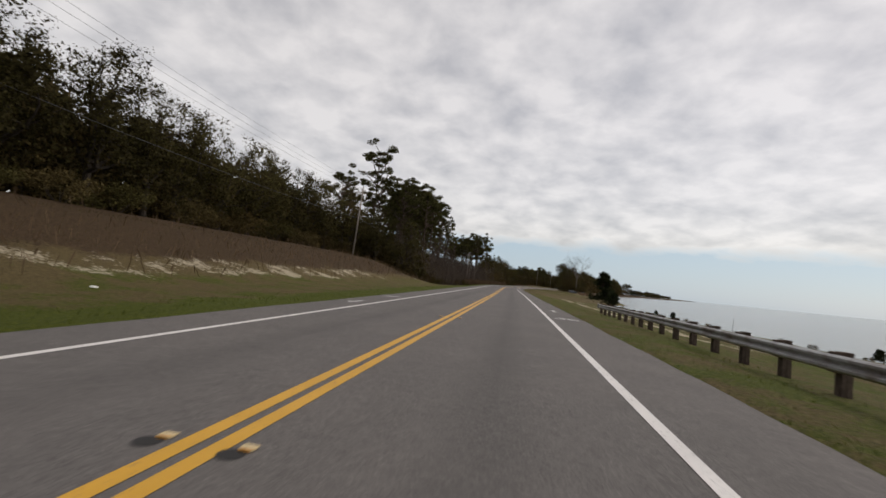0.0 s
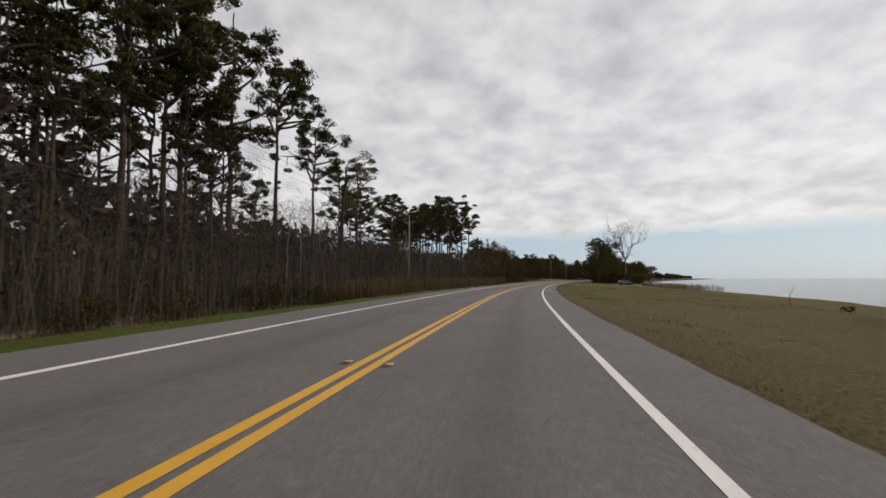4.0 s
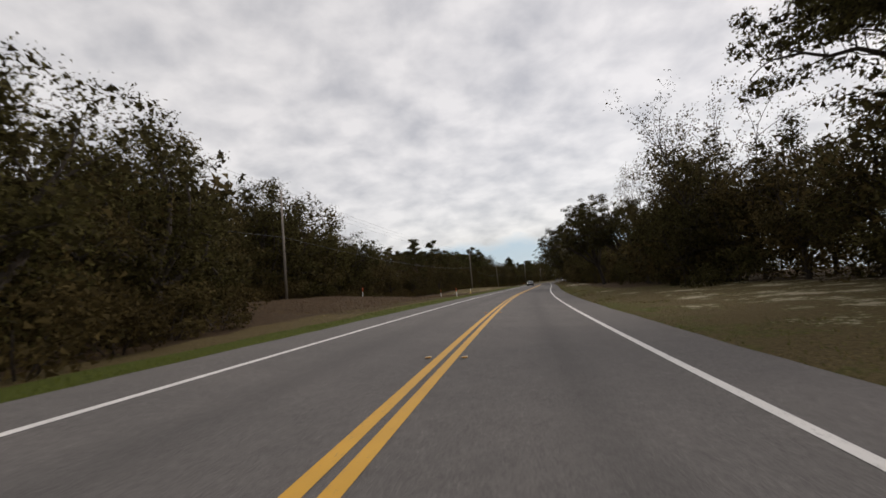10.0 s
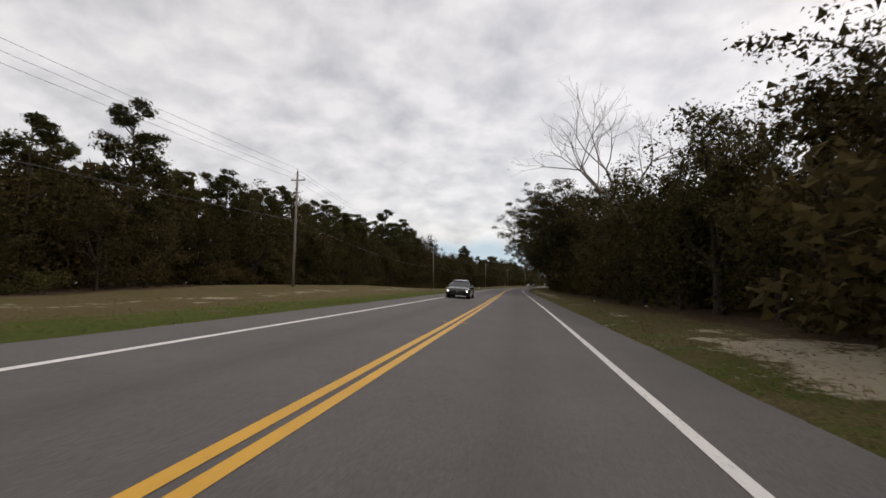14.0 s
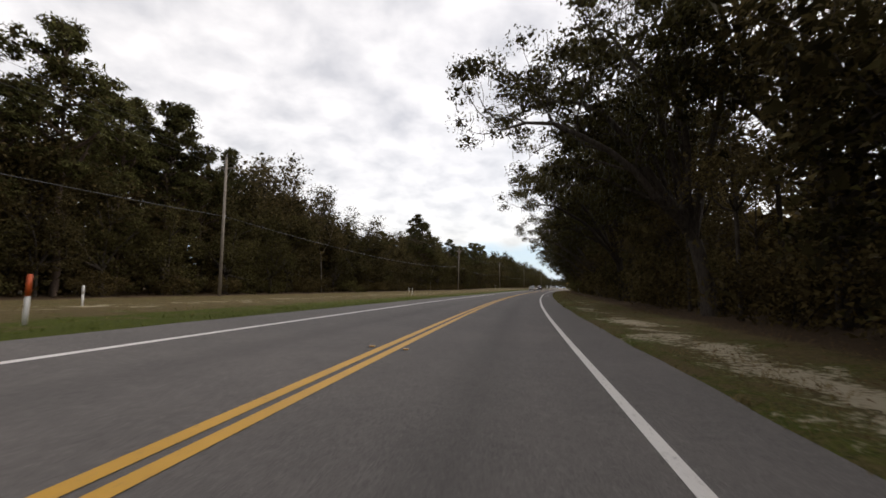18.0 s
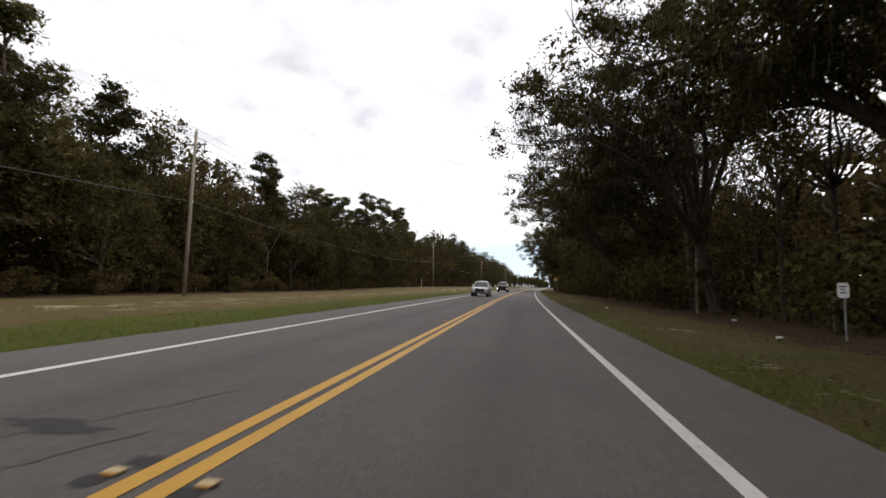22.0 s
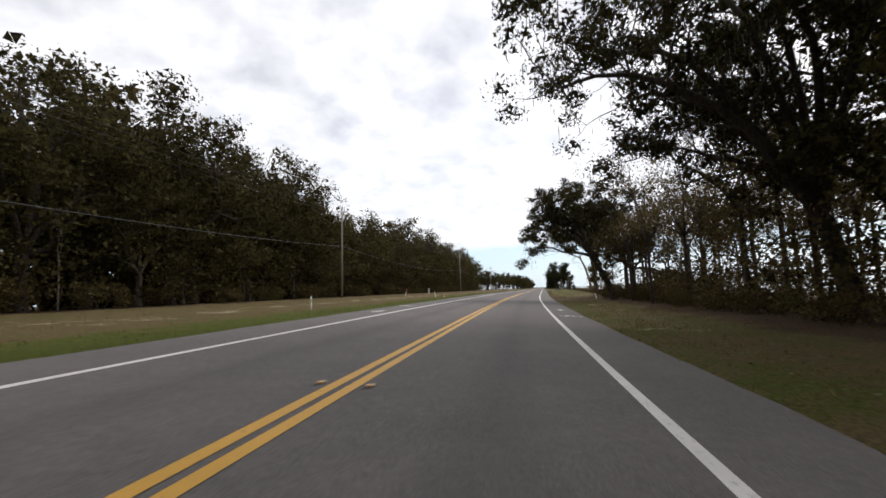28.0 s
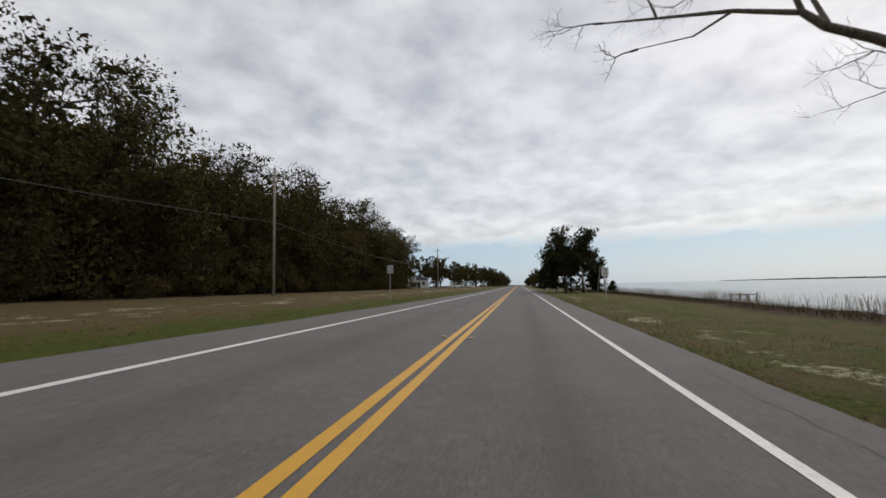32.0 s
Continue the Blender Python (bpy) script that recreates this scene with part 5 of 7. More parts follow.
for seed, s, lat, k, spin in ((141, 908, 9.0, 1.0, 0), (142, 911, 12.2, 0.96, 30), (143, 914, 10.5, 0.9, 200)):
    lone(live_oak(seed, 11.6 * k, 9.0, 7000, 0.25, (-0.25, 0.1), False, CEDAR_LEAF, 0.25, 2, 0.02, 30, 0.02, 2.8, 0.0, 0.085, 0.2), "cedar", "wind-sheared dark cedar on the shore", s, lat, spin, "cedars on the shore")
for s, lat, lean in ((904, 11.6, -9), (903.5, 13.2, 8), (905, 14.6, -3)):
    h = holder("leaning_pole", "old leaning wooden pole before the cedars", "pole", "poles before the cedars")
    part("shaft", rod(bmesh.new(), (0, 0, -0.3), (0, 0, 4.2), 0.09, 0.07, 8), POLE_WOOD, h, "", True)
    h.matrix_world = stand(s, lat) @ Matrix.Rotation(radians(lean), 4, "Y")
lone(bare_tree(172, 17.5, 5, 4, (-0.2, 0.03), None, 0.5, 3, 2, 0.36, 0.0062, 0.006), "bare_tree", "slender leafless tree leaning from the end of the shore woods", 801, 14.0, 0, RIGHT)
canopy(29, 793, 799, 1.6, 13.6, 1.0, [(SHRUBS, 1)], RIGHT, 0.12, 0.22, top_r)
canopy(30, 797, 803, 2.4, 14.4, 0.6, [(SLIM, 1)], RIGHT, 0.35, 0.55, top_r)


# ---- reeds, grass and leaf litter ----
def stalks(name, label, category, s0, s1, lat0, lat1, count, tall, width, mat, seed, plume=False, lean=0.12, thin=None):
    r = np.random.default_rng(seed)
    s, l = r.uniform(s0, s1, count), r.uniform(lat0, lat1, count)
    if thin is not None:
        keep = thin(s, l, r)
        s, l = s[keep], l[keep]
    x, y = plan(s, l)
    z = height(s, l) - 0.03
    n = len(s)
    h = tall * r.uniform(0.55, 1.2, n)
    a = r.uniform(0, np.pi, n)
    e = np.stack([np.cos(a), np.sin(a), 0 * a], 1) * (width * r.uniform(0.6, 1.3, n))[:, None] * 0.5
    b = np.stack([x, y, z], 1)
    tip = b + np.stack([r.normal(size=n) * lean * h, r.normal(size=n) * lean * h, h], 1)
    if plume:
        m = b + (tip - b) * 0.8
        v = np.stack([b - e, b + e, m + e * 2.2, tip, m - e * 2.2], 1).reshape(-1, 3)
        f = [(5 * i, 5 * i + 1, 5 * i + 2, 5 * i + 3, 5 * i + 4) for i in range(n)]
    else:
        v = np.stack([b - e, b + e, tip], 1).reshape(-1, 3)
        f = [(3 * i, 3 * i + 1, 3 * i + 2) for i in range(n)]
    return tagged(new(name, mesh_of(name, v, f, mat)), label, category, kind="stuff")


DARK_REED = leaf("brown_reeds", (0.075, 0.05, 0.03), (0.19, 0.13, 0.08), 0.2, 0.2)
stalks("reeds", "dry brown reeds in the ditch", "reeds", 138, 222, -14, -8.6, 16000, 1.8, 0.022, DARK_REED, 1, True)
stalks("reeds", "dry reeds along the water", "reeds", 190, 232, 26, 33, 4000, 1.2, 0.016, DARK_REED, 2, True, 0.16, lambda s, l, r: (np.sin(s * 0.5) + np.sin(s * 1.3 + l) + np.sin(s * 2.7 - l) + r.normal(size=len(s)) * 0.7) > 0.2)
stalks("reeds", "sparse dry reeds at the shoreline", "reeds", 812, 960, 17.0, 22.5, 16000, 1.0, 0.007, DARK_REED, 3, True, 0.2, lambda s, l, r: (np.sin(s * 0.31) + np.sin(s * 0.83 + l) + np.sin(s * 2.1 - l * 1.3) + r.normal(size=len(s)) * 0.6) > 0.5)
stalks("reeds", "brown dry grass on the bank", "reeds", -20, 84, -22, -15.0, 12000, 0.2, 0.022, leaf("brown_bank_grass", (0.045, 0.036, 0.018), (0.125, 0.098, 0.05), 0.2, 0.2), 4)
stalks("reeds", "brown dry grass before the woods", "reeds", 292, 345, -26, -11, 9000, 0.25, 0.025, DARK_REED, 5)
stalks("bare_stems", "tangle of thin leafless stems in the swamp", "brush", 96, 216, -27, -11, 11000, 5.6, 0.042, leaf("bare_stems", (0.05, 0.038, 0.03), (0.15, 0.12, 0.1), 0.05), 6, False, 0.10, lambda s, l, r: l < np.interp(s, (96, 140, 160, 200, 240, 262), (-12, -13, -14.5, -13.5, -11.5, -13)))
stalks("grass", "short patchy yellow-green grass on the open field", "grass", 138, 258, 6.5, 24, 34000, 0.09, 0.028, BLADE, 18, False, 0.5)
stalks("weeds", "sparse tall brown weeds on the bank", "weeds", -15, 84, -22, -12.5, 1000, 0.6, 0.025, DARK_REED, 19, True, 0.3)
stalks("shore_grass", "dark brown rank grass along the top of the shore", "grass", 806, 960, 13.8, 18.5, 20000, 0.42, 0.02, leaf("rank_grass", (0.028, 0.022, 0.011), (0.095, 0.072, 0.034), 0.2, 0.2), 20, False, 0.3)
patchy = lambda s, l, r: (np.sin(s * 0.7 + l * 1.9) + np.sin(s * 1.7 - l) + r.normal(size=len(s)) * 0.8) > -0.3
stalks("grass", "short green grass along the pavement edge", "grass", -8, 880, -8.2, -5.2, 52000, 0.11, 0.02, BLADE, 7, False, 0.4, patchy)
stalks("grass", "short worn grass along the pavement edge", "grass", -8, 345, 5.25, 8.5, 26000, 0.09, 0.02, BLADE, 8, False, 0.4, patchy)
stalks("grass", "short worn grass along the pavement edge", "grass", 790, 885, 5.25, 9.5, 11000, 0.10, 0.02, BLADE, 9, False, 0.4, patchy)
stalks("grass", "thin dry grass between sand and woods", "grass", 345, 795, 5.3, 11.0, 30000, 0.10, 0.02, REED, 10, False, 0.5, patchy)


STRAW = leaf("straw_grass", (0.075, 0.055, 0.022), (0.27, 0.205, 0.095), 0.25, 0.2)
tufty = lambda s, l, r: (np.sin(s * 2.3 + l * 1.1) + np.sin(s * 0.61 - l * 2.1) + np.sin(s * 5.1 + l * 3.7) + r.normal(size=len(s)) * 0.5) > 0.55
stalks("dry_grass", "tufts of straw-coloured grass along the pavement edge", "grass", 286, 880, 5.2, 7.2, 70000, 0.13, 0.02, STRAW, 21, False, 0.6, tufty)
stalks("dry_grass", "tufts of straw-coloured grass on the shore verge", "grass", 286, 800, 7.0, 10.5, 50000, 0.12, 0.022, STRAW, 22, False, 0.6, tufty)
stalks("dry_grass", "scattered dry grass on the inland verge", "grass", 290, 900, -20, -8.0, 60000, 0.14, 0.024, STRAW, 23, False, 0.5, tufty)
stalks("grass", "green grass tufts on the inland verge", "grass", 286, 900, -12, -7.0, 50000, 0.12, 0.022, BLADE, 24, False, 0.5, tufty)
stalks("dry_grass", "patches of straw-coloured grass on the open field", "grass", 120, 290, 5.4, 20, 50000, 0.09, 0.022, STRAW, 25, False, 0.6, tufty)


def fallen(seed, count, s0, s1, l0, l1, size, mat, name, label):
    r = np.random.default_rng(seed)
    s, l = r.uniform(s0, s1, count), r.uniform(l0, l1, count)
    x, y = plan(s, l)
    v, f = leaves(r, np.stack([x, y, height(s, l) + 0.03], 1), size, 1.5, 0.0, 0.85)
    return tagged(new(name, mesh_of(name, v, f, mat)), label, "leaf litter", kind="stuff")


fallen(3, 26000, 345, 795, 6.2, 12, 0.04, leaf("fallen_leaves", (0.06, 0.035, 0.018), (0.22, 0.13, 0.06), 0.1), "leaf_litter", "dry fallen leaves under the oaks")


# ---- utility poles and cables ----
INSULATOR = plain("grey_porcelain", (0.32, 0.31, 0.30), 0.35)
STEEL = plain("galvanised_steel", (0.42, 0.43, 0.44), 0.45, 0.7, 0.5, 18)
POLES = [(-25, -23.5, 0), (74.8, -26.4, 3), (179.5, -19.6, 0), (310, -26.5, 1), (412.6, -22.4, 1), (506, -25.2, 0), (603.5, -23.5, 1), (697.5, -25, -1), (787.8, -23.9, 1), (874, -22.6, 0), (973, -24, 0), (1066, -24, 0), (1160, -25, 0)]
TOP = 13.0


def utility_pole():
    p = holder("utility_pole", "weathered wooden utility pole with a short crossarm", "utility pole")
    bm = bmesh.new()
    rod(bm, (0, 0, -0.5), (0, 0, TOP), 0.155, 0.105, 12)
    part("shaft", bm, POLE_WOOD, p, "", True)
    bm = bmesh.new()
    box(bm, -0.85, 0.85, 0.11, 0.21, TOP - 1.05, TOP - 0.93, 0.01)
    part("crossarm", bm, POLE_WOOD, p)
    for x, z in ((-0.75, TOP - 0.93), (0.75, TOP - 0.93)):
        bm = bmesh.new()
        rod(bm, (x, 0.16, z), (x, 0.16, z + 0.1), 0.03, 0.03, 8)
        rod(bm, (x, 0.16, z + 0.1), (x, 0.16, z + 0.22), 0.06, 0.04, 10)
        part("insulator", bm, INSULATOR, p)
    bm = bmesh.new()
    rod(bm, (0, 0, TOP), (0, 0, TOP + 0.12), 0.03, 0.03, 8)
    rod(bm, (0, 0, TOP + 0.12), (0, 0, TOP + 0.25), 0.06, 0.04, 10)
    part("insulator", bm, INSULATOR, p)
    bm = bmesh.new()
    rod(bm, (0, 0.16, TOP - 1.9), (0.45, 0.18, TOP - 1.05), 0.015, 0.015, 6)
    rod(bm, (0, 0.16, TOP - 1.9), (-0.45, 0.18, TOP - 1.05), 0.015, 0.015, 6)
    part("brace", bm, STEEL, p)
    bm = bmesh.new()
    box(bm, -0.05, 0.05, 0.10, 0.20, 7.3, 7.5, 0.01)
    part("cable_clamp", bm, STEEL, p)
    return p


pole_0 = utility_pole()
poles = []
for i, (s, lat, tilt) in enumerate(POLES):
    m = stand(s, lat) @ Matrix.Rotation(radians(tilt), 4, "Y")
    if i:
        q = copy_thing(pole_0, m)
    else:
        q = pole_0
        q.matrix_world = m
    q["group"] = "utility poles along the road"
    poles.append(m)
CABLE = plain("dark_cable", (0.05, 0.05, 0.052), 0.6)


def cable(x, z, thick, sag, label):
    segs = []
    for a, b in zip(poles, poles[1:]):
        p, q = np.array(a @ Vector((x, 0.16 if x else 0, z))), np.array(b @ Vector((x, 0.16 if x else 0, z)))
        k = np.linspace(0, 1, 15)[:, None]
        c = p + (q - p) * k
        c[:, 2:] -= 4 * sag * k * (1 - k)
        segs += [(u, w, thick, thick) for u, w in zip(c, c[1:])]
    v, f = tubes(segs, 4)
    tagged(new("overhead_cable", mesh_of("overhead_cable", v, f, CABLE)), label, "cable", "cables on the poles")


cable(0, TOP + 0.25, 0.011, 1.3, "thin bare power line at the pole tops")
cable(-0.75, TOP - 0.71, 0.011, 1.3, "thin bare power line on the crossarms")
cable(0.75, TOP - 0.71, 0.011, 1.3, "thin bare power line on the crossarms")
cable(0.0, 7.4, 0.024, 1.5, "thick black telephone cable below the power lines")


# ---- guardrail ----
def guardrail():
    g = holder("guardrail", "weathered steel guardrail on dark wooden posts", "guardrail")
    post_wood = bark("dark_post_wood", (0.03, 0.023, 0.018), (0.13, 0.10, 0.08), 14)
    s0, s1 = -14.0, 38.3
    line = lambda s: 7.6 + 0.042 * s
    prof = [(0.0, 0.74), (-0.075, 0.70), (-0.075, 0.655), (0.0, 0.60), (0.0, 0.575), (-0.075, 0.52), (-0.075, 0.475), (0.0, 0.43)]
    back = [(x + 0.006, z) for x, z in prof[::-1]]
    ring = prof + back
    ss = np.linspace(s0, s1, 28)
    v, f = [], []
    for s in ss:
        b = at(s, line(s) - 0.1)
        t = float(turn_at(s))
        for x, z in ring:
            v.append((b.x + x * math.cos(t), b.y - x * math.sin(t), b.z + z))
    k = len(ring)
    for i in range(len(ss) - 1):
        for j in range(k):
            f.append((i * k + j, i * k + (j + 1) % k, (i + 1) * k + (j + 1) % k, (i + 1) * k + j))
    m = Mat("weathered_rail_steel", 0.5, 0.6, 0.5)
    n1, n2 = m.noise(1.6, 5, 0.7), m.noise(30, 4)
    m.colour(m.mix(m.ramp(n1, [(0.45, (0, 0, 0)), (0.7, (1, 1, 1))]), m.mix(n2, (0.25, 0.25, 0.25), (0.42, 0.42, 0.42)), (0.11, 0.075, 0.05)))
    mpart("rail", mesh_of("rail", v, f, m.m), g, "dull galvanised corrugated rail")
    for s in ss:
        bm = bmesh.new()
        box(bm, -0.09, 0.09, -0.10, 0.10, -0.4, 0.82 + 0.02 * math.sin(s * 3.1), 0.007)
        ob = part("post", bm, post_wood, g)
        ob.matrix_world = stand(s, line(s) + 0.13, 3 * math.sin(s * 2.3))
        bm = bmesh.new()
        box(bm, -0.075, 0.075, -0.08, 0.08, 0.42, 0.79, 0.01)
        ob = part("offset_block", bm, post_wood, g)
        ob.matrix_world = stand(s, line(s) - 0.02)
    bm = bmesh.new()
    box(bm, -0.13, 0.02, -0.02, 0.28, 0.40, 0.77, 0.02)
    ob = part("end_terminal", bm, m.m, g)
    ob.matrix_world = stand(s1 - 0.2, line(s1) - 0.08)
    return g


guardrail()

# ---- road markings and studs ----


def ring_face(v, f, cx, cy, r0, r1, n=28, stretch=2.2):
    o = len(v)
    for i in range(n):
        a = 2 * math.pi * i / n
        for r in (r0, r1):
            v.append((cx + r * math.cos(a), cy + r * math.sin(a) * stretch, 0))
    for i in range(n):
        j = (i + 1) % n
        f.append((o + 2 * i, o + 2 * i + 1, o + 2 * j + 1, o + 2 * j))


def bar_face(v, f, a, b, w):
    a, b = Vector((*a, 0)), Vector((*b, 0))
    n = (b - a).normalized().cross(Vector((0, 0, 1))) * w / 2
    o = len(v)
    v += [tuple(a - n), tuple(a + n), tuple(b + n), tuple(b - n)]
    f.append((o, o + 1, o + 2, o + 3))


def bike_symbol():
    v, f = [], []
    ring_face(v, f, -0.30, 0, 0.16, 0.235, 28, 1.6)
    ring_face(v, f, 0.30, 0, 0.16, 0.235, 28, 1.6)
    for a, b in (((-0.30, 0), (-0.12, 0.62)), ((-0.12, 0.62), (0.17, 0.55)), ((0.17, 0.55), (0.02, 0.02)), ((0.02, 0.02), (-0.2, 0.42)), ((0.17, 0.55), (0.30, 0.0)), ((-0.3, 0.75), (-0.1, 0.72))):
        bar_face(v, f, a, b, 0.085)
    return mesh_of("bicycle_symbol", v, [q[::-1] for q in f], WORN_WHITE)


def arrow_symbol():
    v = [(-0.09, -0.9, 0), (0.09, -0.9, 0), (0.09, 0.25, 0), (0.30, 0.1, 0), (0, 0.95, 0), (-0.30, 0.1, 0), (-0.09, 0.25, 0)]
    return mesh_of("arrow_symbol", v, [(0, 1, 2, 6), (2, 3, 4), (6, 2, 4), (5, 6, 4)], WORN_WHITE)


BIKE_ME, ARROW_ME = bike_symbol(), arrow_symbol()


def lay(name, me, s, lat, turned, label):
    x, y = plan(s, lat)
    b = float(bank(s))
    m = Matrix.Translation((float(x), float(y), -b * lat + 0.007)) @ Matrix.Rotation(-float(turn_at(s)), 4, "Z") @ Matrix.Rotation(math.atan(b), 4, "Y") @ Matrix.Rotation(radians(180 if turned else 0), 4, "Z")
    ob = tagged(new(name, me), label, "road marking", "bicycle lane markings", "structure")
    ob.matrix_world = m


for s, ahead in ((20.4, 3.5), (157.2, 7.0), (362.8, 3.5), (537.0, 3.5), (751.5, 3.5)):
    lay("bicycle_symbol", BIKE_ME, s, 4.5, False, "worn white bicycle symbol painted on the shoulder")
    lay("arrow_symbol", ARROW_ME, s + 6.3, 4.45, False, "worn white arrow painted on the shoulder")
    lay("bicycle_symbol", BIKE_ME, s + ahead, -4.6, True, "worn white bicycle symbol painted on the shoulder")
    lay("arrow_symbol", ARROW_ME, s + ahead - 6.0, -4.45, True, "worn white arrow painted on the shoulder")

AMBER = plain("amber_reflector", (0.75, 0.32, 0.03), 0.2, 0, 0.6)
STUD_BODY = plain("stud_plastic", (0.55, 0.42, 0.22), 0.5)
TAR = plain("black_adhesive", (0.018, 0.017, 0.016), 0.7)


def stud():
    h = holder("road_stud", "amber reflective stud glued beside the yellow line", "road stud", "studs along the centre line")
    bm = bmesh.new()
    box(bm, -0.055, 0.055, -0.045, 0.045, 0.006, 0.026, 0.009)
    part("body", bm, STUD_BODY, h)
    bm = bmesh.new()
    box(bm, -0.045, 0.045, -0.05, -0.043, 0.009, 0.023)
    part("reflector", bm, AMBER, h, "amber reflector")
    bm = bmesh.new()
    bmesh.ops.create_circle(bm, cap_ends=True, radius=0.10, segments=16, matrix=Matrix.Translation((-0.06, -0.12, 0.004)))
    part("adhesive_pad", bm, TAR, h)
    return h


stud_0, first = stud(), True
for i in range(73):
    s = 2.98 + 12.192 * i
    for lat in (-0.33, 0.33):
        x, y = plan(s, lat)
        m = Matrix.Translation((float(x), float(y), -float(bank(s)) * lat)) @ Matrix.Rotation(-float(turn_at(s)), 4, "Z")
        if first:
            stud_0.matrix_world, first = m, False
        else:
            copy_thing(stud_0, m)


def bumps():
    v, f = [], []
    for lat in (-3.66, 3.66):
        for s in np.arange(285, 900, 0.762):
            x, y = plan(s, lat)
            z = -float(bank(s)) * lat + 0.005
            o = len(v)
            for i in range(6):
                a = math.pi * i / 3
                v.append((float(x) + 0.06 * math.cos(a), float(y) + 0.035 * math.sin(a), z))
            v.append((float(x), float(y), z + 0.014))
            f += [(o + i, o + (i + 1) % 6, o + 6) for i in range(6)]
    return mesh_of("rumble_bumps", v, f, WHITE)


tagged(new("rumble_bumps", bumps()), "small white raised bumps along the edge lines", "road marking", kind="stuff")

CRACK = plain("dark_crack_seal", (0.032, 0.03, 0.029), 0.8)


def crack(s0, lat0, steps, ds, dl, seed, wide=0.012):
    r = np.random.default_rng(seed)
    v, f = [], []
    s, l = s0, lat0
    for i in range(steps + 1):
        w = wide * r.uniform(0.4, 1.3)
        for q in (l - w, l + w):
            x, y = plan(s, q)
            v.append((float(x), float(y), -float(bank(s)) * q + 0.004))
        s += ds * r.uniform(0.6, 1.4)
        l += dl + r.normal() * 0.035
    f = [(2 * i, 2 * i + 1, 2 * i + 3, 2 * i + 2) for i in range(steps)]
    return tagged(new("pavement_crack", mesh_of("pavement_crack", v, [q[::-1] for q in f], CRACK)), "thin dark crack in the asphalt", "crack", kind="structure")


for i, (s, l, n, ds, dl) in enumerate(((29, 4.4, 20, 0.3, 0.02), (344, 1.2, 34, 0.3, 0.0), (322, 1.3, 26, 0.3, 0.01), (632, 2.6, 24, 0.4, 0.02), (812, 4.4, 24, 0.35, -0.01), (836, 4.6, 20, 0.35, 0.0), (57, 3.3, 16, 0.3, 0.0), (575, -2.0, 14, 0.2, 0.08), (574, -1.6, 14, 0.2, 0.06))):
    crack(s, l, n, ds, dl, 40 + i, 0.007)


def tar_patch(s, lat, ls, lw, seed):
    r = np.random.default_rng(seed)
    n = 26
    v = []
    for i in range(n):
        a = 2 * math.pi * i / n
        k = 1 + 0.35 * r.normal() * 0.6
        q, w = s + math.sin(a) * ls * k, lat + math.cos(a) * lw * k
        x, y = plan(q, w)
        v.append((float(x), float(y), -float(bank(q)) * w + 0.0035))
    return tagged(new("tar_patch", mesh_of("tar_patch", v, [tuple(range(n))], CRACK)), "dark patch of tar on the asphalt", "tar patch", kind="structure")


for i, (s, l, a, b) in enumerate(((576.2, -0.25, 0.10, 0.16), (575.4, -0.9, 0.12, 0.45), (576.6, -1.5, 0.14, 0.5), (162.5, -1.9, 0.06, 0.10), (189.0, 2.2, 0.06, 0.10), (208.6, -1.2, 0.05, 0.08), (492, 2.9, 0.04, 0.09))):
    tar_patch(s, l, a, b, 70 + i)

# ---- vehicles ----
GLASS = Mat("dark_car_glass", 0.05, 0, 0.6).colour((0.02, 0.024, 0.026)).m
TYRE = plain("tyre_rubber", (0.018, 0.018, 0.018), 0.85, 0, 0.2)
RIM = plain("alloy_rim", (0.2, 0.2, 0.205), 0.35, 0.8, 0.5)
TRIM = plain("black_trim", (0.015, 0.015, 0.016), 0.45)
CHROME = plain("chrome_trim", (0.6, 0.6, 0.6), 0.18, 1.0)
TAIL = plain("red_tail_lamp", (0.25, 0.012, 0.01), 0.25)
PLATE = plain("plain_plate", (0.55, 0.55, 0.53), 0.5)


def lamp_glow(name, strength):
    m = bpy.data.materials.new(name)
    m.use_nodes = True
    b = m.node_tree.nodes["Principled BSDF"]
    b.inputs["Base Color"].default_value = (0.8, 0.8, 0.8, 1)
    b.inputs["Emission Color"].default_value = (1, 0.98, 0.94, 1)
    b.inputs["Emission Strength"].default_value = strength
    return m


LIT = lamp_glow("lit_headlight", 3.0)
UNLIT = plain("clear_headlight", (0.45, 0.46, 0.48), 0.12, 0.3, 0.7)


def car_paint(name, c):
    m = Mat(name, 0.22, 0.25, 0.6)
    m.colour(m.mix(m.noise(3.0, 3), tuple(v * 0.85 for v in c), c))
    m.b.inputs["Coat Weight"].default_value = 0.7
    m.b.inputs["Coat Roughness"].default_value = 0.06
    return m.m


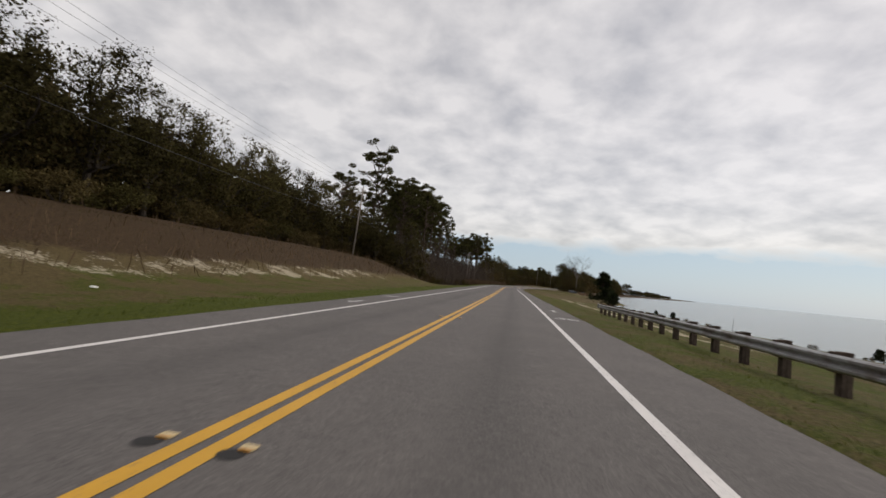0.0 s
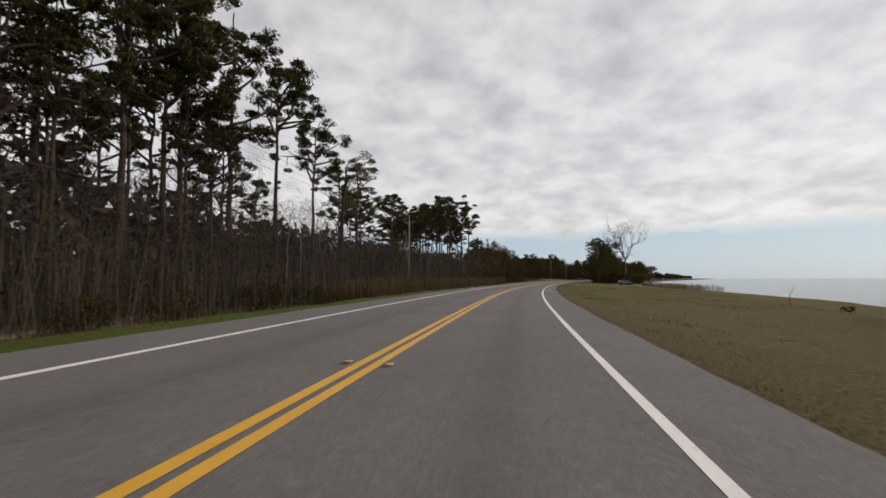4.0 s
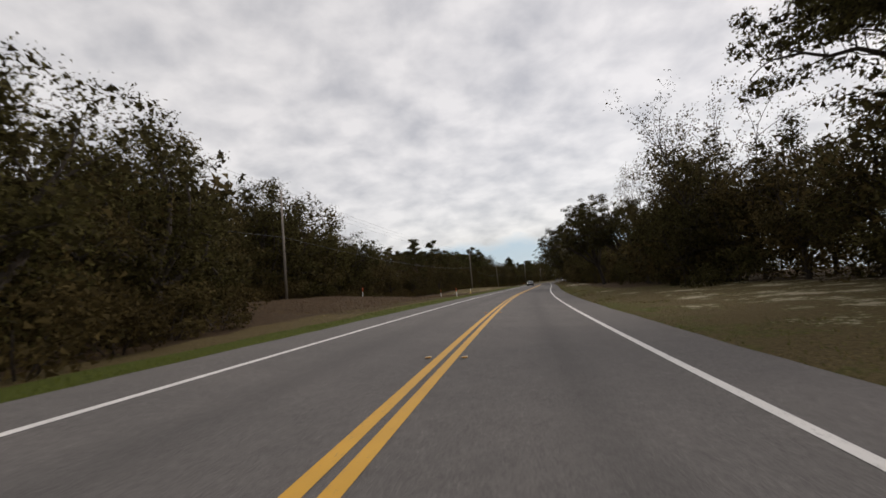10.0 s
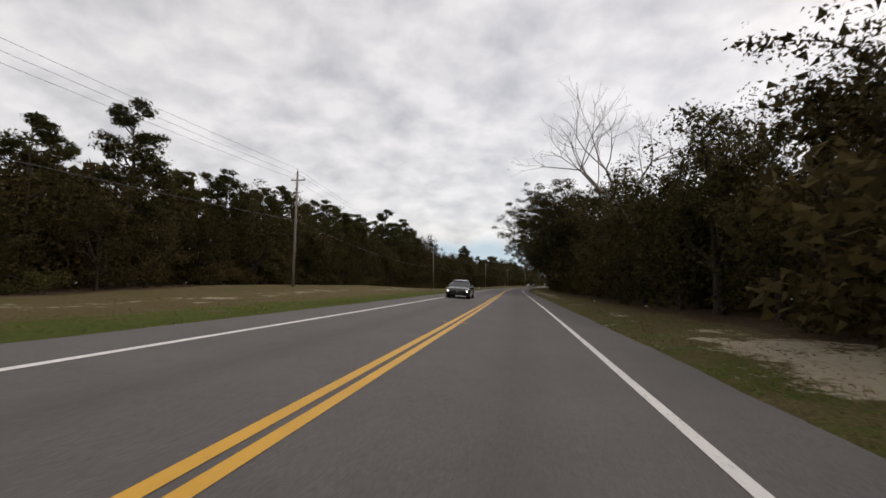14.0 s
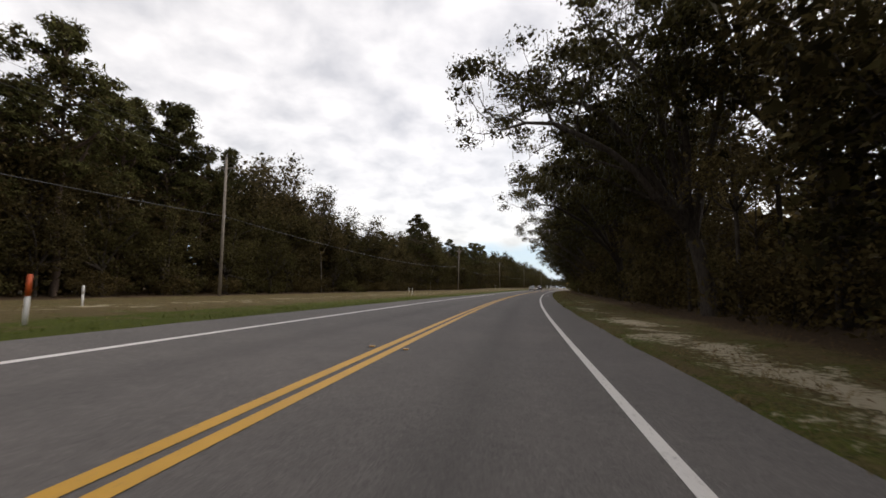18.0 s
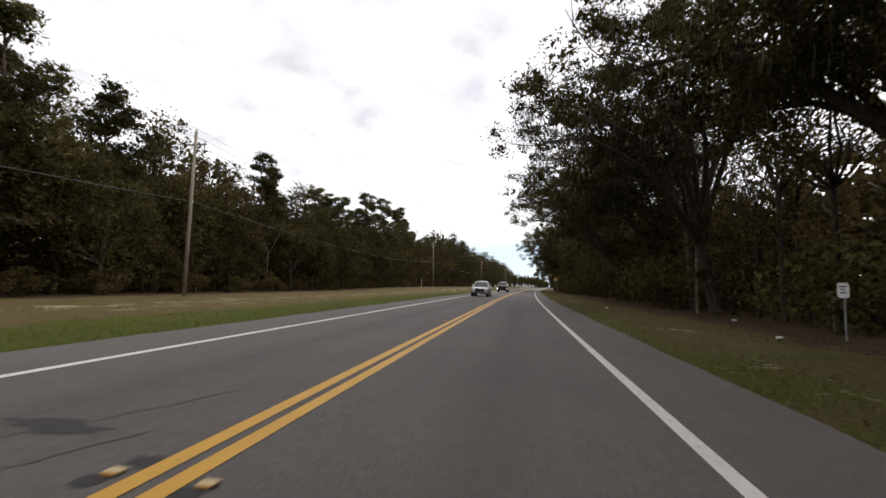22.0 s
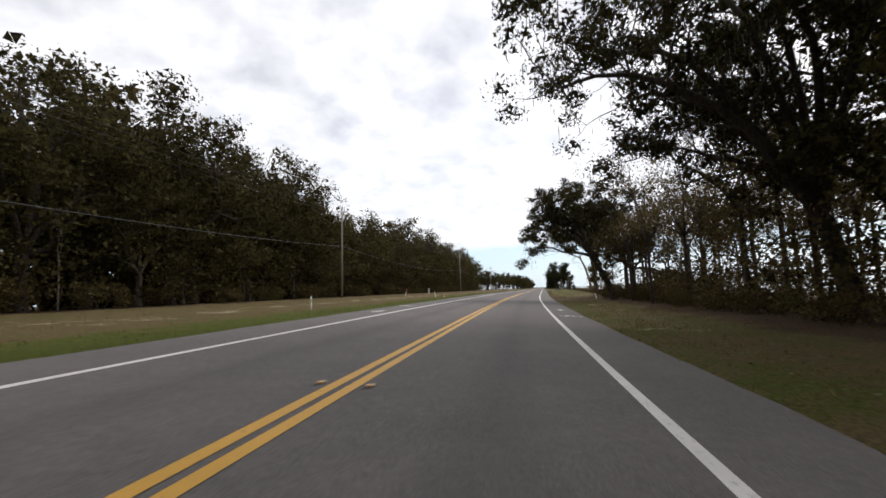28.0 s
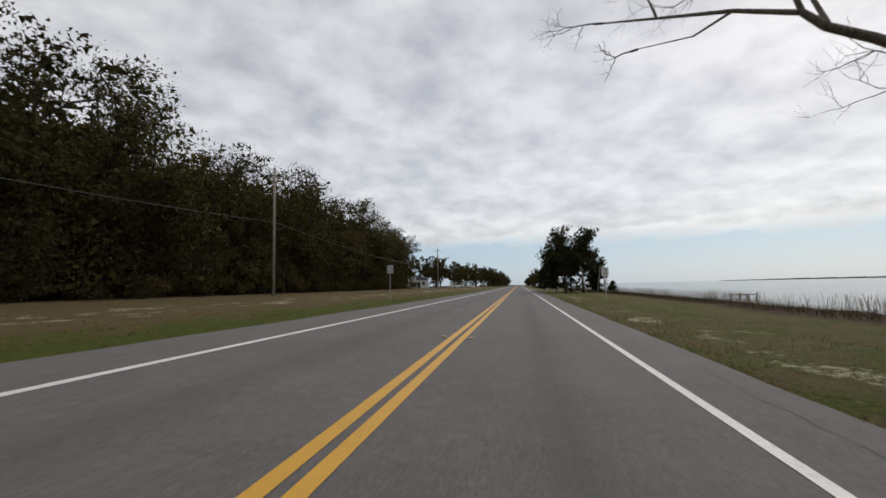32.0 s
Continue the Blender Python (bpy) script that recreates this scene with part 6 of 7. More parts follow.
# side profiles: stations from nose (y = 0) to tail, as (y, sill, belt, half width low, half width belt); the cabin as (y, z, half width) pairs
SHAPES = {
    "suv": dict(length=5.3, body=((0.0, 0.46, 1.12, 0.82, 0.86), (0.07, 0.36, 1.20, 0.94, 0.95), (0.55, 0.30, 1.26, 0.99, 1.0), (1.45, 0.30, 1.31, 1.01, 1.01), (2.4, 0.30, 1.30, 1.02, 1.01), (3.8, 0.30, 1.31, 1.02, 1.01), (4.9, 0.34, 1.31, 1.0, 0.98), (5.22, 0.42, 1.27, 0.96, 0.94), (5.3, 0.55, 1.15, 0.86, 0.86)),
                cabin=((1.45, 1.31, 0.87), (2.25, 1.89, 0.73), (3.2, 1.97, 0.75), (4.6, 1.94, 0.75), (5.15, 1.32, 0.88)), pillars=(2.55, 3.55, 4.5), wheels=(0.95, 4.05, 0.41), grille=(0.66, 0.66, 1.15)),
    "crossover": dict(length=4.55, body=((0.0, 0.45, 0.80, 0.66, 0.68), (0.10, 0.34, 0.90, 0.82, 0.83), (0.5, 0.27, 0.98, 0.90, 0.90), (1.25, 0.27, 1.05, 0.92, 0.92), (2.2, 0.27, 1.08, 0.93, 0.92), (3.4, 0.27, 1.12, 0.93, 0.91), (4.2, 0.32, 1.12, 0.91, 0.88), (4.5, 0.42, 1.06, 0.86, 0.82), (4.55, 0.5, 0.98, 0.80, 0.76)),
                      cabin=((1.15, 1.03, 0.85), (1.95, 1.58, 0.64), (2.8, 1.66, 0.66), (3.85, 1.60, 0.64), (4.45, 1.12, 0.80)), pillars=(2.15, 3.0, 3.75), wheels=(0.85, 3.5, 0.35), grille=(0.5, 0.5, 0.85)),
    "sedan": dict(length=4.9, body=((0.0, 0.42, 0.66, 0.66, 0.68), (0.10, 0.30, 0.74, 0.82, 0.83), (0.5, 0.23, 0.83, 0.90, 0.90), (1.35, 0.22, 0.92, 0.92, 0.92), (2.3, 0.22, 0.95, 0.93, 0.92), (3.6, 0.22, 0.99, 0.93, 0.90), (4.4, 0.28, 1.0, 0.90, 0.86), (4.83, 0.38, 0.96, 0.84, 0.80), (4.9, 0.46, 0.86, 0.76, 0.72)),
                  cabin=((1.25, 0.90, 0.84), (2.1, 1.38, 0.60), (2.8, 1.45, 0.62), (3.5, 1.40, 0.60), (4.35, 1.0, 0.78)), pillars=(2.3, 3.05, 3.65), wheels=(0.95, 3.75, 0.335), grille=(0.48, 0.34, 0.66)),
}


def loft(rings):
    v, f = [], []
    k = len(rings[0])
    for r in rings:
        v += r
    for i in range(len(rings) - 1):
        for j in range(k):
            j2 = (j + 1) % k
            f.append((i * k + j, i * k + j2, (i + 1) * k + j2, (i + 1) * k + j))
    f.append(tuple(range(k))[::-1])
    f.append(tuple((len(rings) - 1) * k + j for j in range(k)))
    return v, f


def vehicle(name, label, category, shape, coat, lights, m, signature=False):
    sp = SHAPES[shape]
    h = holder(name, label, category)
    rings = []
    for y, lo, hi, wl, wb in sp["body"]:
        mid = lo + (hi - lo) * 0.55
        half = [(wl * 0.93, lo), (wl, lo + 0.10), (max(wl, wb) * 1.015, mid), (wb, hi - 0.10), (wb * 0.95, hi - 0.03), (wb * 0.6, hi + 0.012)]
        rings.append([(-x, y, z) for x, z in half] + [(x, y, z) for x, z in half[::-1]])
    v, f = loft(rings)
    mpart("body", shade(mesh_of("body", v, f, coat)), h)
    c = sp["cabin"]
    # glass house: windscreen, side panes, rear pane; roof and pillars in body colour
    belt = lambda y: float(np.interp(y, [b[0] for b in sp["body"]], [b[2] for b in sp["body"]]))
    wide = lambda y: float(np.interp(y, [q[0] for q in c], [max(q[2], 0) for q in c]))
    y0, y1, y2, y3, y4 = [q[0] for q in c]
    (z0, w0), (z1, w1), (z2, w2), (z3, w3), (z4, w4) = [(q[1], q[2]) for q in c]
    low = lambda y: 0.90 * float(np.interp(y, [b[0] for b in sp["body"]], [b[4] for b in sp["body"]]))
    mpart("windscreen", mesh_of("windscreen", [(-w0, y0, z0), (w0, y0, z0), (w1, y1, z1 - 0.03), (-w1, y1, z1 - 0.03)], [(0, 1, 2, 3)], GLASS), h)
    mpart("rear_window", mesh_of("rear_window", [(w4, y4, z4), (-w4, y4, z4), (-w3, y3, z3 - 0.03), (w3, y3, z3 - 0.03)], [(0, 1, 2, 3)], GLASS), h)
    for sgn in (-1, 1):
        pts = [(sgn * low(y0 + 0.15), y0 + 0.15, belt(y0 + 0.15) - 0.04), (sgn * low(y4 - 0.1), y4 - 0.1, belt(y4 - 0.1) - 0.04), (sgn * w3, y3, z3 - 0.04), (sgn * w2, y2, z2 - 0.06), (sgn * w1, y1, z1 - 0.04)]
        mpart("side_window", mesh_of("side_window", pts, [(0, 1, 2, 3, 4)], GLASS), h)
        for y in sp["pillars"]:
            bm = bmesh.new()
            top = float(np.interp(y, (y1, y2, y3), (z1, z2, z3)))
            wt = float(np.interp(y, (y1, y2, y3), (w1, w2, w3)))
            rod(bm, (sgn * (low(y) + 0.015), y + 0.05, belt(y) - 0.04), (sgn * (wt + 0.015), y, top - 0.04), 0.035, 0.03, 6)
            part("pillar", bm, TRIM, h)
        bm = bmesh.new()
        rod(bm, (sgn * (w0 + 0.01), y0, z0), (sgn * (w1 + 0.01), y1, z1 - 0.02), 0.045, 0.035, 6)
        part("pillar", bm, coat, h)
        bm = bmesh.new()
        rod(bm, (sgn * (w4 + 0.01), y4, z4), (sgn * (w3 + 0.01), y3, z3 - 0.02), 0.06, 0.045, 6)
        part("pillar", bm, coat, h)
        bm = bmesh.new()
        ym = y0 + 0.45
        box(bm, sgn * (low(ym) + 0.10) - 0.10, sgn * (low(ym) + 0.10) + 0.10, ym - 0.05, ym + 0.09, belt(ym) + 0.0, belt(ym) + 0.16, 0.03)
        part("side_mirror", bm, coat, h)
    n = 9
    roof = []
    for y in np.linspace(y1 - 0.04, y3 + 0.06, n):
        z = float(np.interp(y, (y1, y2, y3), (z1, z2, z3)))
        w = float(np.interp(y, (y1, y2, y3), (w1, w2, w3))) + 0.02
        roof.append([(-w, y, z - 0.05), (-w * 0.85, y, z), (0, y, z + 0.03), (w * 0.85, y, z), (w, y, z - 0.05), (0, y, z - 0.05)])
    v, f = loft(roof)
    mpart("roof", shade(mesh_of("roof", v, f, coat)), h)
    wy0, wy1, wr = sp["wheels"]
    ww = max(b[3] for b in sp["body"])
    for y in (wy0, wy1):
        for sgn in (-1, 1):
            bm = bmesh.new()
            rod(bm, (sgn * (ww - 0.30), y, wr + 0.02), (sgn * (ww + 0.022), y, wr + 0.02), wr + 0.075, wr + 0.075, 24)
            part("wheel_arch", bm, TRIM, h)
            wheel = part("wheel", rod(bmesh.new(), (sgn * (ww - 0.26), y, wr), (sgn * (ww + 0.02), y, wr), wr * 0.6, wr * 0.6, 20), TRIM, h)
            bm = bmesh.new()
            x0, x1 = sgn * (ww - 0.24), sgn * (ww + 0.035)
            rod(bm, (x0, y, wr), (x1, y, wr), wr, wr * 0.96, 28)
            part("tyre", bm, TYRE, wheel, "", True)
            bm = bmesh.new()
            rod(bm, (x1 - sgn * 0.01, y, wr), (x1 + sgn * 0.006, y, wr), wr * 0.66, wr * 0.62, 20)
            for i in range(5):
                a = 2 * math.pi * i / 5
                rod(bm, (x1 + sgn * 0.01, y, wr), (x1 + sgn * 0.012, y + math.cos(a) * wr * 0.6, wr + math.sin(a) * wr * 0.6), 0.03, 0.04, 6)
            part("rim", bm, TRIM if signature else RIM, wheel)
    gw, g0, g1 = sp["grille"]
    bm = bmesh.new()
    box(bm, -gw, gw, -0.015, 0.12, g0, g1, 0.03)
    grille = part("grille", bm, TRIM, h)
    for i in range(4):
        bm = bmesh.new()
        z = g0 + (g1 - g0) * (i + 1) / 5
        box(bm, -gw * 0.94, gw * 0.94, -0.024, 0.0, z - 0.008, z + 0.008)
        part("slat", bm, CHROME if i == 3 else TRIM, grille)
    bm = bmesh.new()
    box(bm, -0.085, 0.085, -0.036, -0.012, g1 - 0.17, g1 - 0.07, 0.015)
    part("badge", bm, CHROME, h, "small plain chrome badge")
    bm = bmesh.new()
    bw, b0 = sp["body"][1][3] * 0.97, sp["body"][1][1] - 0.02
    box(bm, -bw, bw, 0.0, 0.22, b0 + (0.14 if signature else 0.0), g0 - 0.05, 0.03)
    part("bumper", bm, coat if signature else TRIM, h)
    if signature:
        bm = bmesh.new()
        box(bm, -bw * 0.98, bw * 0.98, 0.01, 0.24, b0, b0 + 0.13, 0.02)
        part("bumper_lip", bm, TRIM, h, "black plastic lip")
        bm = bmesh.new()
        box(bm, -gw * 0.9, gw * 0.9, -0.012, 0.02, b0 + 0.15, b0 + 0.2, 0.008)
        part("air_intake", bm, TRIM, h, "black air intake")
        for sgn in (-1, 1):
            bm = bmesh.new()
            rod(bm, (sgn * 0.66, y1 + 0.15, z1 + 0.05), (sgn * 0.68, y3 - 0.05, z3 + 0.05), 0.02, 0.02, 8)
            for y in (y1 + 0.2, y2 + 0.3, y3 - 0.15):
                z = float(np.interp(y, (y1, y2, y3), (z1, z2, z3)))
                rod(bm, (sgn * 0.66, y, z - 0.03), (sgn * 0.66, y, z + 0.05), 0.018, 0.018, 6)
            part("roof_rail", bm, CHROME, h, "bright metal roof rail")
            bm = bmesh.new()
            rod(bm, (sgn * (low(y0 + 0.5) + 0.07), y0 + 0.5, belt(y0 + 0.5) - 0.03), (sgn * (low(y4 - 0.2) + 0.07), y4 - 0.2, belt(y4 - 0.2) - 0.03), 0.016, 0.016, 6)
            part("window_trim", bm, CHROME, h, "bright metal strip below the windows")
    L = sp["length"]
    for sgn in (-1, 1):
        bm = bmesh.new()
        x = sp["body"][1][3] - 0.06
        if signature:
            box(bm, sgn * x - 0.017, sgn * x + 0.017, -0.006, 0.06, 0.48, 0.98, 0.006)
        else:
            box(bm, sgn * (x - 0.12) - 0.15, sgn * (x - 0.12) + 0.15, 0.02, 0.14, g1 - 0.14, g1 - 0.03, 0.02)
        part("headlight", bm, LIT if lights else UNLIT, h, "lit headlight" if lights else "")
        bm = bmesh.new()
        x = sp["body"][-2][4] - 0.12
        box(bm, sgn * x - 0.13, sgn * x + 0.13, L - 0.10, L + 0.012, sp["body"][-2][2] - 0.30, sp["body"][-2][2] - 0.12, 0.02)
        part("tail_lamp", bm, TAIL, h, "red tail lamp")
    bm = bmesh.new()
    box(bm, -0.16, 0.16, L - 0.01, L + 0.014, 0.66, 0.80, 0.004)
    part("number_plate", bm, PLATE, h)
    h.matrix_world = m
    return h


def parked(s, lat, heading, up=0.0):
    """Pose with the nose at heading degrees clockwise from the way of the road."""
    return stand(s, lat, 180 - heading, 1.0, up)


def in_lane(s, lat):
    x, y = plan(s, lat)
    b = float(bank(s))
    return Matrix.Translation((float(x), float(y), -b * lat + 0.002)) @ Matrix.Rotation(-float(turn_at(s)), 4, "Z") @ Matrix.Rotation(math.atan(b), 4, "Y")


vehicle("suv", "dark red full-size SUV in the oncoming lane", "car", "suv", car_paint("dark_red_paint", (0.075, 0.003, 0.007)), True, in_lane(658.45, -2.5), True)
vehicle("sedan", "black sedan with lit headlights in the oncoming lane", "car", "sedan", car_paint("black_paint", (0.012, 0.012, 0.014)), True, in_lane(401.0, -2.6))
vehicle("suv", "pale silver crossover in the oncoming lane", "car", "crossover", car_paint("silver_paint", (0.55, 0.55, 0.53)), False, in_lane(620.2, -2.4))
vehicle("suv", "dark blue-grey SUV parked on the sandy clearing", "car", "crossover", car_paint("slate_blue_paint", (0.045, 0.055, 0.075)), False, parked(255.5, 25.2, 62))
vehicle("sedan", "dark grey sedan parked facing the water", "car", "sedan", car_paint("dark_grey_paint", (0.05, 0.05, 0.055)), False, parked(252.5, 28.9, 8))
vehicle("pickup", "white car parked beside a far house", "car", "crossover", car_paint("white_paint", (0.7, 0.7, 0.69)), False, parked(1000, -19, 80))
vehicle("pickup", "white car parked beside a far house", "car", "sedan", bpy.data.materials["white_paint"], False, parked(1025, -16, 85))

# ---- signs and markers ----
SIGN_WHITE = plain("sign_white", (0.68, 0.68, 0.66), 0.45)
SIGN_BACK = plain("sign_back_aluminium", (0.40, 0.40, 0.40), 0.5, 0.5)
SIGN_BLACK = plain("sign_black", (0.02, 0.02, 0.02), 0.5)
SIGN_YELLOW = plain("sign_yellow", (0.62, 0.36, 0.02), 0.45)
SIGN_GREEN = plain("sign_green", (0.015, 0.16, 0.07), 0.45)
ORANGE = plain("orange_plastic", (0.62, 0.10, 0.02), 0.5)
WHITE_PLASTIC = plain("white_plastic", (0.66, 0.65, 0.62), 0.5)
YELLOW_PLASTIC = plain("yellow_plastic", (0.55, 0.38, 0.05), 0.5)


def writing(text, size, x, z, parent, y=-0.013):
    cu = bpy.data.curves.new("lettering", "FONT")
    cu.body, cu.size, cu.align_x, cu.align_y, cu.extrude = text, size, "CENTER", "CENTER", 0.001
    tmp = new("lettering", cu)
    me = bpy.data.meshes.new_from_object(tmp.evaluated_get(bpy.context.evaluated_depsgraph_get()))
    bpy.data.objects.remove(tmp)
    me.transform(Matrix.Translation((x, y, z)) @ Matrix.Rotation(radians(90), 4, "X"))
    me.materials.clear()
    me.materials.append(SIGN_BLACK)
    return mpart("lettering", me, parent)


def sign_post(name, label, s, lat, w, hgt, centre, plate, back, spin=0.0, diamond=False):
    h = holder(name, label, "road sign")
    bm = bmesh.new()
    box(bm, -0.025, 0.025, 0.012, 0.05, -0.4, centre + hgt * 0.45, 0.004)
    part("post", bm, STEEL, h)
    bm = bmesh.new()
    box(bm, -w / 2, w / 2, -0.004, 0.004, -hgt / 2, hgt / 2)
    bmesh.ops.bevel(bm, geom=[e for e in bm.edges if abs(e.verts[0].co.y - e.verts[1].co.y) > 0.005], offset=0.04, segments=4, affect="EDGES")
    bmesh.ops.transform(bm, matrix=Matrix.Translation((0, 0, centre)) @ Matrix.Rotation(radians(45 if diamond else 0), 4, "Y"), verts=bm.verts)
    panel = part("panel", bm, plate, h)
    panel.data.materials.append(back)
    for p in panel.data.polygons:
        if p.normal.y > 0.5:
            p.material_index = 1
    h.matrix_world = stand(s, lat, spin)
    return h


sg = sign_post("speed_limit_sign", "white speed limit sign on a steel post", 875.3, 9.2, 0.61, 0.76, 2.55, SIGN_WHITE, SIGN_BACK)
writing("SPEED", 0.17, 0, 2.80, sg)
writing("LIMIT", 0.17, 0, 2.65, sg)
writing("45", 0.40, 0, 2.37, sg)
sign_post("road_sign", "back of a road sign, bare aluminium on a post", 873.5, -10.4, 0.61, 0.76, 2.75, SIGN_WHITE, SIGN_BACK, 180)
notice = sign_post("notice_sign", "small white notice on a thin post before the woods", 588.2, 11.4, 0.36, 0.44, 1.45, SIGN_WHITE, SIGN_BACK, -75)
for z, wd in ((1.56, 0.22), (1.48, 0.12), (1.38, 0.2)):
    bm = bmesh.new()
    box(bm, -wd / 2, wd / 2, -0.009, -0.005, z - 0.018, z + 0.018)
    part("print_bar", bm, SIGN_BLACK, notice, "dark printed bar")
sg = sign_post("warning_sign", "yellow diamond sign warning of a lower speed limit", 686.3, 8.75, 0.91, 0.91, 3.4, SIGN_YELLOW, SIGN_BACK, 0, True)
bm = bmesh.new()
box(bm, -0.2, 0.2, -0.012, -0.006, 2.88, 3.55, 0.002)
part("speed_plate", bm, SIGN_WHITE, sg, "white speed plate")
bm = bmesh.new()
box(bm, -0.05, 0.05, -0.012, -0.006, 3.58, 3.76)
vs = [bm.verts.new(q) for q in ((-0.15, -0.009, 3.74), (0.15, -0.009, 3.74), (0.0, -0.009, 3.96))]
bm.faces.new(vs)
part("arrow", bm, SIGN_BLACK, sg, "black upward arrow")
for z, w in ((3.46, 0.13), (3.36, 0.12)):
    bm = bmesh.new()
    box(bm, -w, w, -0.016, -0.0125, z - 0.025, z + 0.025)
    part("print_line", bm, SIGN_BLACK, sg)
writing("45", 0.36, 0, 3.1, sg, -0.016)
sg = sign_post("notice_sign", "small white notice on a grey wooden post", 591.6, 13.2, 0.42, 0.6, 1.12, SIGN_WHITE, SIGN_BACK)
for i in range(4):
    bm = bmesh.new()
    box(bm, -0.14, 0.14, -0.010, -0.006, 1.30 - i * 0.11, 1.34 - i * 0.11)
    part("print_line", bm, SIGN_BLACK, sg)
sign_post("notice_sign", "small blank white notice before the woods", 733.5, 11.2, 0.34, 0.42, 0.75, SIGN_WHITE, SIGN_BACK)
sign_post("street_name_sign", "small green street sign beside the cedars", 944, 8.2, 0.9, 0.25, 2.6, SIGN_GREEN, SIGN_BACK)


def marker(label, s, lat, tall, top, low, r=0.045, lean=0.0):
    h = holder("marker_post", label, "marker post", "marker posts on the verge")
    bm = bmesh.new()
    rod(bm, (0, 0, -0.2), (0, 0, tall * 0.58), r, r, 10)
    part("shaft", bm, low, h, "", True)
    bm = bmesh.new()
    rod(bm, (0, 0, tall * 0.58), (0, 0, tall), r * 1.04, r * 1.04, 10)
    part("sleeve", bm, top, h, "", True)
    bm = bmesh.new()
    rod(bm, (0, 0, tall), (0, 0, tall + 0.04), r * 1.04, r * 0.5, 10)
    part("cap", bm, top, h)
    h.matrix_world = stand(s, lat) @ Matrix.Rotation(radians(lean), 4, "Y")
    return h


for s, lat, tall, top, low, lean in ((323, -8.9, 1.15, ORANGE, WHITE_PLASTIC, 0), (331.5, -13.2, 1.1, ORANGE, WHITE_PLASTIC, 0), (338, -9.6, 0.95, WHITE_PLASTIC, YELLOW_PLASTIC, 0), (478.8, -8.9, 1.15, ORANGE, WHITE_PLASTIC, 2), (487, -17, 0.9, WHITE_PLASTIC, WHITE_PLASTIC, 0), (685.4, -25.4, 1.9, WHITE_PLASTIC, WHITE_PLASTIC, 0), (801.6, -18.8, 1.25, ORANGE, WHITE_PLASTIC, 14), (176, -13, 1.0, ORANGE, ORANGE, 0), (787, -10, 0.8, WHITE_PLASTIC, WHITE_PLASTIC, -10), (318, -20.5, 1.2, ORANGE, WHITE_PLASTIC, 4), (784, 10.2, 0.6, WHITE_PLASTIC, WHITE_PLASTIC, -20), (547, -20, 0.9, WHITE_PLASTIC, WHITE_PLASTIC, 0), (756, -11.5, 0.8, WHITE_PLASTIC, WHITE_PLASTIC, 0), (530, -14, 0.9, WHITE_PLASTIC, WHITE_PLASTIC, 0)):
    marker("white utility marker post with an orange top" if top is ORANGE and low is WHITE_PLASTIC else "slim plastic marker post in the grass", s, lat, tall, top, low, 0.045, lean)

h = holder("cable_pedestal", "white plastic cable pedestal before the woods", "pedestal")
bm = bmesh.new()
box(bm, -0.15, 0.15, -0.13, 0.13, -0.1, 1.15, 0.03)
part("body", bm, WHITE_PLASTIC, h)
bm = bmesh.new()
box(bm, -0.17, 0.17, -0.15, 0.15, 1.15, 1.24, 0.03)
part("lid", bm, WHITE_PLASTIC, h)
h.matrix_world = stand(838.5, -24.3)

# ---- a far house, a landing on the water, the spit ----
SIDING = plain("white_siding", (0.6, 0.6, 0.58), 0.6)
ROOFING = plain("grey_shingles", (0.14, 0.13, 0.13), 0.8)


def house(s, lat, w, d, z, label):
    h = holder("house", label, "house")
    bm = bmesh.new()
    box(bm, -w / 2, w / 2, -d / 2, d / 2, -0.3, z)
    part("wall", bm, SIDING, h)
    v = [(-w / 2 - 0.3, -d / 2 - 0.3, z), (w / 2 + 0.3, -d / 2 - 0.3, z), (w / 2 + 0.3, d / 2 + 0.3, z), (-w / 2 - 0.3, d / 2 + 0.3, z), (0, -d / 2 - 0.3, z + w * 0.28), (0, d / 2 + 0.3, z + w * 0.28)]
    mpart("roof", mesh_of("roof", v, [(0, 1, 4), (3, 5, 2), (0, 4, 5, 3), (1, 2, 5, 4), (0, 3, 2, 1)], ROOFING), h)
    for x in (-w * 0.25, w * 0.25):
        bm = bmesh.new()
        box(bm, x - 0.5, x + 0.5, -d / 2 - 0.03, -d / 2 + 0.02, 1.0, 2.1)
        win = part("window", bm, SIGN_WHITE, h)
        bm = bmesh.new()
        box(bm, x - 0.43, x + 0.43, -d / 2 - 0.04, -d / 2 - 0.02, 1.07, 2.03)
        part("pane", bm, GLASS, win)
    bm = bmesh.new()
    box(bm, -0.45, 0.45, -d / 2 - 0.04, -d / 2, 0.0, 2.05, 0.01)
    part("door", bm, TRIM, h)
    h.matrix_world = stand(s, lat, 12)


house(985, -33, 6.5, 9, 2.7, "small white house at the edge of the woods")
house(1090, -34, 8, 9, 2.7, "far white house beside the road")
h = holder("notice_board", "plain white board on two posts before the house", "board")
bm = bmesh.new()
box(bm, -0.9, 0.9, -0.05, 0.05, 1.6, 4.0, 0.01)
part("board", bm, SIGN_WHITE, h)
for x in (-0.75, 0.75):
    bm = bmesh.new()
    box(bm, x - 0.06, x + 0.06, 0.05, 0.17, -0.3, 3.8)
    part("post", bm, POLE_WOOD, h)
h.matrix_world = stand(966, -30.5, 10)


DOCK = bark("dark_dock_wood", (0.03, 0.025, 0.02), (0.10, 0.08, 0.065), 8)


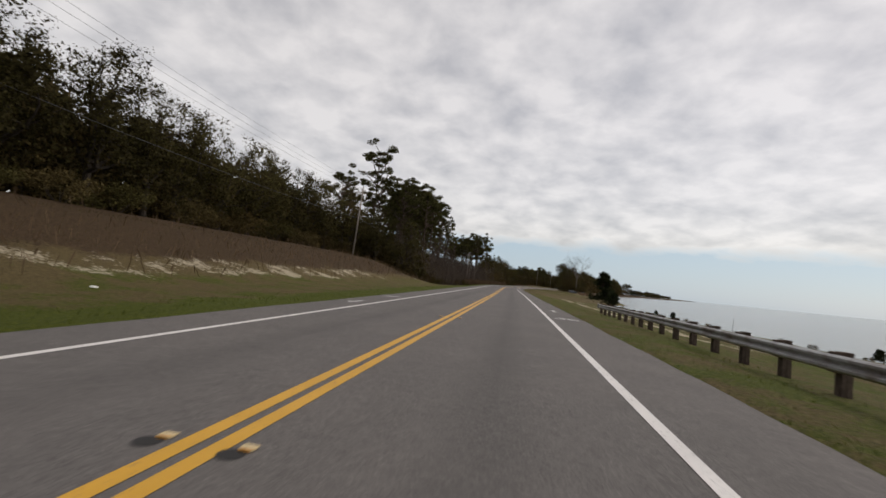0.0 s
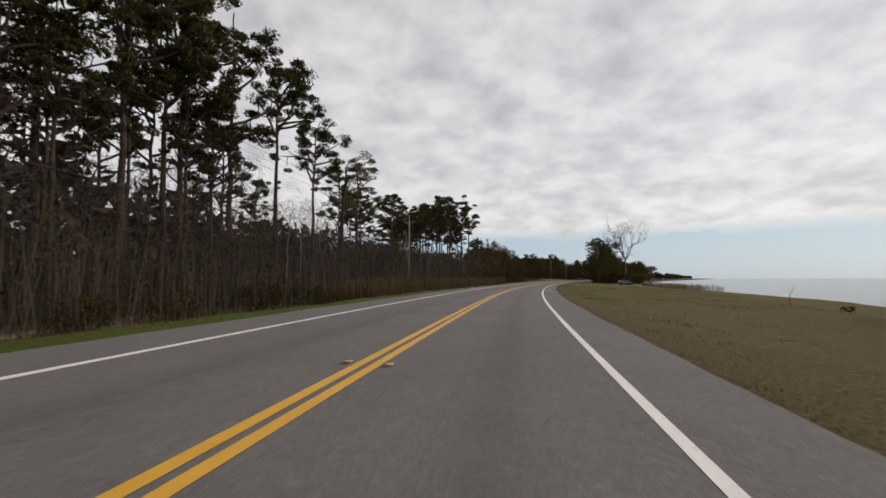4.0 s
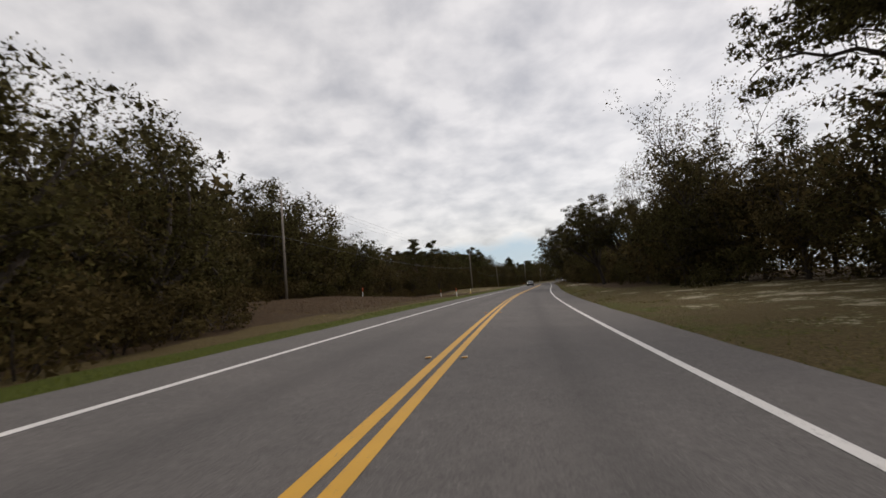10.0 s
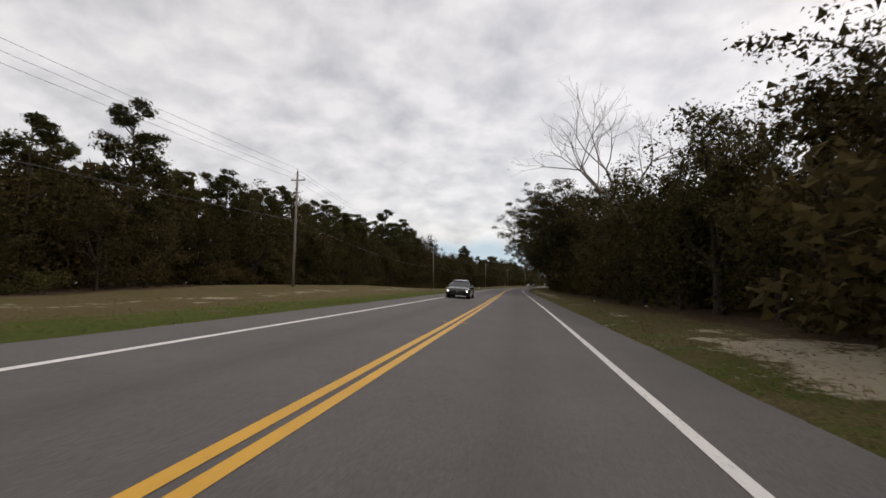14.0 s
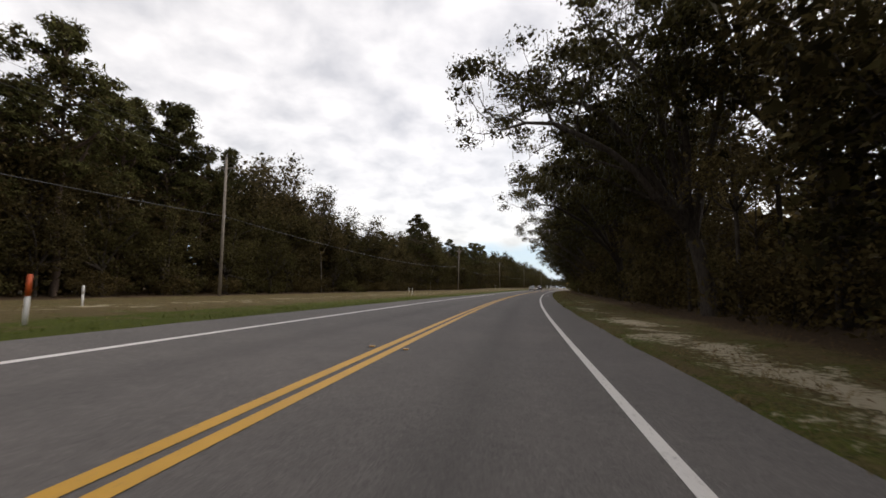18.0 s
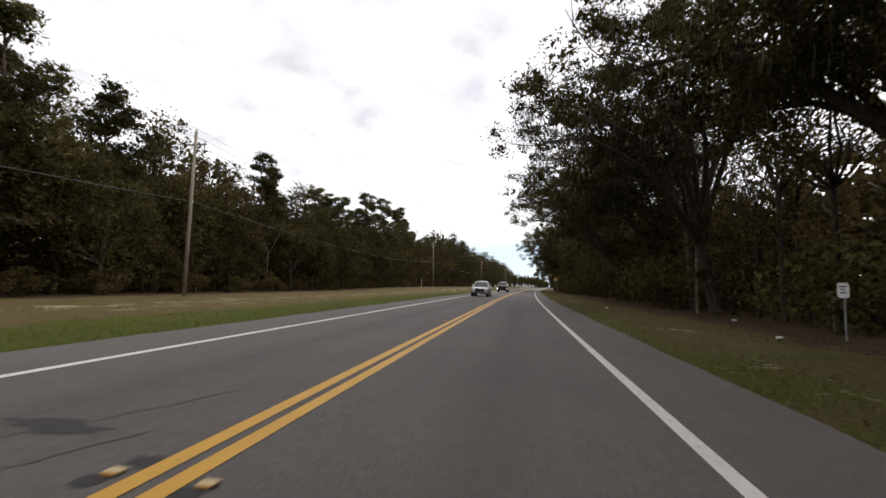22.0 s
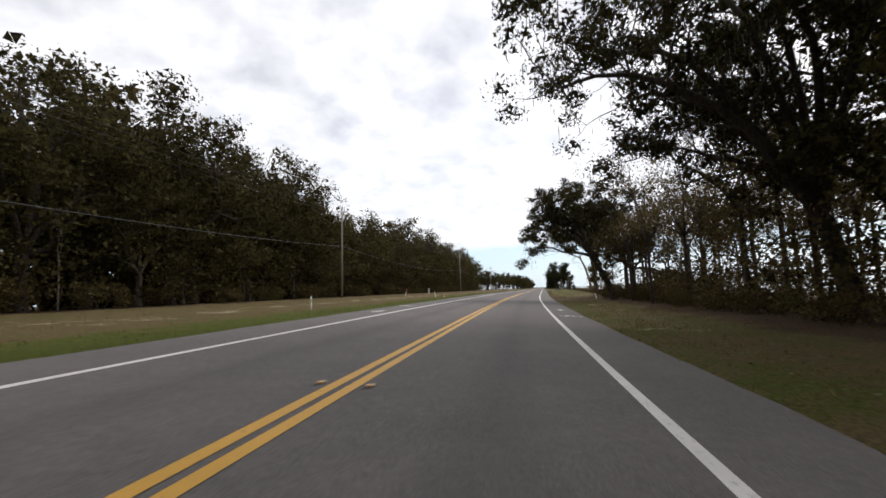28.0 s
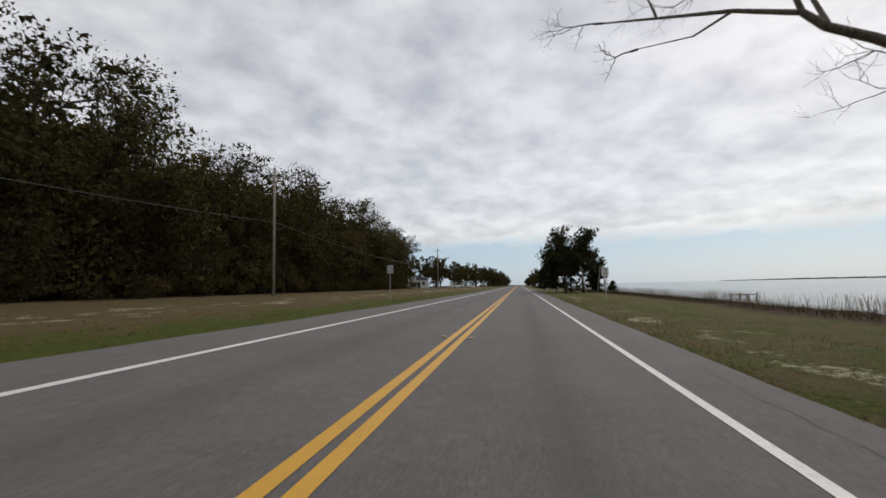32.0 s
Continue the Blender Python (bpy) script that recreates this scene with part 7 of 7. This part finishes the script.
def landing(s, lat):
    h = holder("landing", "small weathered wooden landing standing in the water", "pier")
    x, y = plan(s, lat)
    h.matrix_world = Matrix.Translation((float(x), float(y), SEA)) @ Matrix.Rotation(0.3, 4, "Z")
    for i in range(12):
        bm = bmesh.new()
        box(bm, -1.5 + i * 0.25, -1.5 + i * 0.25 + 0.23, -1.2, 1.2, 1.45, 1.52)
        part("plank", bm, DOCK, h)
    for px in (-1.35, 1.35):
        for py in (-1.1, 1.1):
            bm = bmesh.new()
            rod(bm, (px, py, -1.5), (px, py, 1.6), 0.08, 0.08, 8)
            part("pile", bm, DOCK, h)
    for i in range(9):
        bm = bmesh.new()
        rod(bm, (-4 - i * 1.6, -0.4, -1.5), (-4 - i * 1.6, -0.4, 0.55 + 0.15 * math.sin(i * 2.2)), 0.07, 0.07, 8)
        part("pile", bm, DOCK, h)


landing(903, 33)


def spit():
    r = np.random.default_rng(5)
    az = np.radians(np.linspace(45.5, 100, 240))
    v, f = [], []
    for i, a in enumerate(az):
        k = min(1.0, i / 30.0)
        top = SEA + 3 + (7 + 1.0 * math.sin(i * 0.7) + 0.7 * r.normal()) * k
        for d, z in ((4150, SEA - 1), (4200, top), (4320, SEA - 1)):
            v.append((d * math.sin(a), 780 + d * math.cos(a) * 0.93, z))
    for i in range(len(az) - 1):
        f += [(3 * i, 3 * i + 3, 3 * i + 4, 3 * i + 1), (3 * i + 1, 3 * i + 4, 3 * i + 5, 3 * i + 2)]
    return mesh_of("far_spit", v, f, plain("far_woods", (0.045, 0.055, 0.06), 0.95, 0, 0.1, 0.05))


tagged(new("backdrop_spit", spit()), "long low wooded spit on the far side of the bay", "backdrop", kind="structure")

# ---- small litter ----
r = np.random.default_rng(77)
PAPER = plain("white_litter", (0.62, 0.61, 0.58), 0.7)
for i, (s, lat) in enumerate(((12, -11), (70, -13.5), (172, -7.0), (412, 9.5), (402, 11.5), (588, 9.6), (596, 11.8), (660, -12), (452, -22), (455, -14), (790, -9.5), (548, 10.5), (606, 8.0), (690, 9.0))):
    bm = bmesh.new()
    bmesh.ops.create_icosphere(bm, subdivisions=2, radius=0.11)
    for q in bm.verts:
        q.co *= 1 + 0.5 * noise.noise(q.co * 9 + Vector((i, 0, 0)))
        q.co.z *= 0.45
    me = bpy.data.meshes.new("litter")
    bm.to_mesh(me)
    bm.free()
    me.materials.append(PAPER)
    ob = tagged(new("litter", me), "crumpled white litter lying on the verge", "litter", "litter on the verge")
    ob.matrix_world = stand(s, lat, 40 * i, 1.0, 0.04)
h = holder("fallen_branch", "dark broken branch lying on the grass", "branch", "", stand(250.5, 9.6, 60, 1.0, 0.05))
segs, tips = [], []
grow(np.random.default_rng(9), (0, 0, 0.04), (1, 0.1, 0.02), 0.9, 0.05, 1, segs, tips, 0.4, 0.0, 1, 0.6, 0.1, 3)
mpart("wood", wood_mesh("wood", segs, DARK_BARK), h)
